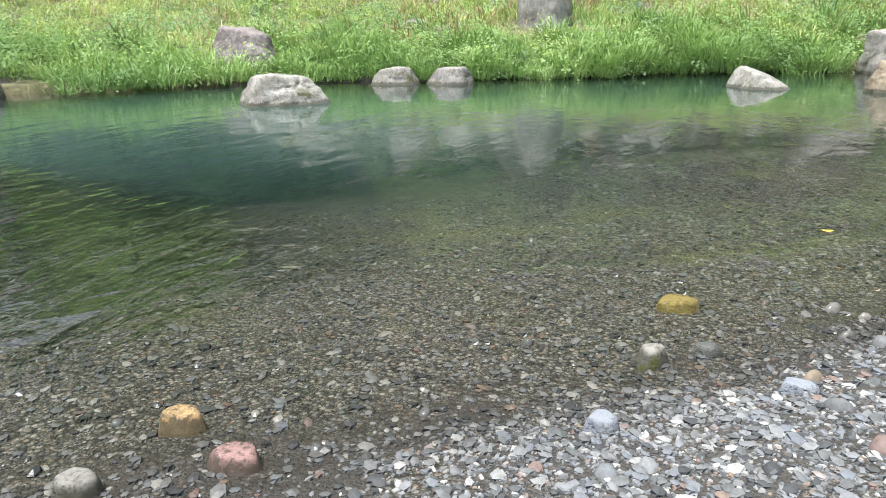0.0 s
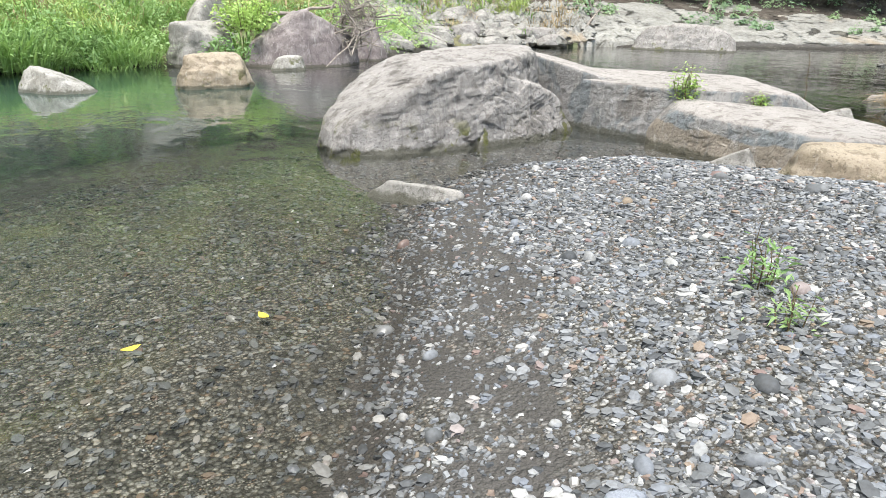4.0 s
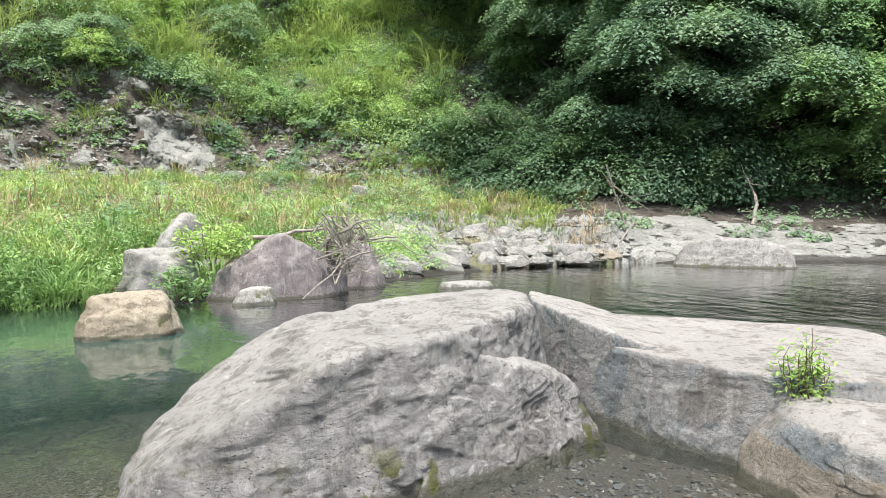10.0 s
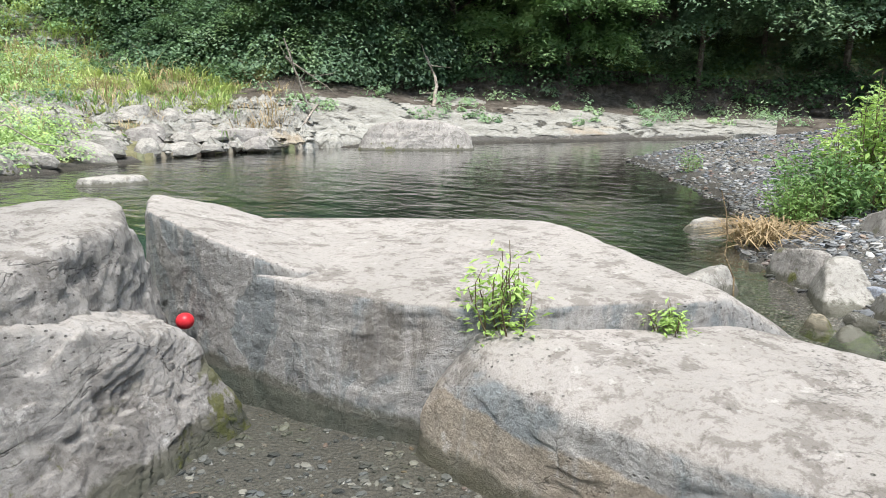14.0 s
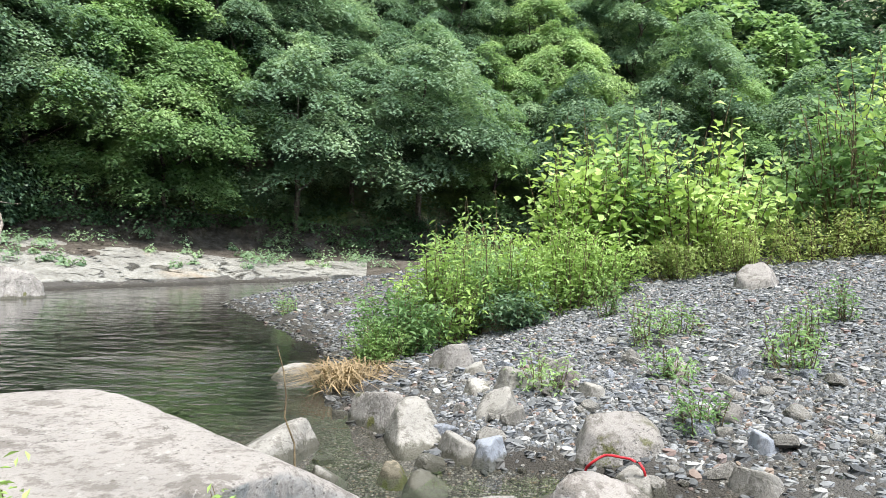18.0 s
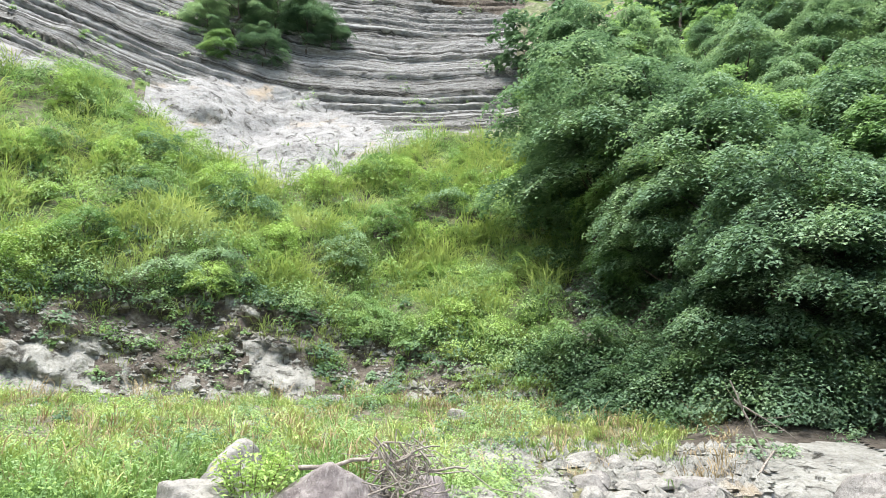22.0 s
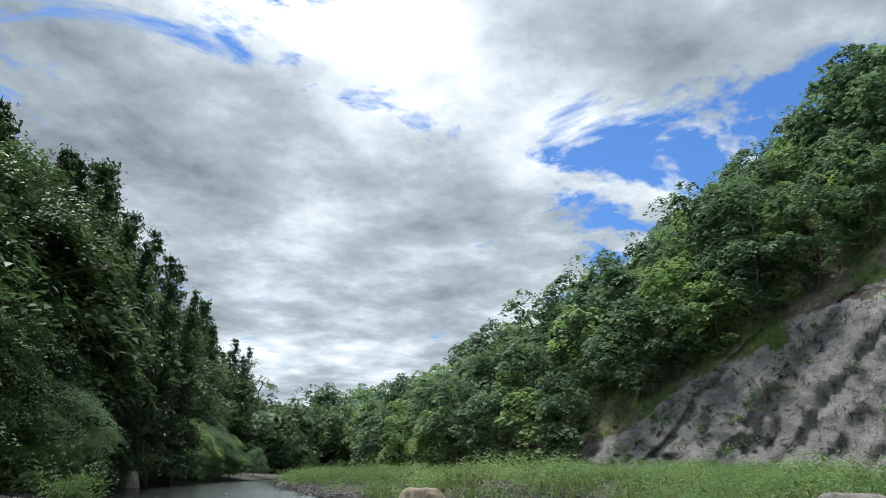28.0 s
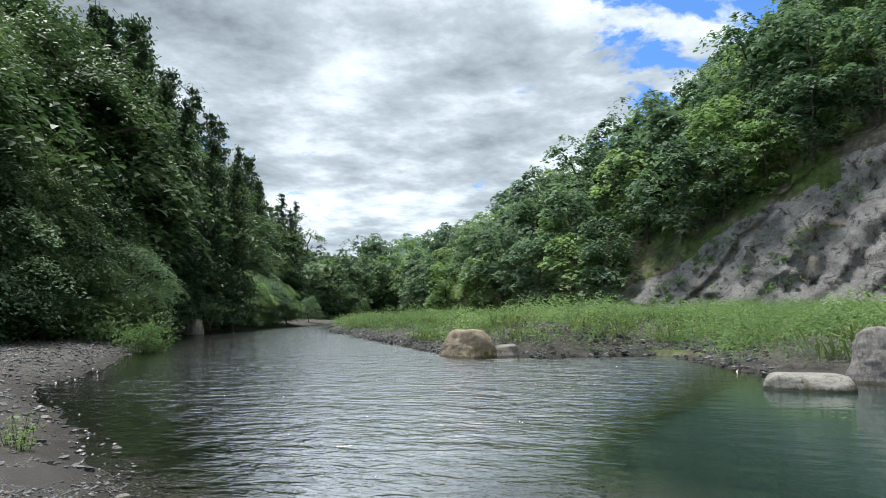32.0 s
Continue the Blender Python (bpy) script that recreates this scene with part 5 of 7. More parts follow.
for az, s, size, kind, down in ((-2.2, 3.48, 0.95, T_ROUND, 2.0), (1.2, 3.52, 1.0, T_ROUND, 1.5), (4.0, 3.47, 0.8, T_ROUND, 2.0), (-4.6, 3.43, 0.55, T_ROUND, 1.6), (-3.4, 3.33, 0.5, T_MID, 1.2),
                                (0.4, 3.37, 0.6, T_ROUND, 1.8), (6.2, 3.45, 0.5, T_ROUND, 1.2), (-34.2, 3.5, 0.75, T_ROUND, 1.5), (-33.2, 3.68, 0.7, T_ROUND, 1.5)):
    p = hill(az, s)
    plant(kind, planted, p[0], p[1], p[2] - down, size, az * 7)

for az, s, size, kind in ((29, 2.36, 1.55, T_ROUND), (39, 2.16, 1.3, T_ROUND), (34, 2.42, 1.35, T_ROUND), (27.5, 2.7, 0.95, T_ROUND), (45, 2.0, 1.15, T_ROUND), (31.5, 2.85, 1.3, T_MID), (51, 1.7, 1.0, T_ROUND), (34.5, 2.12, 0.95, T_ROUND), (41.5, 1.9, 0.95, T_ROUND), (32, 2.2, 0.8, T_MID), (54, 1.6, 1.0, T_MID), (57, 1.75, 1.1, T_MID), (60, 1.5, 0.9, T_MID)):
    p = hill(az, s)
    plant(kind, planted, p[0], p[1], float(p[2]) - 0.4, size, az * 31)

for az, s, size, kind in ((-53, 1.75, 1.25, T_LIME), (-49.5, 1.6, 1.0, T_LIME), (-42.5, 2.1, 1.35, T_ROUND), (-57, 1.5, 0.8, T_LIME), (-42, 2.5, 0.9, T_ROUND)):
    p = hill(az, s)
    plant(kind, planted, p[0], p[1], float(p[2]) - 0.4, size, az * 17)

# single bushes standing out of the slope and below the wood
G_SLOPE = "bushes of the steep slope"
B_MID = make_tree("slope_bush", 121, "rounded mid-green bush on the steep slope", LEAF_MID, "bush", G_SLOPE, height=2.7, spread=1.8, leaves=5200, leaf=0.11, clumps=24, low=-0.1, layered=0.6, stems=3)
B_LIME = make_tree("slope_bush", 122, "light yellow-green bush on the steep slope", LEAF_LIME, "bush", G_SLOPE, height=2.3, spread=1.7, leaves=4800, leaf=0.105, clumps=22, low=-0.1, layered=0.6, stems=3)
B_DEEP = make_tree("slope_bush", 123, "dark green bush on the steep slope", LEAF_DEEP, "bush", G_SLOPE, height=3.0, spread=1.9, leaves=5600, leaf=0.12, clumps=26, low=-0.1, layered=0.6, stems=3)
# its dark leaf colour stands in for the shade under the trees
B_SHADE = make_tree("slope_bush", 124, "bush below the wood with shade painted into its leaves", LEAF_SHADE_TINT, "bush", G_SLOPE, height=2.8, spread=1.9, leaves=5200, leaf=0.12, clumps=26, low=-0.1, layered=0.6, stems=3)
bush_rng = np.random.RandomState(88)
for i in range(250):
    az, q = -45 + 92 * bush_rng.rand(), 1.85 + 1.05 * bush_rng.rand()
    size, turn, pick = 0.55 + 0.8 * bush_rng.rand() ** 1.5, 360 * bush_rng.rand(), bush_rng.rand()
    if az > 27:
        q = 1.05 + 1.25 * bush_rng.rand()
    if az > 27 and q > np.interp(az, (29, 35.5, 49), (2.35, 2.15, 1.75)):
        continue
    if int(hill_kind(az, q)) in (1, 2) or int(hill_kind(az, q + 0.12)) == 1:
        continue
    if az < -4:
        kind = B_DEEP if pick < 0.15 else B_MID if pick < 0.42 else B_LIME
    elif az > 24:
        kind = B_SHADE if pick < 0.8 else B_DEEP if pick < 0.95 else B_MID
    else:
        kind = B_LIME if pick < 0.7 else B_MID if pick < 0.93 else B_DEEP
    p = hill(az, q)
    plant(kind, planted, p[0], p[1], float(p[2]) - 0.35, size, turn)

# shaded wood along the upstream bank, lower with distance
TALL = {T_CEDAR: 24, T_BANK: 17, T_BANK2: 10, T_DEEPWOOD: 17}


def upstream_size(x, y, height, size):
    """Size of a tree, kept under the wood's falling skyline."""
    az = math.degrees(math.atan2(x - HUB[0], y - HUB[1]))
    top = np.interp(az, (-160, -140, -133.3, -130.7, -127.2, -125.5, -123, -120, -115.5, -111, -109, -106, -101.7), (25, 23.5, 22, 19, 13.6, 10.5, 8.4, 6.4, 5.4, 4.8, 7.0, 8.2, 9.4))
    return min(size, (math.hypot(x, y) * math.tan(radians(top)) + 1.2) / height)


WOOD_LINE = ((-14, -22), (-23, -25), (-38, -35), (-58, -46), (-90, -58), (-150, -84))
for i in range(190):
    t = rng.rand() * 4.999
    k = int(t)
    (ax, ay), (bx, by) = WOOD_LINE[k], WOOD_LINE[k + 1]
    x, y = ax + (bx - ax) * (t - k), ay + (by - ay) * (t - k)
    back = rng.rand() ** 1.2 * 24
    x, y = x - 0.5 * back * 0.4, y - back - 2.5
    kind = [T_CEDAR, T_BANK if back < 9 else T_DEEPWOOD, T_DEEPWOOD, T_DEEPWOOD][rng.randint(4)] if back > 4 else [T_BANK2, T_BANK2, T_BANK][rng.randint(3)]
    size = upstream_size(x, y, TALL[kind], (0.75 + 0.4 * rng.rand()) * (1.0 if back > 4 else 0.75))
    plant(kind, planted, x, y, float(ground_height(np.array([x]), np.array([y]))[0]) - 0.3, size, rng.rand() * 360)
for i in range(80):
    t = 1.6 + rng.rand() * 3.3
    k = int(t)
    (ax, ay), (bx, by) = WOOD_LINE[k], WOOD_LINE[k + 1]
    x, y = ax + (bx - ax) * (t - k), ay + (by - ay) * (t - k)
    back = 3 + 26 * rng.rand()
    x, y = x - 0.2 * back, y - back
    kind = [T_DEEPWOOD, T_DEEPWOOD, T_CEDAR][rng.randint(3)]
    size = upstream_size(x, y, TALL[kind], 0.95 + 0.4 * rng.rand())
    plant(kind, planted, x, y, float(ground_height(np.array([x]), np.array([y]))[0]) - 0.3, size, rng.rand() * 360)
for i in range(34):
    t = rng.rand()
    x, y = -19 - 36 * t + rng.randn() * 2, -30 - 20 * t - 10 * rng.rand()
    kind = [T_BANK, T_BANK, T_CEDAR, T_CEDAR][rng.randint(4)]
    size = upstream_size(x, y, TALL[kind], 1.15 + 0.4 * rng.rand())
    plant(kind, planted, x, y, float(ground_height(np.array([x]), np.array([y]))[0]) - 0.3, size, rng.rand() * 360)
for az, away, top in ((-133.3, 58, 23), (-131.7, 60, 20.5), (-130.2, 63, 20), (-135.6, 57, 20.5), (-137.2, 56, 20.5), (-128.3, 68, 18), (-126.6, 74, 16.5), (-139.5, 55, 21)):
    x, y = HUB[0] + away * math.sin(radians(az)), HUB[1] + away * math.cos(radians(az))
    z = float(ground_height(np.array([x]), np.array([y]))[0]) - 0.3
    plant(T_CEDAR, planted, x, y, z, max((top - z) / 24, 0.4), az * 11)
far_wood, far_crowns = [], ([], [])
for i in range(120):
    az = -127 + 26 * rng.rand()
    away = 135 + 110 * rng.rand()
    if abs(az + 115.5) < 1.6 and away < 150:
        continue
    x, y = HUB[0] + away * math.sin(radians(az)), HUB[1] + away * math.cos(radians(az))
    (wood, limb, crown), k = FAR_TREES[rng.randint(3)]
    size = upstream_size(x, y, 13, 1.25 + 0.5 * rng.rand())
    lift = np.array([x, y, -0.5 + 0.02 * (away - 135)])
    far_wood.append((wood[0] * size + lift, wood[1]))
    far_crowns[k].append((crown[0] * size + lift, crown[1]))
for name, pieces, mat, label in (("far_trunks", far_wood, M_BARK, "grey trunks at the valley's upper end"), ("far_wood", far_crowns[0], LEAF_SHADE_TINT, "dark wood closing the upper end of the valley"),
                                 ("far_wood", far_crowns[1], LEAF_DEEP, "green wood closing the upper end of the valley")):
    add(name, mesh_of(name, *join(pieces), mat, False), label, "woods", "stuff")


# thicket hanging over the upstream waterline
edge = [p for p in NEAR_BANK[:6]]
for i in range(46):
    t = rng.rand() ** 0.7 * 3.999
    k = 3 - int(t)
    f = t - int(t)
    x, y = edge[k + 1][0] * (1 - f) + edge[k][0] * f, edge[k + 1][1] * (1 - f) + edge[k][1] * f
    if x > -27:
        continue
    plant([T_BANK2, T_MID][rng.randint(2)], planted, x - 0.4, y - 1.5 - 2 * rng.rand(), 0.1, 0.4 + 0.35 * rng.rand(), rng.rand() * 360)


# herbs, grass and shrubs that nobody could count
def stuff(name, vf, mat, label, category="plants"):
    return add(name, mesh_of(name, *vf, mat, False), label, category, "stuff")


CLEAR = ((-8.0, 19.3, 1.5), (-8.2, 17.6, 1.0), (4.2, 15.6, 1.7), (1.5, 16.0, 1.2), (2.3, 18.6, 1.5), (-14.1, 11.3, 1.2), (-16.8, 5.0, 2.3))


def slope_points(n, az0, az1, s0, s1, keep, seed):
    r = np.random.RandomState(seed)
    az, s = az0 + (az1 - az0) * r.rand(n * 3), s0 + (s1 - s0) * r.rand(n * 3)
    ok = keep(az, s, r)
    az, s = az[ok][:n], s[ok][:n]
    p = hill(az, s)
    ok = np.ones(len(p), bool)
    for x, y, rad in CLEAR:
        ok &= np.hypot(p[:, 0] - x, p[:, 1] - y) > rad
    return p[ok], az[ok], s[ok]


def tufts(p, height, per, spread, r, width, lean):
    """Tufts of blades that splay outwards from each root."""
    k = np.repeat(np.arange(len(p)), per)
    off = r.randn(len(k), 3) * np.array([spread, spread, 0.02])
    tall = np.asarray(height)[k] * (0.45 + 0.75 * r.rand(len(k)))
    out = off / (np.linalg.norm(off[:, :2], axis=1)[:, None] + 1e-6) + r.randn(len(k), 3) * 0.45
    out[:, 2] = 0
    out /= np.linalg.norm(out, axis=1)[:, None] + 1e-6
    root = p[k] + off
    bend = (lean * (0.25 + 1.1 * r.rand(len(k))))[:, None]
    h = tall[:, None]
    up = np.array([0, 0, 1.0])
    mid = root + out * h * bend * 0.4 + up * h * 0.6
    tip = root + out * h * bend * 1.25 + up * h * (1.0 - 0.35 * bend)
    side = np.stack([-out[:, 1], out[:, 0], np.zeros(len(k))], -1) * (width * (0.6 + 0.8 * r.rand(len(k))))[:, None]
    v = np.stack([root, mid + side, tip, mid - side], 1).reshape(-1, 3)
    return v, np.arange(4 * len(k)).reshape(-1, 4)


def grass_field(name, n, az0, az1, s0, s1, height, mat, label, keep, seed, per=12, spread=0.1, width=0.012, lean=0.7):
    r = np.random.RandomState(seed + 1)
    p, az, s = slope_points(n, az0, az1, s0, s1, keep, seed)
    tall = 0.25 + 1.1 * np.clip(0.5 + 1.1 * value_noise(az * 0.6, s * 12, 1.0, seed + 7, 3), 0, 1)
    return stuff(name, tufts(p, height * tall * (0.5 + 0.9 * r.rand(len(p))), per, spread, r, width, lean), mat, label, "grass")


clump = lambda az, s, k: value_noise(az * 0.8, s * 14, 1.2, k, 3)
grass_field("bank_grass", 3400, -72, 38, 0.04, 1.03, 0.5, GRASS_LIME, "yellow-green grass covering the far bank",
            lambda a, s, r: np.isin(hill_kind(a, s), (0, 5)) & ((a < 19) | (s > 0.3)) & (r.rand(len(a)) < np.clip(0.30 + 3.6 * clump(a, s, 5), 0.03, 1)), 31, 16, 0.13, 0.02, 0.8)
grass_field("bank_grass", 1500, -72, 40, 0.04, 1.03, 0.42, GRASS_GREEN, "green grass mixed into the far bank",
            lambda a, s, r: np.isin(hill_kind(a, s), (0, 5)) & (r.rand(len(a)) < np.clip(0.10 - 3.0 * clump(a, s, 5), 0.02, 1) * (1.2 - s)), 32, 15, 0.14, 0.02, 0.9)
grass_field("waterside_grass", 5200, -84, 17, -0.05, 0.26, 0.62, GRASS_GREEN, "lush green grass hanging over the waterline",
            lambda a, s, r: (r.rand(len(a)) < np.clip(1.1 - s * 3.5, 0.1, 1)) & (clump(a, s, 6) > -0.45), 33, 14, 0.14, 0.016, 1.0)
grass_field("slope_grass", 2600, -46, 30, 1.75, 2.95, 0.9, GRASS_GREEN, "long bright grass on the steep slope",
            lambda a, s, r: (np.isin(hill_kind(a, s), (0, 5)) | (r.rand(len(a)) < 0.1)) & (r.rand(len(a)) < 0.8), 35, 13, 0.25, 0.03, 0.9)
grass_field("slope_grass", 4200, -34, 27, 1.75, 2.95, 1.35, GRASS_LIME, "yellow-green long grass on the steep slope",
            lambda a, s, r: np.isin(hill_kind(a, s), (0, 5)) & (clump(a * 0.5, s, 15) > -0.05), 36, 13, 0.25, 0.03, 0.9)


def shrubs(name, n, az0, az1, s0, s1, size, leaf, mat, label, keep, seed, per=150):
    r = np.random.RandomState(seed + 1)
    p, az, s = slope_points(n, az0, az1, s0, s1, keep, seed)
    rad = size * (0.35 + 1.0 * r.rand(len(p)) ** 1.6)
    q = r.randn(len(p) * per, 3)
    q /= np.linalg.norm(q, axis=1)[:, None]
    q[:, 2] = np.abs(q[:, 2])
    q *= 0.72 + 0.28 * r.rand(len(q), 1)
    k = np.repeat(r.rand(len(p), 3) * 9, per, 0)
    lump = 1 + 0.28 * np.sin(q * 5 + k).sum(1)[:, None]
    c = np.repeat(p, per, 0) + q * lump * np.repeat(rad, per)[:, None] * np.array([1, 1, 0.95])
    return stuff(name, leaf_quads(c, leaf, r, 0.45, 0.1, 0.65, q, True), mat, label, "shrubs")


shrubs("slope_shrubs", 330, -46, 44, 1.85, 2.95, 2.0, 0.14, LEAF_MID, "dense green shrubs on the steep slope",
       lambda a, s, r: (a < 27) & (hill_kind(a, s) != 1) & (clump(a * 0.6, s, 7) > 0.0), 41, 560)
shrubs("slope_shrubs", 230, -46, 40, 1.85, 2.95, 1.5, 0.13, LEAF_LIME, "light yellow-green shrubs on the steep slope",
       lambda a, s, r: (a < 25) & (hill_kind(a, s) != 1) & (clump(a * 0.6, s, 8) > 0.0), 43, 520)
shrubs("slope_shrubs", 260, -46, 40, 1.7, 2.95, 2.0, 0.14, LEAF_SHADE_TINT, "dark green shrubs on the steep slope",
       lambda a, s, r: ((a < -2) | (a > 22) | (r.rand(len(a)) < 0.3)) & (hill_kind(a, s) != 1) & (clump(a * 0.6, s, 9) > 0.1), 45, 380)
shrubs("bank_edge_shrubs", 110, -72, 31, 1.75, 2.15, 1.1, 0.17, LEAF_DEEP, "dark shrubs hanging over the earth bank",
       lambda a, s, r: s > 0, 46, 320)
shrubs("bank_herbs", 900, -75, 24, -0.04, 0.95, 0.8, 0.09, LEAF_MID, "leafy green herbs along the far waterline",
       lambda a, s, r: clump(a, s, 10) + 0.4 * (s < 0.25) > 0.1, 47, 130)
shrubs("bank_herbs", 520, -75, 24, 0.0, 0.9, 0.55, 0.085, LEAF_LIME, "bright yellow-green herbs on the far bank",
       lambda a, s, r: clump(a, s, 17) + 0.3 * (s < 0.25) > 0.1, 48, 130)
shrubs("bank_herbs", 260, -75, 24, 0.0, 1.0, 0.75, 0.13, LEAF_DEEP, "dark green herbs in clumps on the far bank",
       lambda a, s, r: clump(a, s, 27) > 0.18, 60, 130)
grass_field("bank_grass", 1500, -72, 38, 0.1, 1.03, 0.8, GRASS_DRY, "dry straw-coloured stalks among the bank grass",
            lambda a, s, r: clump(a, s, 28) > 0.08, 61, 9, 0.16, 0.014, 0.8)
shrubs("bank_edge_shrubs", 210, -46, 24, 1.0, 1.8, 0.75, 0.16, LEAF_MID, "green plants rooted in the earth bank",
       lambda a, s, r: (in_slabs(a, s) < 0.3) & (clump(a, s, 18) > 0.12), 55, 120)
shrubs("bank_edge_shrubs", 150, -46, 24, 1.0, 1.9, 0.9, 0.18, LEAF_DEEP, "dark plants rooted in the earth bank",
       lambda a, s, r: (in_slabs(a, s) < 0.2) & (clump(a, s, 19) > 0.12), 56, 130)
grass_field("bank_grass", 700, -46, 26, 1.0, 1.9, 0.7, GRASS_LIME, "long yellow-green grass hanging on the earth bank",
            lambda a, s, r: (in_slabs(a, s) < 0.5) & (clump(a, s, 20) > 0.1), 57, 14, 0.2, 0.022, 1.1)
# leaf colour darkened here to paint in the deep shade under the trees
shrubs("wood_edge_shrubs", 420, 24, 100, 0.75, 2.0, 1.3, 0.15, LEAF_SHADE_TINT, "undergrowth at the foot of the wood, painted shade-dark",
       lambda a, s, r: ((a < 36) | (s > 1.12)) & (clump(a * 0.7, s, 11) > -0.2), 49, 200)
shrubs("wood_edge_shrubs", 75, 36, 80, 0.3, 1.2, 0.6, 0.14, LEAF_DEEP, "green plants scattered over the leaf litter",
       lambda a, s, r: clump(a, s, 25) > 0.12, 58, 90)
# bushes in the same shade-darkened leaf colour
shrubs("wood_edge_shrubs", 170, 29, 50, 1.0, 2.4, 1.9, 0.19, LEAF_SHADE_TINT, "green bushes below the wood, painted shade-dark",
       lambda a, s, r: clump(a * 0.7, s, 16) > 0.0, 62, 420)
shrubs("wood_edge_shrubs", 260, 28, 50, 0.9, 2.4, 1.7, 0.18, LEAF_DEEP, "green undergrowth at the foot of the wood",
       lambda a, s, r: clump(a * 0.7, s, 12) > -0.1, 50, 360)
shrubs("cliff_shrubs", 150, -47, 24, 3.05, 4.0, 0.8, 0.22, LEAF_MID, "small shrubs clinging to the ledges of the cliff",
       lambda a, s, r: clump(a * 0.5, s, 13) > 0.15, 51, 60)
shrubs("cliff_shrubs", 160, -104, -70, 1.0, 2.1, 0.8, 0.22, LEAF_MID, "small shrubs on the bare rock face",
       lambda a, s, r: clump(a * 0.5, s, 14) > 0.2, 53, 60)
shrubs("rim_shrubs", 260, -48, 26, 3.93, 4.08, 1.3, 0.3, LEAF_DEEP, "dark shrubs hanging over the cliff rim",
       lambda a, s, r: s > 0, 54, 60)


# ---------------------------------------------------------------- pebbles
def make_pebble_mat(name, by_object):
    m = Mat(name, 0.75, 0.35)
    pick = m.random() if by_object else m.island()
    col = m.ramp(pick, [(0.0, (0.050, 0.053, 0.057)), (0.22, (0.11, 0.114, 0.117)), (0.45, (0.172, 0.175, 0.177)), (0.62, (0.152, 0.165, 0.187)), (0.8, (0.235, 0.237, 0.236)),
                        (0.93, (0.36, 0.355, 0.343)), (0.96, (0.18, 0.128, 0.12)), (1.0, (0.22, 0.176, 0.13))])
    v = m.place()
    sp = m.noise(v, 55, 4, 0.6)
    col = m.mix(m.span(sp, 0.4, 0.75), col, m.mix(1.0, col, (0.68, 0.66, 0.63), "MULTIPLY"))
    wet = m.height(0.11, 0.03)
    col = m.mix(m.calc("MULTIPLY", wet, 0.75), col, m.mix(1.0, col, (0.38, 0.35, 0.30), "MULTIPLY"))
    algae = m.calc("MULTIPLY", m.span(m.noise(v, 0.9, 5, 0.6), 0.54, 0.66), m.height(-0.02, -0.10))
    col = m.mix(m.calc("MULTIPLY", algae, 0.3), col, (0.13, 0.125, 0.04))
    m.color(col)
    m.link(m.span(wet, 0.0, 1.0, 0.8, 0.3), m.b.inputs["Roughness"])
    m.bump(sp, 0.3, 0.006)
    return m.m


M_PEBBLE, M_STONE = make_pebble_mat("mixed_river_pebbles", False), make_pebble_mat("river_stones", True)


def pebble_field(name, x, y, size, label, seed, sink=0.1):
    """Many small rounded stones in one mesh, eighteen triangles each."""
    r = np.random.RandomState(seed)
    n = len(x)
    a = np.arange(6) * math.pi / 3
    low = np.stack([np.cos(a), np.sin(a), np.full(6, -0.25)], -1)
    high = np.stack([np.cos(a + 0.5) * 0.78, np.sin(a + 0.5) * 0.78, np.full(6, 0.55)], -1)
    base = np.concatenate([low, high, [[0, 0, 0.8]]])
    k = base[None] * (1 + (r.rand(n, 13, 1) - 0.5) * 0.28)
    dims = np.stack([0.75 + 0.5 * r.rand(n), 0.62 + 0.35 * r.rand(n), 0.55 + 0.35 * r.rand(n)], -1)
    k = k * dims[:, None] * np.asarray(size)[:, None, None]
    yaw, tip = r.rand(n) * 6.283, (r.rand(n) - 0.5) * 0.7
    k[:, :, 2] += k[:, :, 0] * np.sin(tip)[:, None]
    c, s = np.cos(yaw)[:, None], np.sin(yaw)[:, None]
    kx, ky = k[:, :, 0] * c - k[:, :, 1] * s, k[:, :, 0] * s + k[:, :, 1] * c
    z = ground_height(x, y) - sink * np.asarray(size) * dims[:, 2] * 0.5
    v = np.stack([kx + x[:, None], ky + y[:, None], k[:, :, 2] + z[:, None]], -1).reshape(-1, 3)
    t = [(i, (i + 1) % 6, 6 + (i + 1) % 6) for i in range(6)] + [(i, 6 + (i + 1) % 6, 6 + i) for i in range(6)] + [(6 + i, 6 + (i + 1) % 6, 12) for i in range(6)]
    f = (np.array(t)[None] + 13 * np.arange(n)[:, None, None]).reshape(-1, 3)
    return add(name, mesh_of(name, v, f, M_PEBBLE, False), label, "gravel", "stuff")


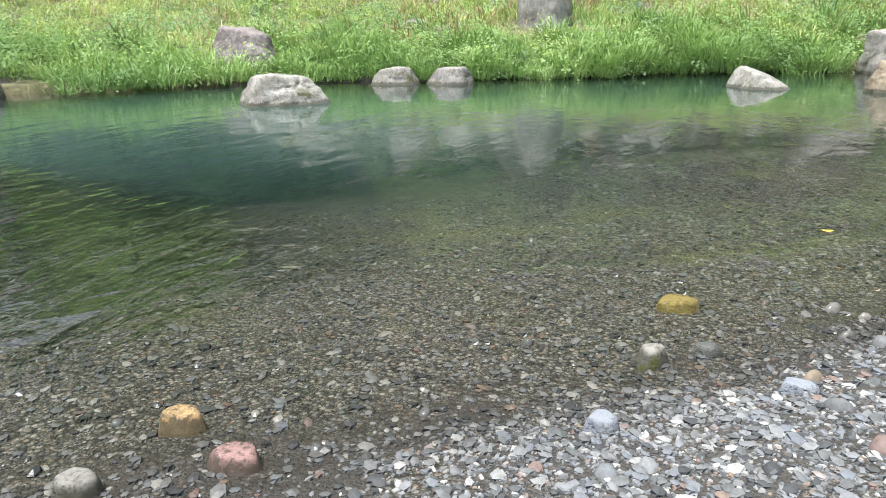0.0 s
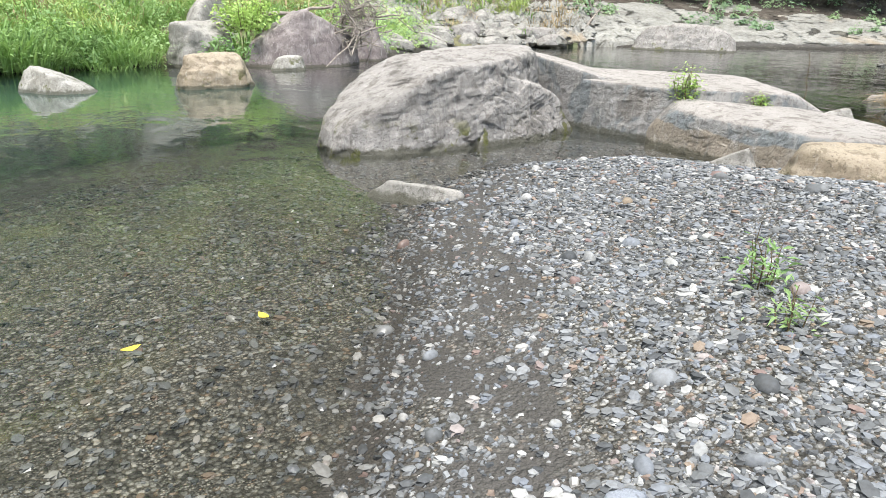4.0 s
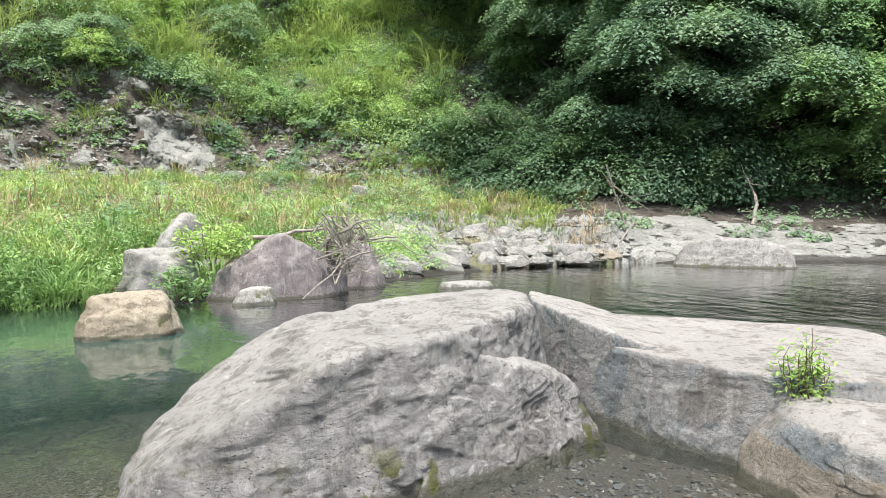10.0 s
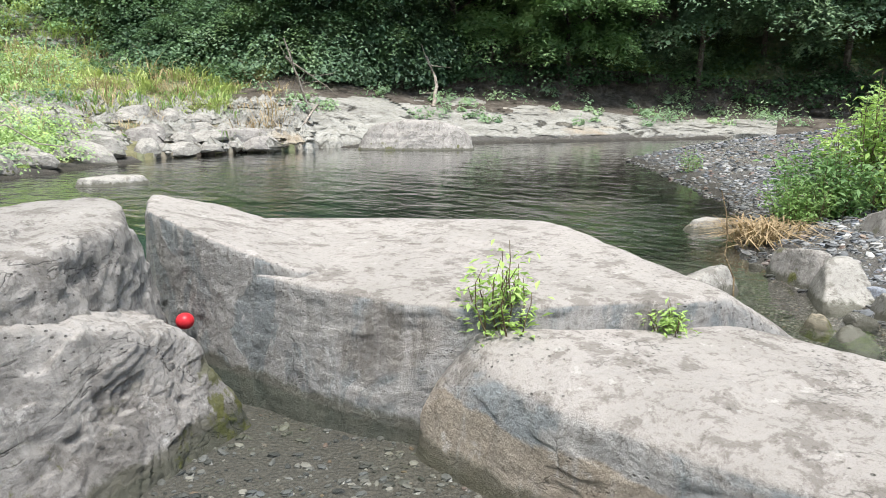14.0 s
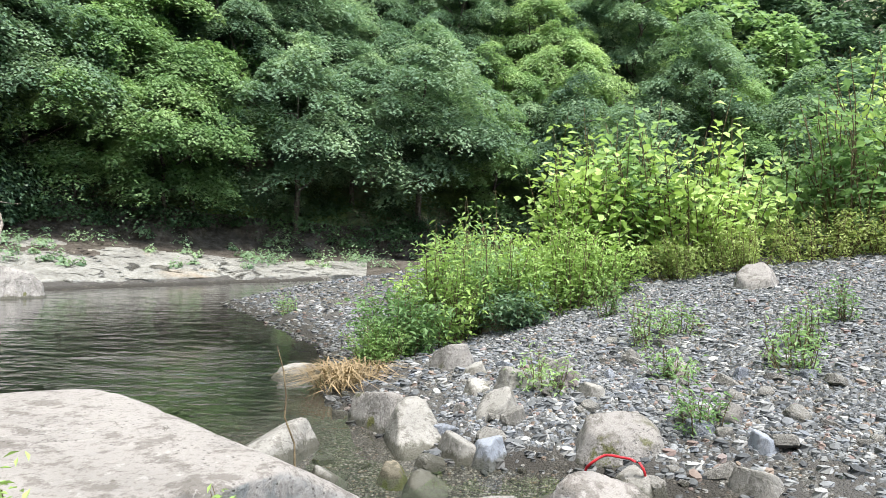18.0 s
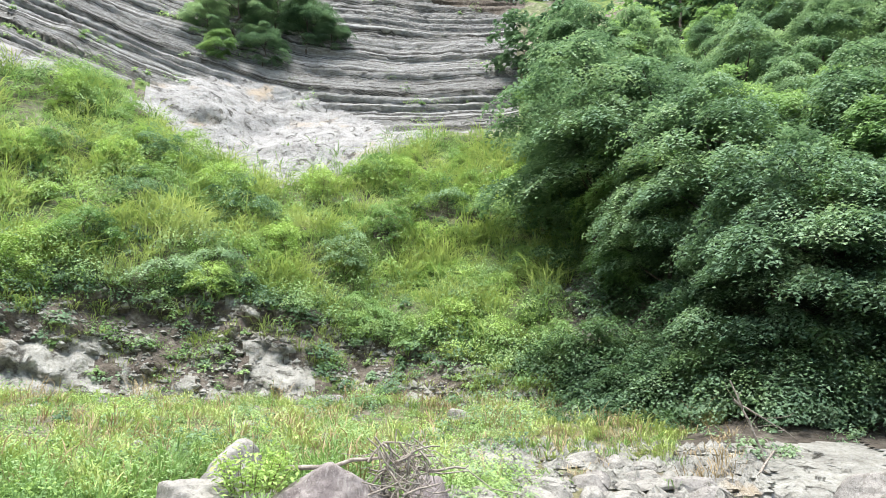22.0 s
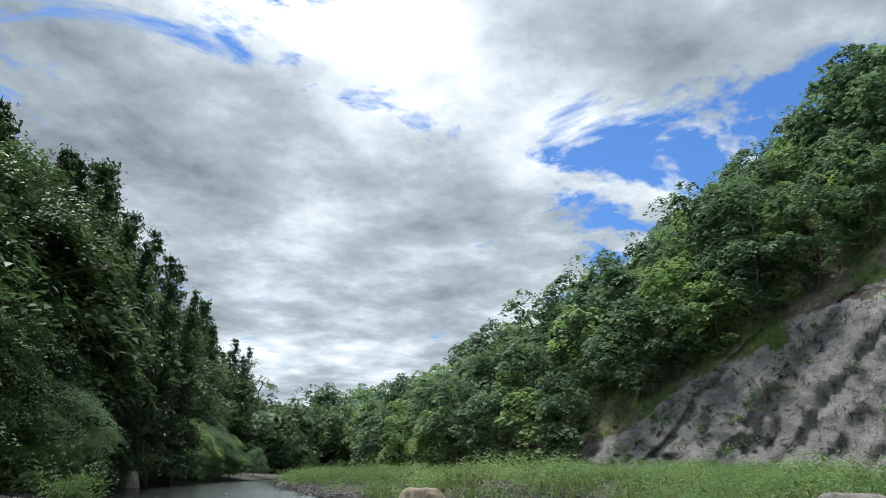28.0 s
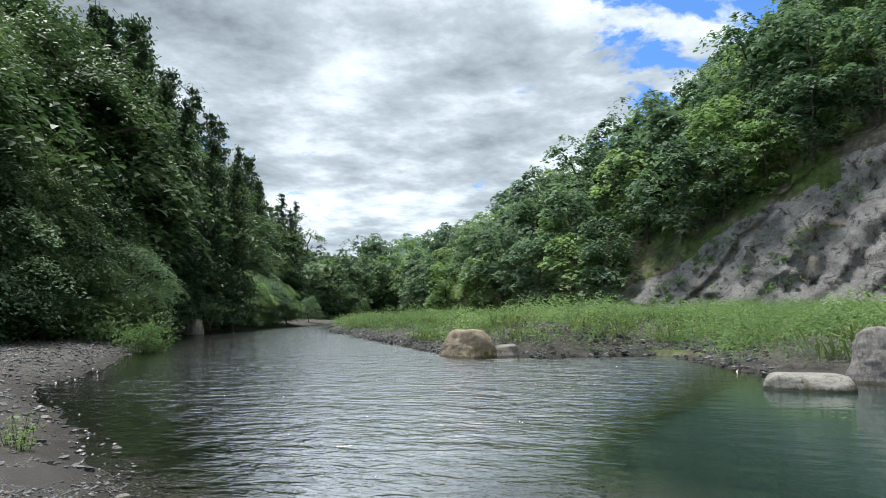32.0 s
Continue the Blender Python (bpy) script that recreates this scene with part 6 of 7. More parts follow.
def chip_field(name, x, y, size, label, seed):
    """Small angular stones in one mesh, ten triangles each."""
    r = np.random.RandomState(seed)
    n = len(x)
    base = np.array([(-1, -0.8, -0.3), (1, -0.8, -0.3), (1, 0.8, -0.3), (-1, 0.8, -0.3), (-0.6, -0.5, 0.55), (0.65, -0.45, 0.5), (0.55, 0.5, 0.6), (-0.6, 0.45, 0.5)])
    k = base[None] * (0.65 + 0.6 * r.rand(n, 8, 1)) * np.stack([0.8 + 0.4 * r.rand(n), 0.65 + 0.35 * r.rand(n), 0.7 + 0.4 * r.rand(n)], -1)[:, None] * np.asarray(size)[:, None, None]
    yaw = r.rand(n, 1) * 6.283
    c, q = np.cos(yaw), np.sin(yaw)
    k[:, :, 2] += k[:, :, 0] * ((r.rand(n, 1) - 0.5) * 0.7)
    v = np.stack([k[:, :, 0] * c - k[:, :, 1] * q + x[:, None], k[:, :, 0] * q + k[:, :, 1] * c + y[:, None], k[:, :, 2] + ground_height(x, y)[:, None]], -1)
    t = np.array([(0, 1, 5), (0, 5, 4), (1, 2, 6), (1, 6, 5), (2, 3, 7), (2, 7, 6), (3, 0, 4), (3, 4, 7), (4, 5, 6), (4, 6, 7)])
    return add(name, mesh_of(name, v.reshape(-1, 3), (t[None] + 8 * np.arange(n)[:, None, None]).reshape(-1, 3), M_PEBBLE, False), label, "gravel", "stuff")


def scatter(n, x0, x1, y0, y1, keep, seed):
    r = np.random.RandomState(seed)
    x, y = x0 + (x1 - x0) * r.rand(n), y0 + (y1 - y0) * r.rand(n)
    ok = keep(edge_distance(x, y, NEAR_BANK), value_noise(x, y, 1.1, seed + 2, 3), r.rand(n))
    rim = np.minimum(np.minimum(x - x0, x1 - x), np.minimum(y - y0, y1 - y)) + 0.8 * value_noise(x, y, 1.3, seed + 3, 3)
    ok &= np.random.RandomState(seed + 4).rand(n) < np.clip(rim / 0.6 + 0.1, 0, 1)
    return x[ok], y[ok], np.random.RandomState(seed + 1)


dry = lambda x, y, d: np.where(y > -1.9, np.clip(np.abs(d - 0.55) / 0.22 - 0.5, 0, 1) * np.clip(0.35 + d, 0, 1), np.clip((d + 0.15) / 0.3, 0, 1))
x, y, r = scatter(76000, -5.4, 4.3, -4.3, 3.4, lambda d, n, u: (d > -0.1) & (u < 0.62 + 0.5 * n + 0.3 * np.minimum(d, 1.2)), 201)
keep = r.rand(len(x)) < 0.45 + 0.55 * dry(x, y, edge_distance(x, y, NEAR_BANK) + 0.45 * value_noise(x, y, 0.7, 207, 3))
x, y = x[keep], y[keep]
pebble_field("gravel", x, y, 0.008 + 0.028 * r.rand(len(x)) ** 2.5, "pale grey and white river pebbles covering the bar", 202)
x, y, r = scatter(150000, -4.2, 3.9, -3.4, 3.3, lambda d, n, u: (d > 0.0) & (u < 0.8 + 0.4 * n), 213)
keep = r.rand(len(x)) < 0.10 + 0.90 * dry(x, y, edge_distance(x, y, NEAR_BANK) + 0.45 * value_noise(x, y, 0.7, 207, 3))
x, y = x[keep], y[keep]
chip_field("fine_gravel", x, y, 0.006 + 0.012 * r.rand(len(x)) ** 1.6, "fine grey grit and chips between the pebbles", 214)
x, y, r = scatter(52000, -9, 4.2, -5, 6, lambda d, n, u: (d < 0.05) & (d > -5.5) & (u < (0.75 + 0.5 * n) * np.clip(1.15 + d * 0.14, 0.3, 1)), 203)
pebble_field("riverbed_gravel", x, y, 0.011 + 0.024 * r.rand(len(x)) ** 2.2 + 0.01 * (r.rand(len(x)) < 0.03), "brown and olive pebbles on the shallow riverbed", 204)
x, y, r = scatter(16000, 6.2, 16, -4, 6, lambda d, n, u: (d > -0.12) & (u < 0.8 + 0.5 * n), 205)
pebble_field("gravel", x, y, 0.02 + 0.05 * r.rand(len(x)) ** 2.4, "grey pebbles and cobbles beside the side channel", 206)
x, y, r = scatter(60000, 6.8, 15, -3.5, 2.6, lambda d, n, u: (d > 0.25) & (u < 0.85 + 0.4 * n), 215)
chip_field("fine_gravel", x, y, 0.014 + 0.022 * r.rand(len(x)) ** 1.8, "pale grey chips and grit beside the side channel", 216)
x, y, r = scatter(9000, 10, 27, 2, 11, lambda d, n, u: (d > -0.2) & (u < 0.9), 207)
pebble_field("gravel", x, y, 0.03 + 0.05 * r.rand(len(x)) ** 2, "grey pebbles of the downstream gravel bar", 208)
x, y, r = scatter(26000, -60, -14, -32, 3, lambda d, n, u: u < 0.9, 211)
far = edge_distance(x, y, FAR_BANK)
ok = (far > -0.6) & (far < 3.5)
pebble_field("gravel", x[ok], y[ok], 0.05 + 0.08 * r.rand(ok.sum()) ** 2, "grey gravel round the upstream island", 212)
x, y, r = scatter(12000, -30, -4, -26, -4, lambda d, n, u: (d > -0.4) & (d < 6) & (u < 0.9), 209)
pebble_field("gravel", x, y, 0.025 + 0.06 * r.rand(len(x)) ** 2, "grey pebbles of the upstream beach", 210)

def slope_stones(name, n, az0, az1, s0, s1, size, label, keep, seed):
    """Broken stones lying on the slope, eight triangles each."""
    r = np.random.RandomState(seed)
    p, az, s = slope_points(n, az0, az1, s0, s1, keep, seed)
    base = np.array([(1, 0, 0), (0, 1, 0), (-1, 0, 0), (0, -1, 0), (0.25, 0.1, 0.75), (0, 0, -0.6)])
    k = base[None] * (0.6 + 0.8 * r.rand(len(p), 6, 1)) * (size * (0.35 + r.rand(len(p)) ** 2.5))[:, None, None]
    a = r.rand(len(p), 1) * 6.283
    v = np.stack([k[:, :, 0] * np.cos(a) - k[:, :, 1] * np.sin(a), k[:, :, 0] * np.sin(a) + k[:, :, 1] * np.cos(a), k[:, :, 2]], -1) + p[:, None]
    f = np.array([(0, 1, 4), (1, 2, 4), (2, 3, 4), (3, 0, 4), (1, 0, 5), (2, 1, 5), (3, 2, 5), (0, 3, 5)])
    return add(name, mesh_of(name, v.reshape(-1, 3), (f[None] + 6 * np.arange(len(p))[:, None, None]).reshape(-1, 3), M_OUTCROP, False), label, "stones", "stuff")


slope_stones("scree", 2600, -46, 24, 0.98, 1.9, 0.22, "broken grey stones in the earth bank", lambda a, s, r: (clump(a, s, 21) > -0.05) & (in_slabs(a, s) < 0.6), 221)
slope_stones("scree", 1500, -40, -29, 1.6, 2.7, 0.4, "grey scree filling the gully", lambda a, s, r: np.abs(a + 35) < 3.2, 222)
slope_stones("scree", 500, 26, 29, 0.85, 2.3, 0.3, "loose stones down the narrow gully", lambda a, s, r: s > 0, 223)
slope_stones("shore_scree", 1500, 14, 40, 0.0, 0.5, 0.3, "broken grey stones along the far shore", lambda a, s, r: clump(a, s, 24) > -0.2, 224)

# larger stones lying singly on the gravel, parts of the ground
stone_meshes = []
for i in range(10):
    planes, st, c = block(ring(0, 0, 1.0, 0.62 + 0.03 * i, 6, 0, 300 + i), 0.75, 0.35, 0.3)
    v, f = lobe(planes, st, 300 + i, 2, 7, 0.05, 1.0, 4)
    stone_meshes.append(mesh_of("pebble", v, f, M_STONE))
r = np.random.RandomState(77)
for i in range(290):
    while True:
        px, py = -5.5 + 9 * r.rand(), -4.5 + 7.5 * r.rand()
        d = float(edge_distance(np.array([px]), np.array([py]), NEAR_BANK)[0])
        if d > -1.0 and r.rand() < (0.25 + 0.5 * min(max(d, 0), 1.2)):
            break
    s = 0.03 + 0.045 * r.rand() ** 1.8
    ob = new("pebble", stone_meshes[i % 10])
    ob.parent = ground
    ob.matrix_world = pose(px, py, float(ground_height(np.array([px]), np.array([py]))[0]) + 0.12 * s, 12 * r.randn(), 12 * r.randn(), 360 * r.rand()) @ Matrix.Diagonal((s, s, s * (0.7 + 0.5 * r.rand()), 1))

ROCK_ORANGE = make_rock("orange_stone", (0.55, 0.38, 0.20), (0.46, 0.29, 0.13), (0.34, 0.20, 0.09), 0, 6)
ROCK_PINK = make_rock("pink_stone", (0.42, 0.27, 0.25), (0.33, 0.19, 0.18), (0.24, 0.13, 0.125), 0, 6)
ROCK_OLIVE = make_rock("algae_covered_stone", (0.26, 0.21, 0.07), (0.19, 0.14, 0.045), (0.11, 0.085, 0.03), 0, 3, False)
for x, y, rx, ry, h, turn, mat, words in ((-4.35, -2.74, 0.15, 0.10, 0.12, 10, ROCK_ORANGE, "orange-tan stone lying in the shallows"), (-3.98, -2.9, 0.14, 0.12, 0.10, 0, ROCK_PINK, "dull pink stone at the waterline"),
                                          (-2.72, -1.62, 0.12, 0.10, 0.13, 40, ROCK_WHITE, "pale cream stone at the waterline"), (-2.5, -1.45, 0.08, 0.06, 0.08, 0, ROCK_BLUE, "dark blue-grey stone in the shallows"),
                                          (-2.66, -0.86, 0.21, 0.13, 0.09, 20, ROCK_OLIVE, "algae-brown stone lying under shallow water"), (-2.83, -2.37, 0.09, 0.08, 0.09, 0, ROCK_BLUE, "blue-grey stone on the gravel"),
                                          (-2.17, -1.9, 0.10, 0.07, 0.06, -10, ROCK_BLUE, "flat grey stone on the gravel"), (-4.4, -3.2, 0.13, 0.10, 0.11, 0, ROCK_GREY, "grey banded stone on the gravel"),
                                          (-1.56, -0.88, 0.08, 0.045, 0.06, 0, ROCK_PINK, "pinkish flat stone at the waterline"), (-0.75, -1.27, 0.1, 0.06, 0.07, 20, ROCK_BLUE, "blue-grey stone on the gravel")):
    z = float(ground_height(np.array([x]), np.array([y]))[0])
    boulder("river_stone", ring(x, y, rx * 0.8, ry * 0.8, 6, turn, int(100 * rx) + 400), h * 0.65, mat, words, int(90 * rx) + 7, 0.3, 4, 7, 0.04, category="stone", base=0.05, lift=z)


# ---------------------------------------------------------------- riverside plants
def herb(name, label, x, y, height, spread, stems, leaf, mat, seed, category="plant", group="", dens=34, aspect=0.4, z=None):
    """A leafy plant: each stem a thin curved tube, leaves in whorls along it."""
    r = np.random.RandomState(seed)
    sticks, pts = [], []
    for i in range(stems):
        yaw, out = r.rand() * 6.283, spread * r.rand() ** 0.7
        h = height * (0.45 + 0.55 * r.rand() + 0.3 * (r.rand() < 0.12)) * (1 - 0.25 * out / spread)
        foot = np.array([math.cos(yaw) * out * 0.55, math.sin(yaw) * out * 0.55, -0.05])
        head = np.array([math.cos(yaw) * out, math.sin(yaw) * out, h])
        line = wiggle(foot, head, r, 0.05, 5)
        sticks.append(tube(line, np.linspace(0.008, 0.003, 5) * (0.5 + height * 0.5), 4))
        t = 0.04 + 0.96 * r.rand(dens) ** 0.85
        q = np.stack([np.interp(t, np.linspace(0, 1, 5), line[:, j]) for j in range(3)], -1)
        pts.append(q + r.randn(dens, 3) * leaf * np.array([0.95, 0.95, 0.45]))
    root = tagged(new(name), label, category, group)
    if z is None:
        z = float(ground_height(np.array([x]), np.array([y]))[0])
    root.matrix_world = pose(x, y, z)
    for stick in (sticks if name == "weed" else [join(sticks)]):
        part("stem", mesh_of("stem", *stick, M_TWIG), root)
    part("foliage", mesh_of("foliage", *leaf_quads(np.concatenate(pts), leaf, r, 0.5, 0.25, aspect), mat, False), root)
    return root


G_BUSH = "bushes on the gravel bank"
for i, (x, y, h, sp, n, lf, mat) in enumerate((
        (10.7, 4.0, 1.55, 0.7, 46, 0.085, LEAF_MID), (11.3, 3.6, 1.75, 0.75, 48, 0.09, LEAF_LIME), (11.9, 3.1, 1.5, 0.8, 46, 0.085, LEAF_MID), (12.2, 2.4, 1.35, 0.85, 46, 0.085, LEAF_LIME),
        (12.6, 1.8, 1.45, 0.8, 46, 0.085, LEAF_LIME), (13.2, 2.9, 1.6, 0.9, 44, 0.09, LEAF_LIME), (13.4, 1.5, 1.4, 0.8, 40, 0.09, LEAF_LIME), (14.0, 3.4, 1.5, 0.9, 40, 0.09, LEAF_LIME),
        (14.3, 2.2, 1.7, 0.9, 40, 0.095, LEAF_LIME), (10.2, 4.15, 0.6, 0.45, 40, 0.05, GRASS_GREEN), (11.6, 2.6, 0.9, 0.6, 36, 0.08, LEAF_DEEP), (15.4, 4.0, 1.5, 0.9, 36, 0.095, LEAF_MID))):
    herb("bush", "leafy green bush on the gravel bank" if mat is not LEAF_LIME else "light green leafy bush on the gravel bank", x + 0.45, y - 0.4, h * (0.62 + 0.5 * ((i * 7) % 5) / 4), sp, n, lf * 1.1, mat, 500 + i, "bush", G_BUSH, 50)
for i, (x, y, h, sp, n) in enumerate(((15.8, 1.2, 2.7, 1.3, 34), (16.6, 0.2, 3.2, 1.5, 38), (16.2, -1.0, 2.9, 1.4, 36), (18.2, -2.6, 2.4, 1.5, 34), (19.5, 0.8, 3.0, 1.6, 34), (16.9, -4.0, 3.6, 1.5, 44), (17.6, -5.2, 4.0, 1.7, 44))):
    herb("large_leaved_shrub", "tall shrub with broad bright green leaves", x, y, h, sp, n + 14, 0.19, LEAF_MID if i % 2 else LEAF_LIME, 530 + i, "shrub", "large-leaved shrubs on the bank", 30, 0.75)
for i, (x, y, h, sp) in enumerate(((15.2, -1.6, 1.0, 0.9), (15.6, -2.8, 1.1, 1.0), (15.8, -4.0, 1.0, 1.0), (14.9, -0.4, 0.8, 0.8), (16.4, -5.4, 1.2, 1.1), (15.2, -5.0, 0.8, 0.9))):
    herb("bush", "feathery yellow-green bush at the gravel's upper edge", x, y, h, sp, 46, 0.07, GRASS_LIME, 545 + i, "bush", G_BUSH, 50)
for i, (x, y, h) in enumerate(((7.85, 0.55, 0.36), (10.0, 0.7, 0.6), (8.98, -0.44, 0.6), (12.0, 0.95, 0.5), (8.6, 1.7, 0.4), (9.6, -0.7, 0.55), (10.4, 0.3, 0.45), (10.6, -1.4, 0.5), (16.2, 7.1, 0.5), (9.0, 0.6, 0.3))):
    herb("weed", "small green weed growing in the gravel", x, y, h, 0.28, 14, 0.06, LEAF_MID, 560 + i, "plant", "weeds in the gravel", 22)
herb("weed", "small green weed growing in the gravel", 0.6, -0.6, 0.24, 0.1, 7, 0.05, LEAF_MID, 580, "plant", "weeds in the gravel", 14, 0.3)
herb("weed", "small green weed growing in the gravel", 0.38, -0.9, 0.2, 0.08, 6, 0.045, LEAF_MID, 581, "plant", "weeds in the gravel", 12, 0.3)
herb("weed", "leafy weed growing at the slab joint", 4.42, 3.45, 0.34, 0.19, 20, 0.05, LEAF_LIME, 582, "plant", "weeds on the slabs", 24, 0.38, 0.5)
herb("weed", "low leafy weed on the slab", 4.98, 2.88, 0.13, 0.12, 14, 0.035, LEAF_LIME, 583, "plant", "weeds on the slabs", 22, 0.4, 0.46)
herb("weed", "tuft of weeds on the upstream shore", -5.4, -5.65, 0.4, 0.35, 16, 0.05, LEAF_MID, 584, "plant", "weeds in the gravel", 20, 0.3)
herb("weed", "green bush on the upstream beach", -23.3, -20.6, 1.5, 1.2, 40, 0.16, LEAF_MID, 585, "plant", "weeds in the gravel", 30, 0.4)


def straw(name, label, x, y, z, n, size, seed):
    r = np.random.RandomState(seed)
    p = np.stack([x + r.randn(n) * size, y + r.randn(n) * size * 0.6, np.full(n, z)], -1)
    return add(name, mesh_of(name, *tufts(p, np.full(n, 0.3), 10, 0.08, r, 0.008, 1.5), GRASS_DRY, False), label, "grass", "stuff")


herb("weed", "leafy light green plant growing over the boulders", 2.5, 15.7, 0.9, 0.8, 30, 0.13, LEAF_LIME, 586, "plant", "weeds on the boulders", 30, 0.45, 0.85)
herb("weed", "leafy green plant hanging beside the boulders", 1.9, 15.0, 0.7, 0.5, 20, 0.12, LEAF_MID, 587, "plant", "weeds on the boulders", 26, 0.45, 0.1)


straw("dry_grass", "dry brown straw heap at the water's edge", 9.8, 3.85, 0.02, 60, 0.22, 1)
straw("dry_grass", "fallen dry reeds along the far waterline", -18.5, 8.9, 0.1, 120, 1.6, 2)

# driftwood heap on the far boulder
heap = tagged(new("driftwood_heap"), "tangle of bleached driftwood sticks lodged on a boulder", "driftwood")
heap.matrix_world = pose(5.0, 15.2, 0.2)
r = np.random.RandomState(9)
for i in range(150):
    a = np.array([0.05 + r.randn() * 0.30, r.randn() * 0.22 - 0.3, 0.15 + 1.15 * r.rand() ** 0.7])
    u = r.randn(3) * np.array([1.0, 0.4, 0.7])
    u /= np.linalg.norm(u)
    l = 0.3 + 0.75 * r.rand()
    w = 0.008 + 0.024 * r.rand() ** 2
    part("stick", mesh_of("stick", *tube(wiggle(a - u * l / 2, a + u * l / 2, r, 0.10, 5), np.linspace(w, w * 0.5, 5), 5), M_DRIFT), heap)
for a, e, w in (((-1.9, 1.2, 1.0), (0.0, 0.9, 1.2), 0.06), ((0.6, 0.4, 0.95), (3.2, 0.6, 0.25), 0.018), ((0.1, 0.2, 0.9), (-1.0, -1.0, -0.15), 0.03), ((0.3, 0.3, 1.0), (0.45, 0.3, 1.75), 0.015), ((0.4, -0.1, 0.8), (-0.3, -0.9, 0.1), 0.035)):
    part("stick", mesh_of("stick", *tube(wiggle(a, e, r, 0.05, 6), np.linspace(w, w * 0.5, 6), 6), M_DRIFT), heap)

for i, (a, e, w) in enumerate((((15.0, 20.3, 0.1), (18.6, 21.6, 1.4), 0.07), ((18.5, 21.9, 0.9), (17.4, 21.8, 3.6), 0.06), ((17.6, 22.0, 3.0), (20.2, 22.5, 1.8), 0.035), ((24.6, 21.4, 1.2), (25.6, 22.6, 3.4), 0.10), ((9.7, 20.6, 0.8), (10.4, 20.2, 0.2), 0.03))):
    r = np.random.RandomState(600 + i)
    line = wiggle(a, e, r, 0.06, 8)
    twigs = [tube(line, np.linspace(w, w * 0.4, 8), 6)]
    for k in range(5):
        q = line[2 + k]
        twigs.append(tube(wiggle(q, q + r.randn(3) * 0.5, r, 0.1, 4), np.linspace(w * 0.35, w * 0.1, 4), 5))
    add("fallen_branch", mesh_of("fallen_branch", *join(twigs), M_DRIFT), "bare grey fallen branch on the far bank", "branch", group="fallen branches")

# stones along the far waterline
far_meshes = []
for i in range(6):
    planes, st, c = block(ring(0, 0, 1.0, 0.7, 7, 0, 700 + i), 0.9, 0.3, 0.3)
    v, f = lobe(planes, st, 700 + i, 3, 22, 0.035, 1.0, 7)
    far_meshes.append([mesh_of("stone", v, f, k, False) for k in (ROCK_GREY, ROCK_GREY, ROCK_TAN)])
r = np.random.RandomState(21)
for i in range(95):
    az = 18 + 20 * r.rand() ** 1.1
    s = (0.01 + 0.28 * r.rand() ** 1.5) * (1 if az < 32 else 0.5)
    p = hill(az, s)
    k = 0.14 + 0.6 * r.rand() ** 2.4
    ob = add("stone", far_meshes[i % 6][r.randint(3)], "angular grey stone in the heap on the far shore", "stone", "", "stones of the far shore",
             pose(p[0], p[1], p[2] + 0.1 * k, 10 * r.randn(), 10 * r.randn(), 360 * r.rand()))
    ob.scale = (k * 1.25, k, k * (0.45 + 0.4 * r.rand()))
for i in range(60):
    az, s = -40 + 62 * r.rand(), 0.2 + 0.8 * r.rand()
    p = hill(az, s)
    k = 0.25 + 0.6 * r.rand() ** 2.5
    ob = add("stone", far_meshes[i % 6][r.randint(3)], "grey stone half hidden in bank grass", "stone", "", "stones of the bank grass",
             pose(p[0], p[1], p[2] + 0.05, 10 * r.randn(), 10 * r.randn(), 360 * r.rand()))
    ob.scale = (k, k, k * 0.8)

# green growth of the upstream island and banks
def flat_points(n, x0, x1, y0, y1, keep, seed):
    r = np.random.RandomState(seed)
    x, y = x0 + (x1 - x0) * r.rand(n), y0 + (y1 - y0) * r.rand(n)
    ok = keep(edge_distance(x, y, FAR_BANK), edge_distance(x, y, NEAR_BANK), x, y)
    x, y = x[ok], y[ok]
    return np.stack([x, y, ground_height(x, y)], -1), r


p, r = flat_points(11000, -75, -17, -40, 12, lambda f, n, x, y: (f > 1.0 + 2.2 * value_noise(x, y, 3.0, 91, 3) + 1.0 * (x < -20)) & (value_noise(x, y, 1.7, 92, 3) > -0.22), 801)
GRASS_ISLAND = make_leaf("island_grass_blades", (0.08, 0.125, 0.045), (0.15, 0.21, 0.08), (0.26, 0.32, 0.15), 0.7, 0.25)
stuff("island_grass", tufts(p, (0.2 + 0.5 * r.rand(len(p))) * (0.6 + 1.2 * np.clip(0.5 + value_noise(p[:, 0], p[:, 1], 2.5, 93, 3), 0, 1)), 9, 0.2, r, 0.03, 0.7), GRASS_ISLAND, "green grass over the upstream island", "grass")
p, r = flat_points(9000, -75, -15, -40, 12, lambda f, n, x, y: (f > 0.4) & (value_noise(x, y, 2.2, 94, 3) > np.where(y > -1, -0.3, 0.06)), 803)
c = np.repeat(p, 30, 0) + r.randn(len(p) * 30, 3) * np.array([0.30, 0.30, 0.28]) + np.array([0, 0, 0.5])
stuff("waterside_herbs", leaf_quads(c, 0.14, r, 0.5, 0.2, 0.4), LEAF_MID, "leafy green herbs crowding the upstream bank", "plants")
p, r = flat_points(700, -60, -15, -36, 10, lambda f, n, x, y: (f > 1.5) & (value_noise(x, y, 3.5, 95, 3) > 0.05), 807)
q = r.randn(len(p) * 160, 3)
q /= np.linalg.norm(q, axis=1)[:, None]
q[:, 2] = np.abs(q[:, 2])
c = np.repeat(p, 160, 0) + q * np.repeat((0.35 + 0.8 * r.rand(len(p)) ** 2) * np.clip(np.hypot(p[:, 0] + 4, p[:, 1] + 3) / 22, 0.8, 1.6), 160)[:, None] * (0.8 + 0.3 * r.rand(len(q), 1)) * np.array([1, 1, 1.1])
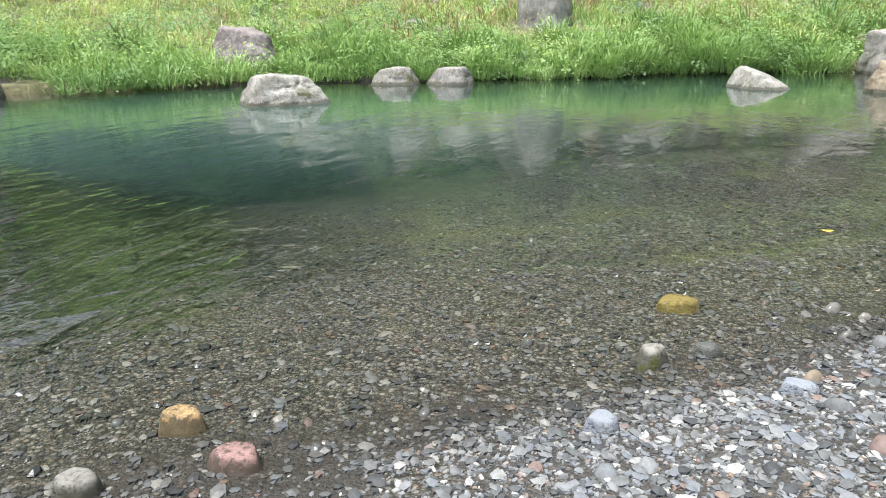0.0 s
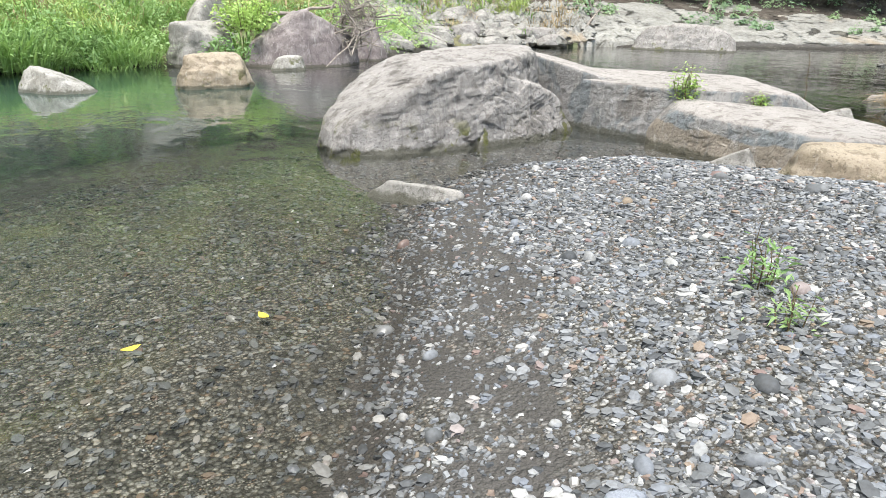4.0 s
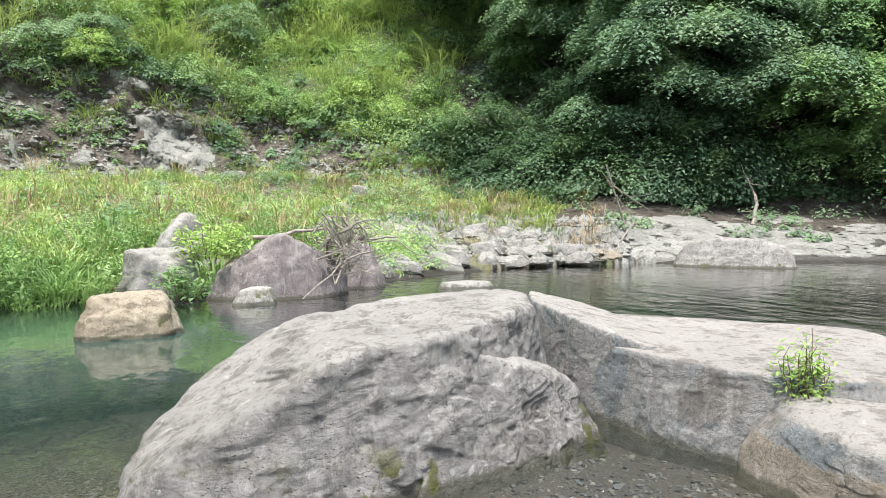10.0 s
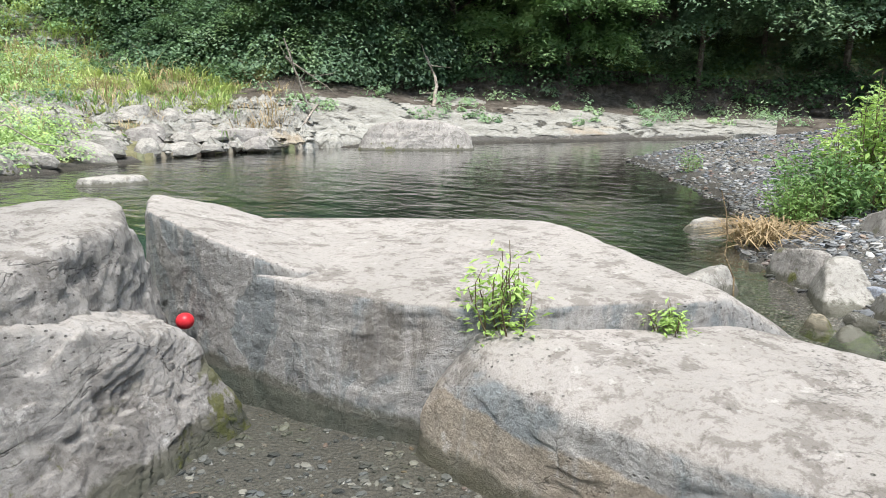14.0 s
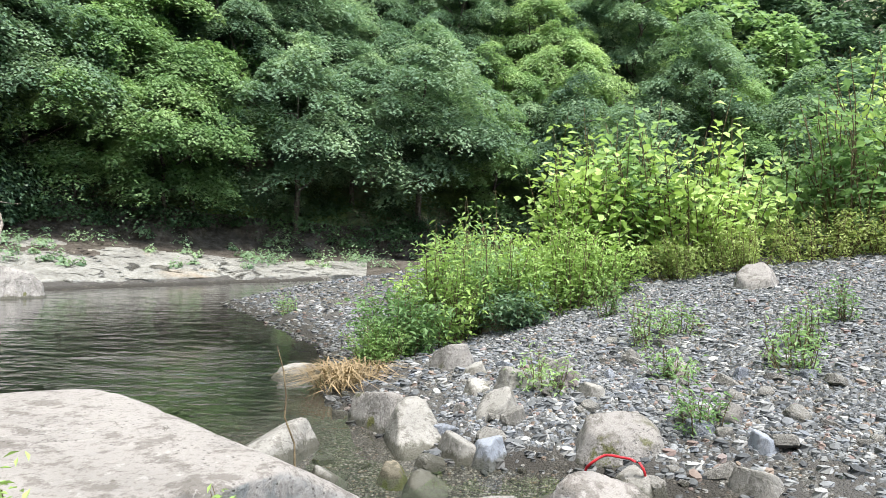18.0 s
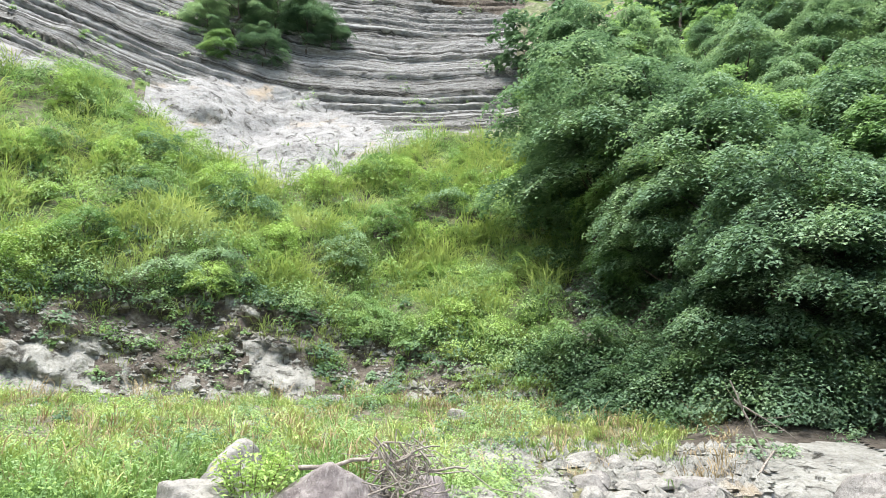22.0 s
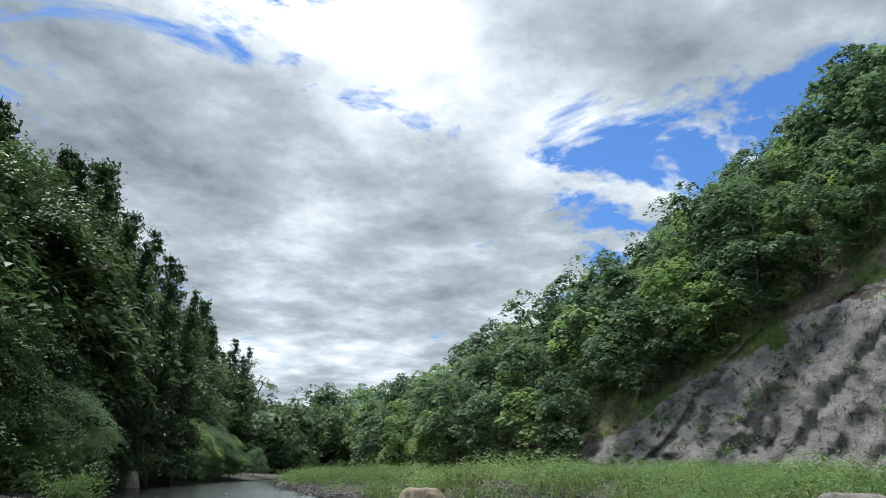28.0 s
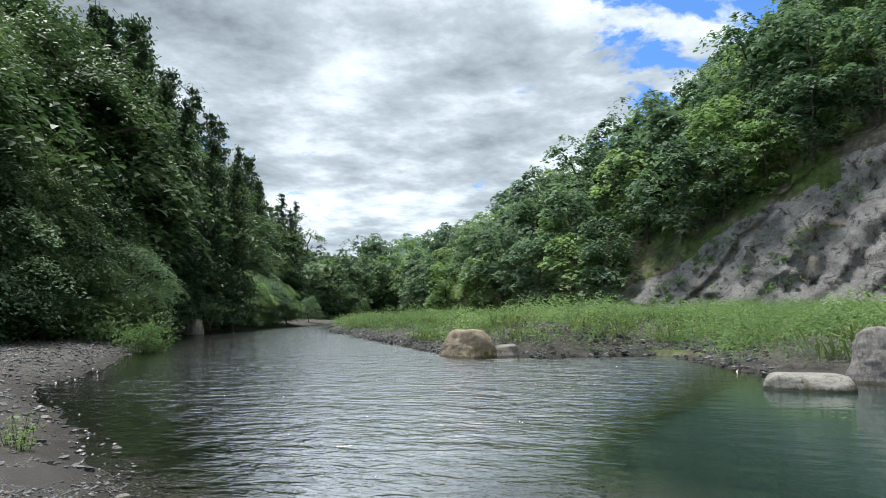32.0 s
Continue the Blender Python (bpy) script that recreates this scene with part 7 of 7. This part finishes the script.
stuff("island_shrubs", leaf_quads(c, 0.17, r, 0.5, 0.2, 0.5, q, True), LEAF_MID, "uneven green bushes over the upstream island", "shrubs")
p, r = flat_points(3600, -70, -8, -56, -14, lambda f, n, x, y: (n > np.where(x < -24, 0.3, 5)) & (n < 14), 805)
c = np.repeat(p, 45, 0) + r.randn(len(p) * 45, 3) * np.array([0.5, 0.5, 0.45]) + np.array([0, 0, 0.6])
# undergrowth coloured darker, the bank's shade included in the leaf colour
stuff("shaded_herbs", leaf_quads(c, 0.3, r, 0.5, 0.2, 0.45), LEAF_SHADE_TINT, "undergrowth along the shaded bank, its leaves painted shade-dark", "plants")

# small things
M_RED = make_plain("faded_red_plastic", [(0.3, (0.42, 0.02, 0.03)), (0.7, (0.62, 0.04, 0.05))], 8.0, 0.35, 20.0, 0.002)
v, f = SPHERES[3]
add("red_ball", mesh_of("red_ball", v * np.array([0.054, 0.054, 0.05]), f, M_RED), "small red ball wedged between the boulders", "ball", at=pose(3.96, 5.42, 0.25))
r = np.random.RandomState(3)
cord = [(7.05 + 0.02 * math.sin(i * 1.3), 1.215 + 0.19 * math.cos(i / 15 * math.pi), 0.05 + 0.17 * math.sin(i / 15 * math.pi) ** 0.8 + 0.02 * (i > 11)) for i in range(16)]
add("red_rope", mesh_of("red_rope", *tube(cord, [0.009] * 16, 8), M_RED), "looped red rope lying among the stones", "rope")
line = wiggle((5.5, 2.75, 0.35), (5.75, 2.95, 1.05), r, 0.06, 7)
add("dry_stalk", mesh_of("dry_stalk", *tube(line, np.linspace(0.006, 0.003, 7), 5), M_TWIG), "thin bare dry stalk standing by the slab", "stalk")

M_YELLOW = make_plain("yellow_leaf_skin", [(0.3, (0.55, 0.40, 0.04)), (0.7, (0.72, 0.56, 0.10))], 30.0, 0.5, 60.0, 0.001)
r = np.random.RandomState(17)
for x, y in ((-1.13, 0.86), (-1.75, 0.78)):
    rim = [(0.034 * math.cos(a) * (1.35 if k % 4 == 0 else 1.0), 0.024 * math.sin(a), 0.006 + 0.004 * math.cos(2 * a)) for k, a in enumerate(np.arange(8) * math.pi / 4)]
    top = np.array(rim + [(0, 0, 0.003)])
    v = np.concatenate([top, top - np.array([0, 0, 0.0012])])
    f = [(k, (k + 1) % 8, 8) for k in range(8)] + [((k + 1) % 8 + 9, k + 9, 17) for k in range(8)]
    add("fallen_leaf", mesh_of("fallen_leaf", v, np.array(f), M_YELLOW), "small yellow leaf floating on shallow water", "leaf", at=pose(x, y, 0.003, 0, 0, 360 * r.rand()))

# far ridge beyond the valley's end, its blue distance haze painted into the colour
M_FAR = make_plain("haze_painted_forest", [(0.3, (0.10, 0.16, 0.20)), (0.7, (0.15, 0.22, 0.27))], 0.01, 0.95, 0.05, 1.0)
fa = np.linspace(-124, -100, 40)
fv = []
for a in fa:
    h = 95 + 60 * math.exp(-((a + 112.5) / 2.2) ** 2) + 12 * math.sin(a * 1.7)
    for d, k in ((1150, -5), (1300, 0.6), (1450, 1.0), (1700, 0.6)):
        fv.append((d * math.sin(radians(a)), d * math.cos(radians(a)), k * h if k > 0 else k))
add("backdrop", mesh_of("backdrop", np.array(fv), grid_faces(40, 4), M_FAR), "wooded ridge far up the valley, haze painted into its blue", "mountain", "structure")
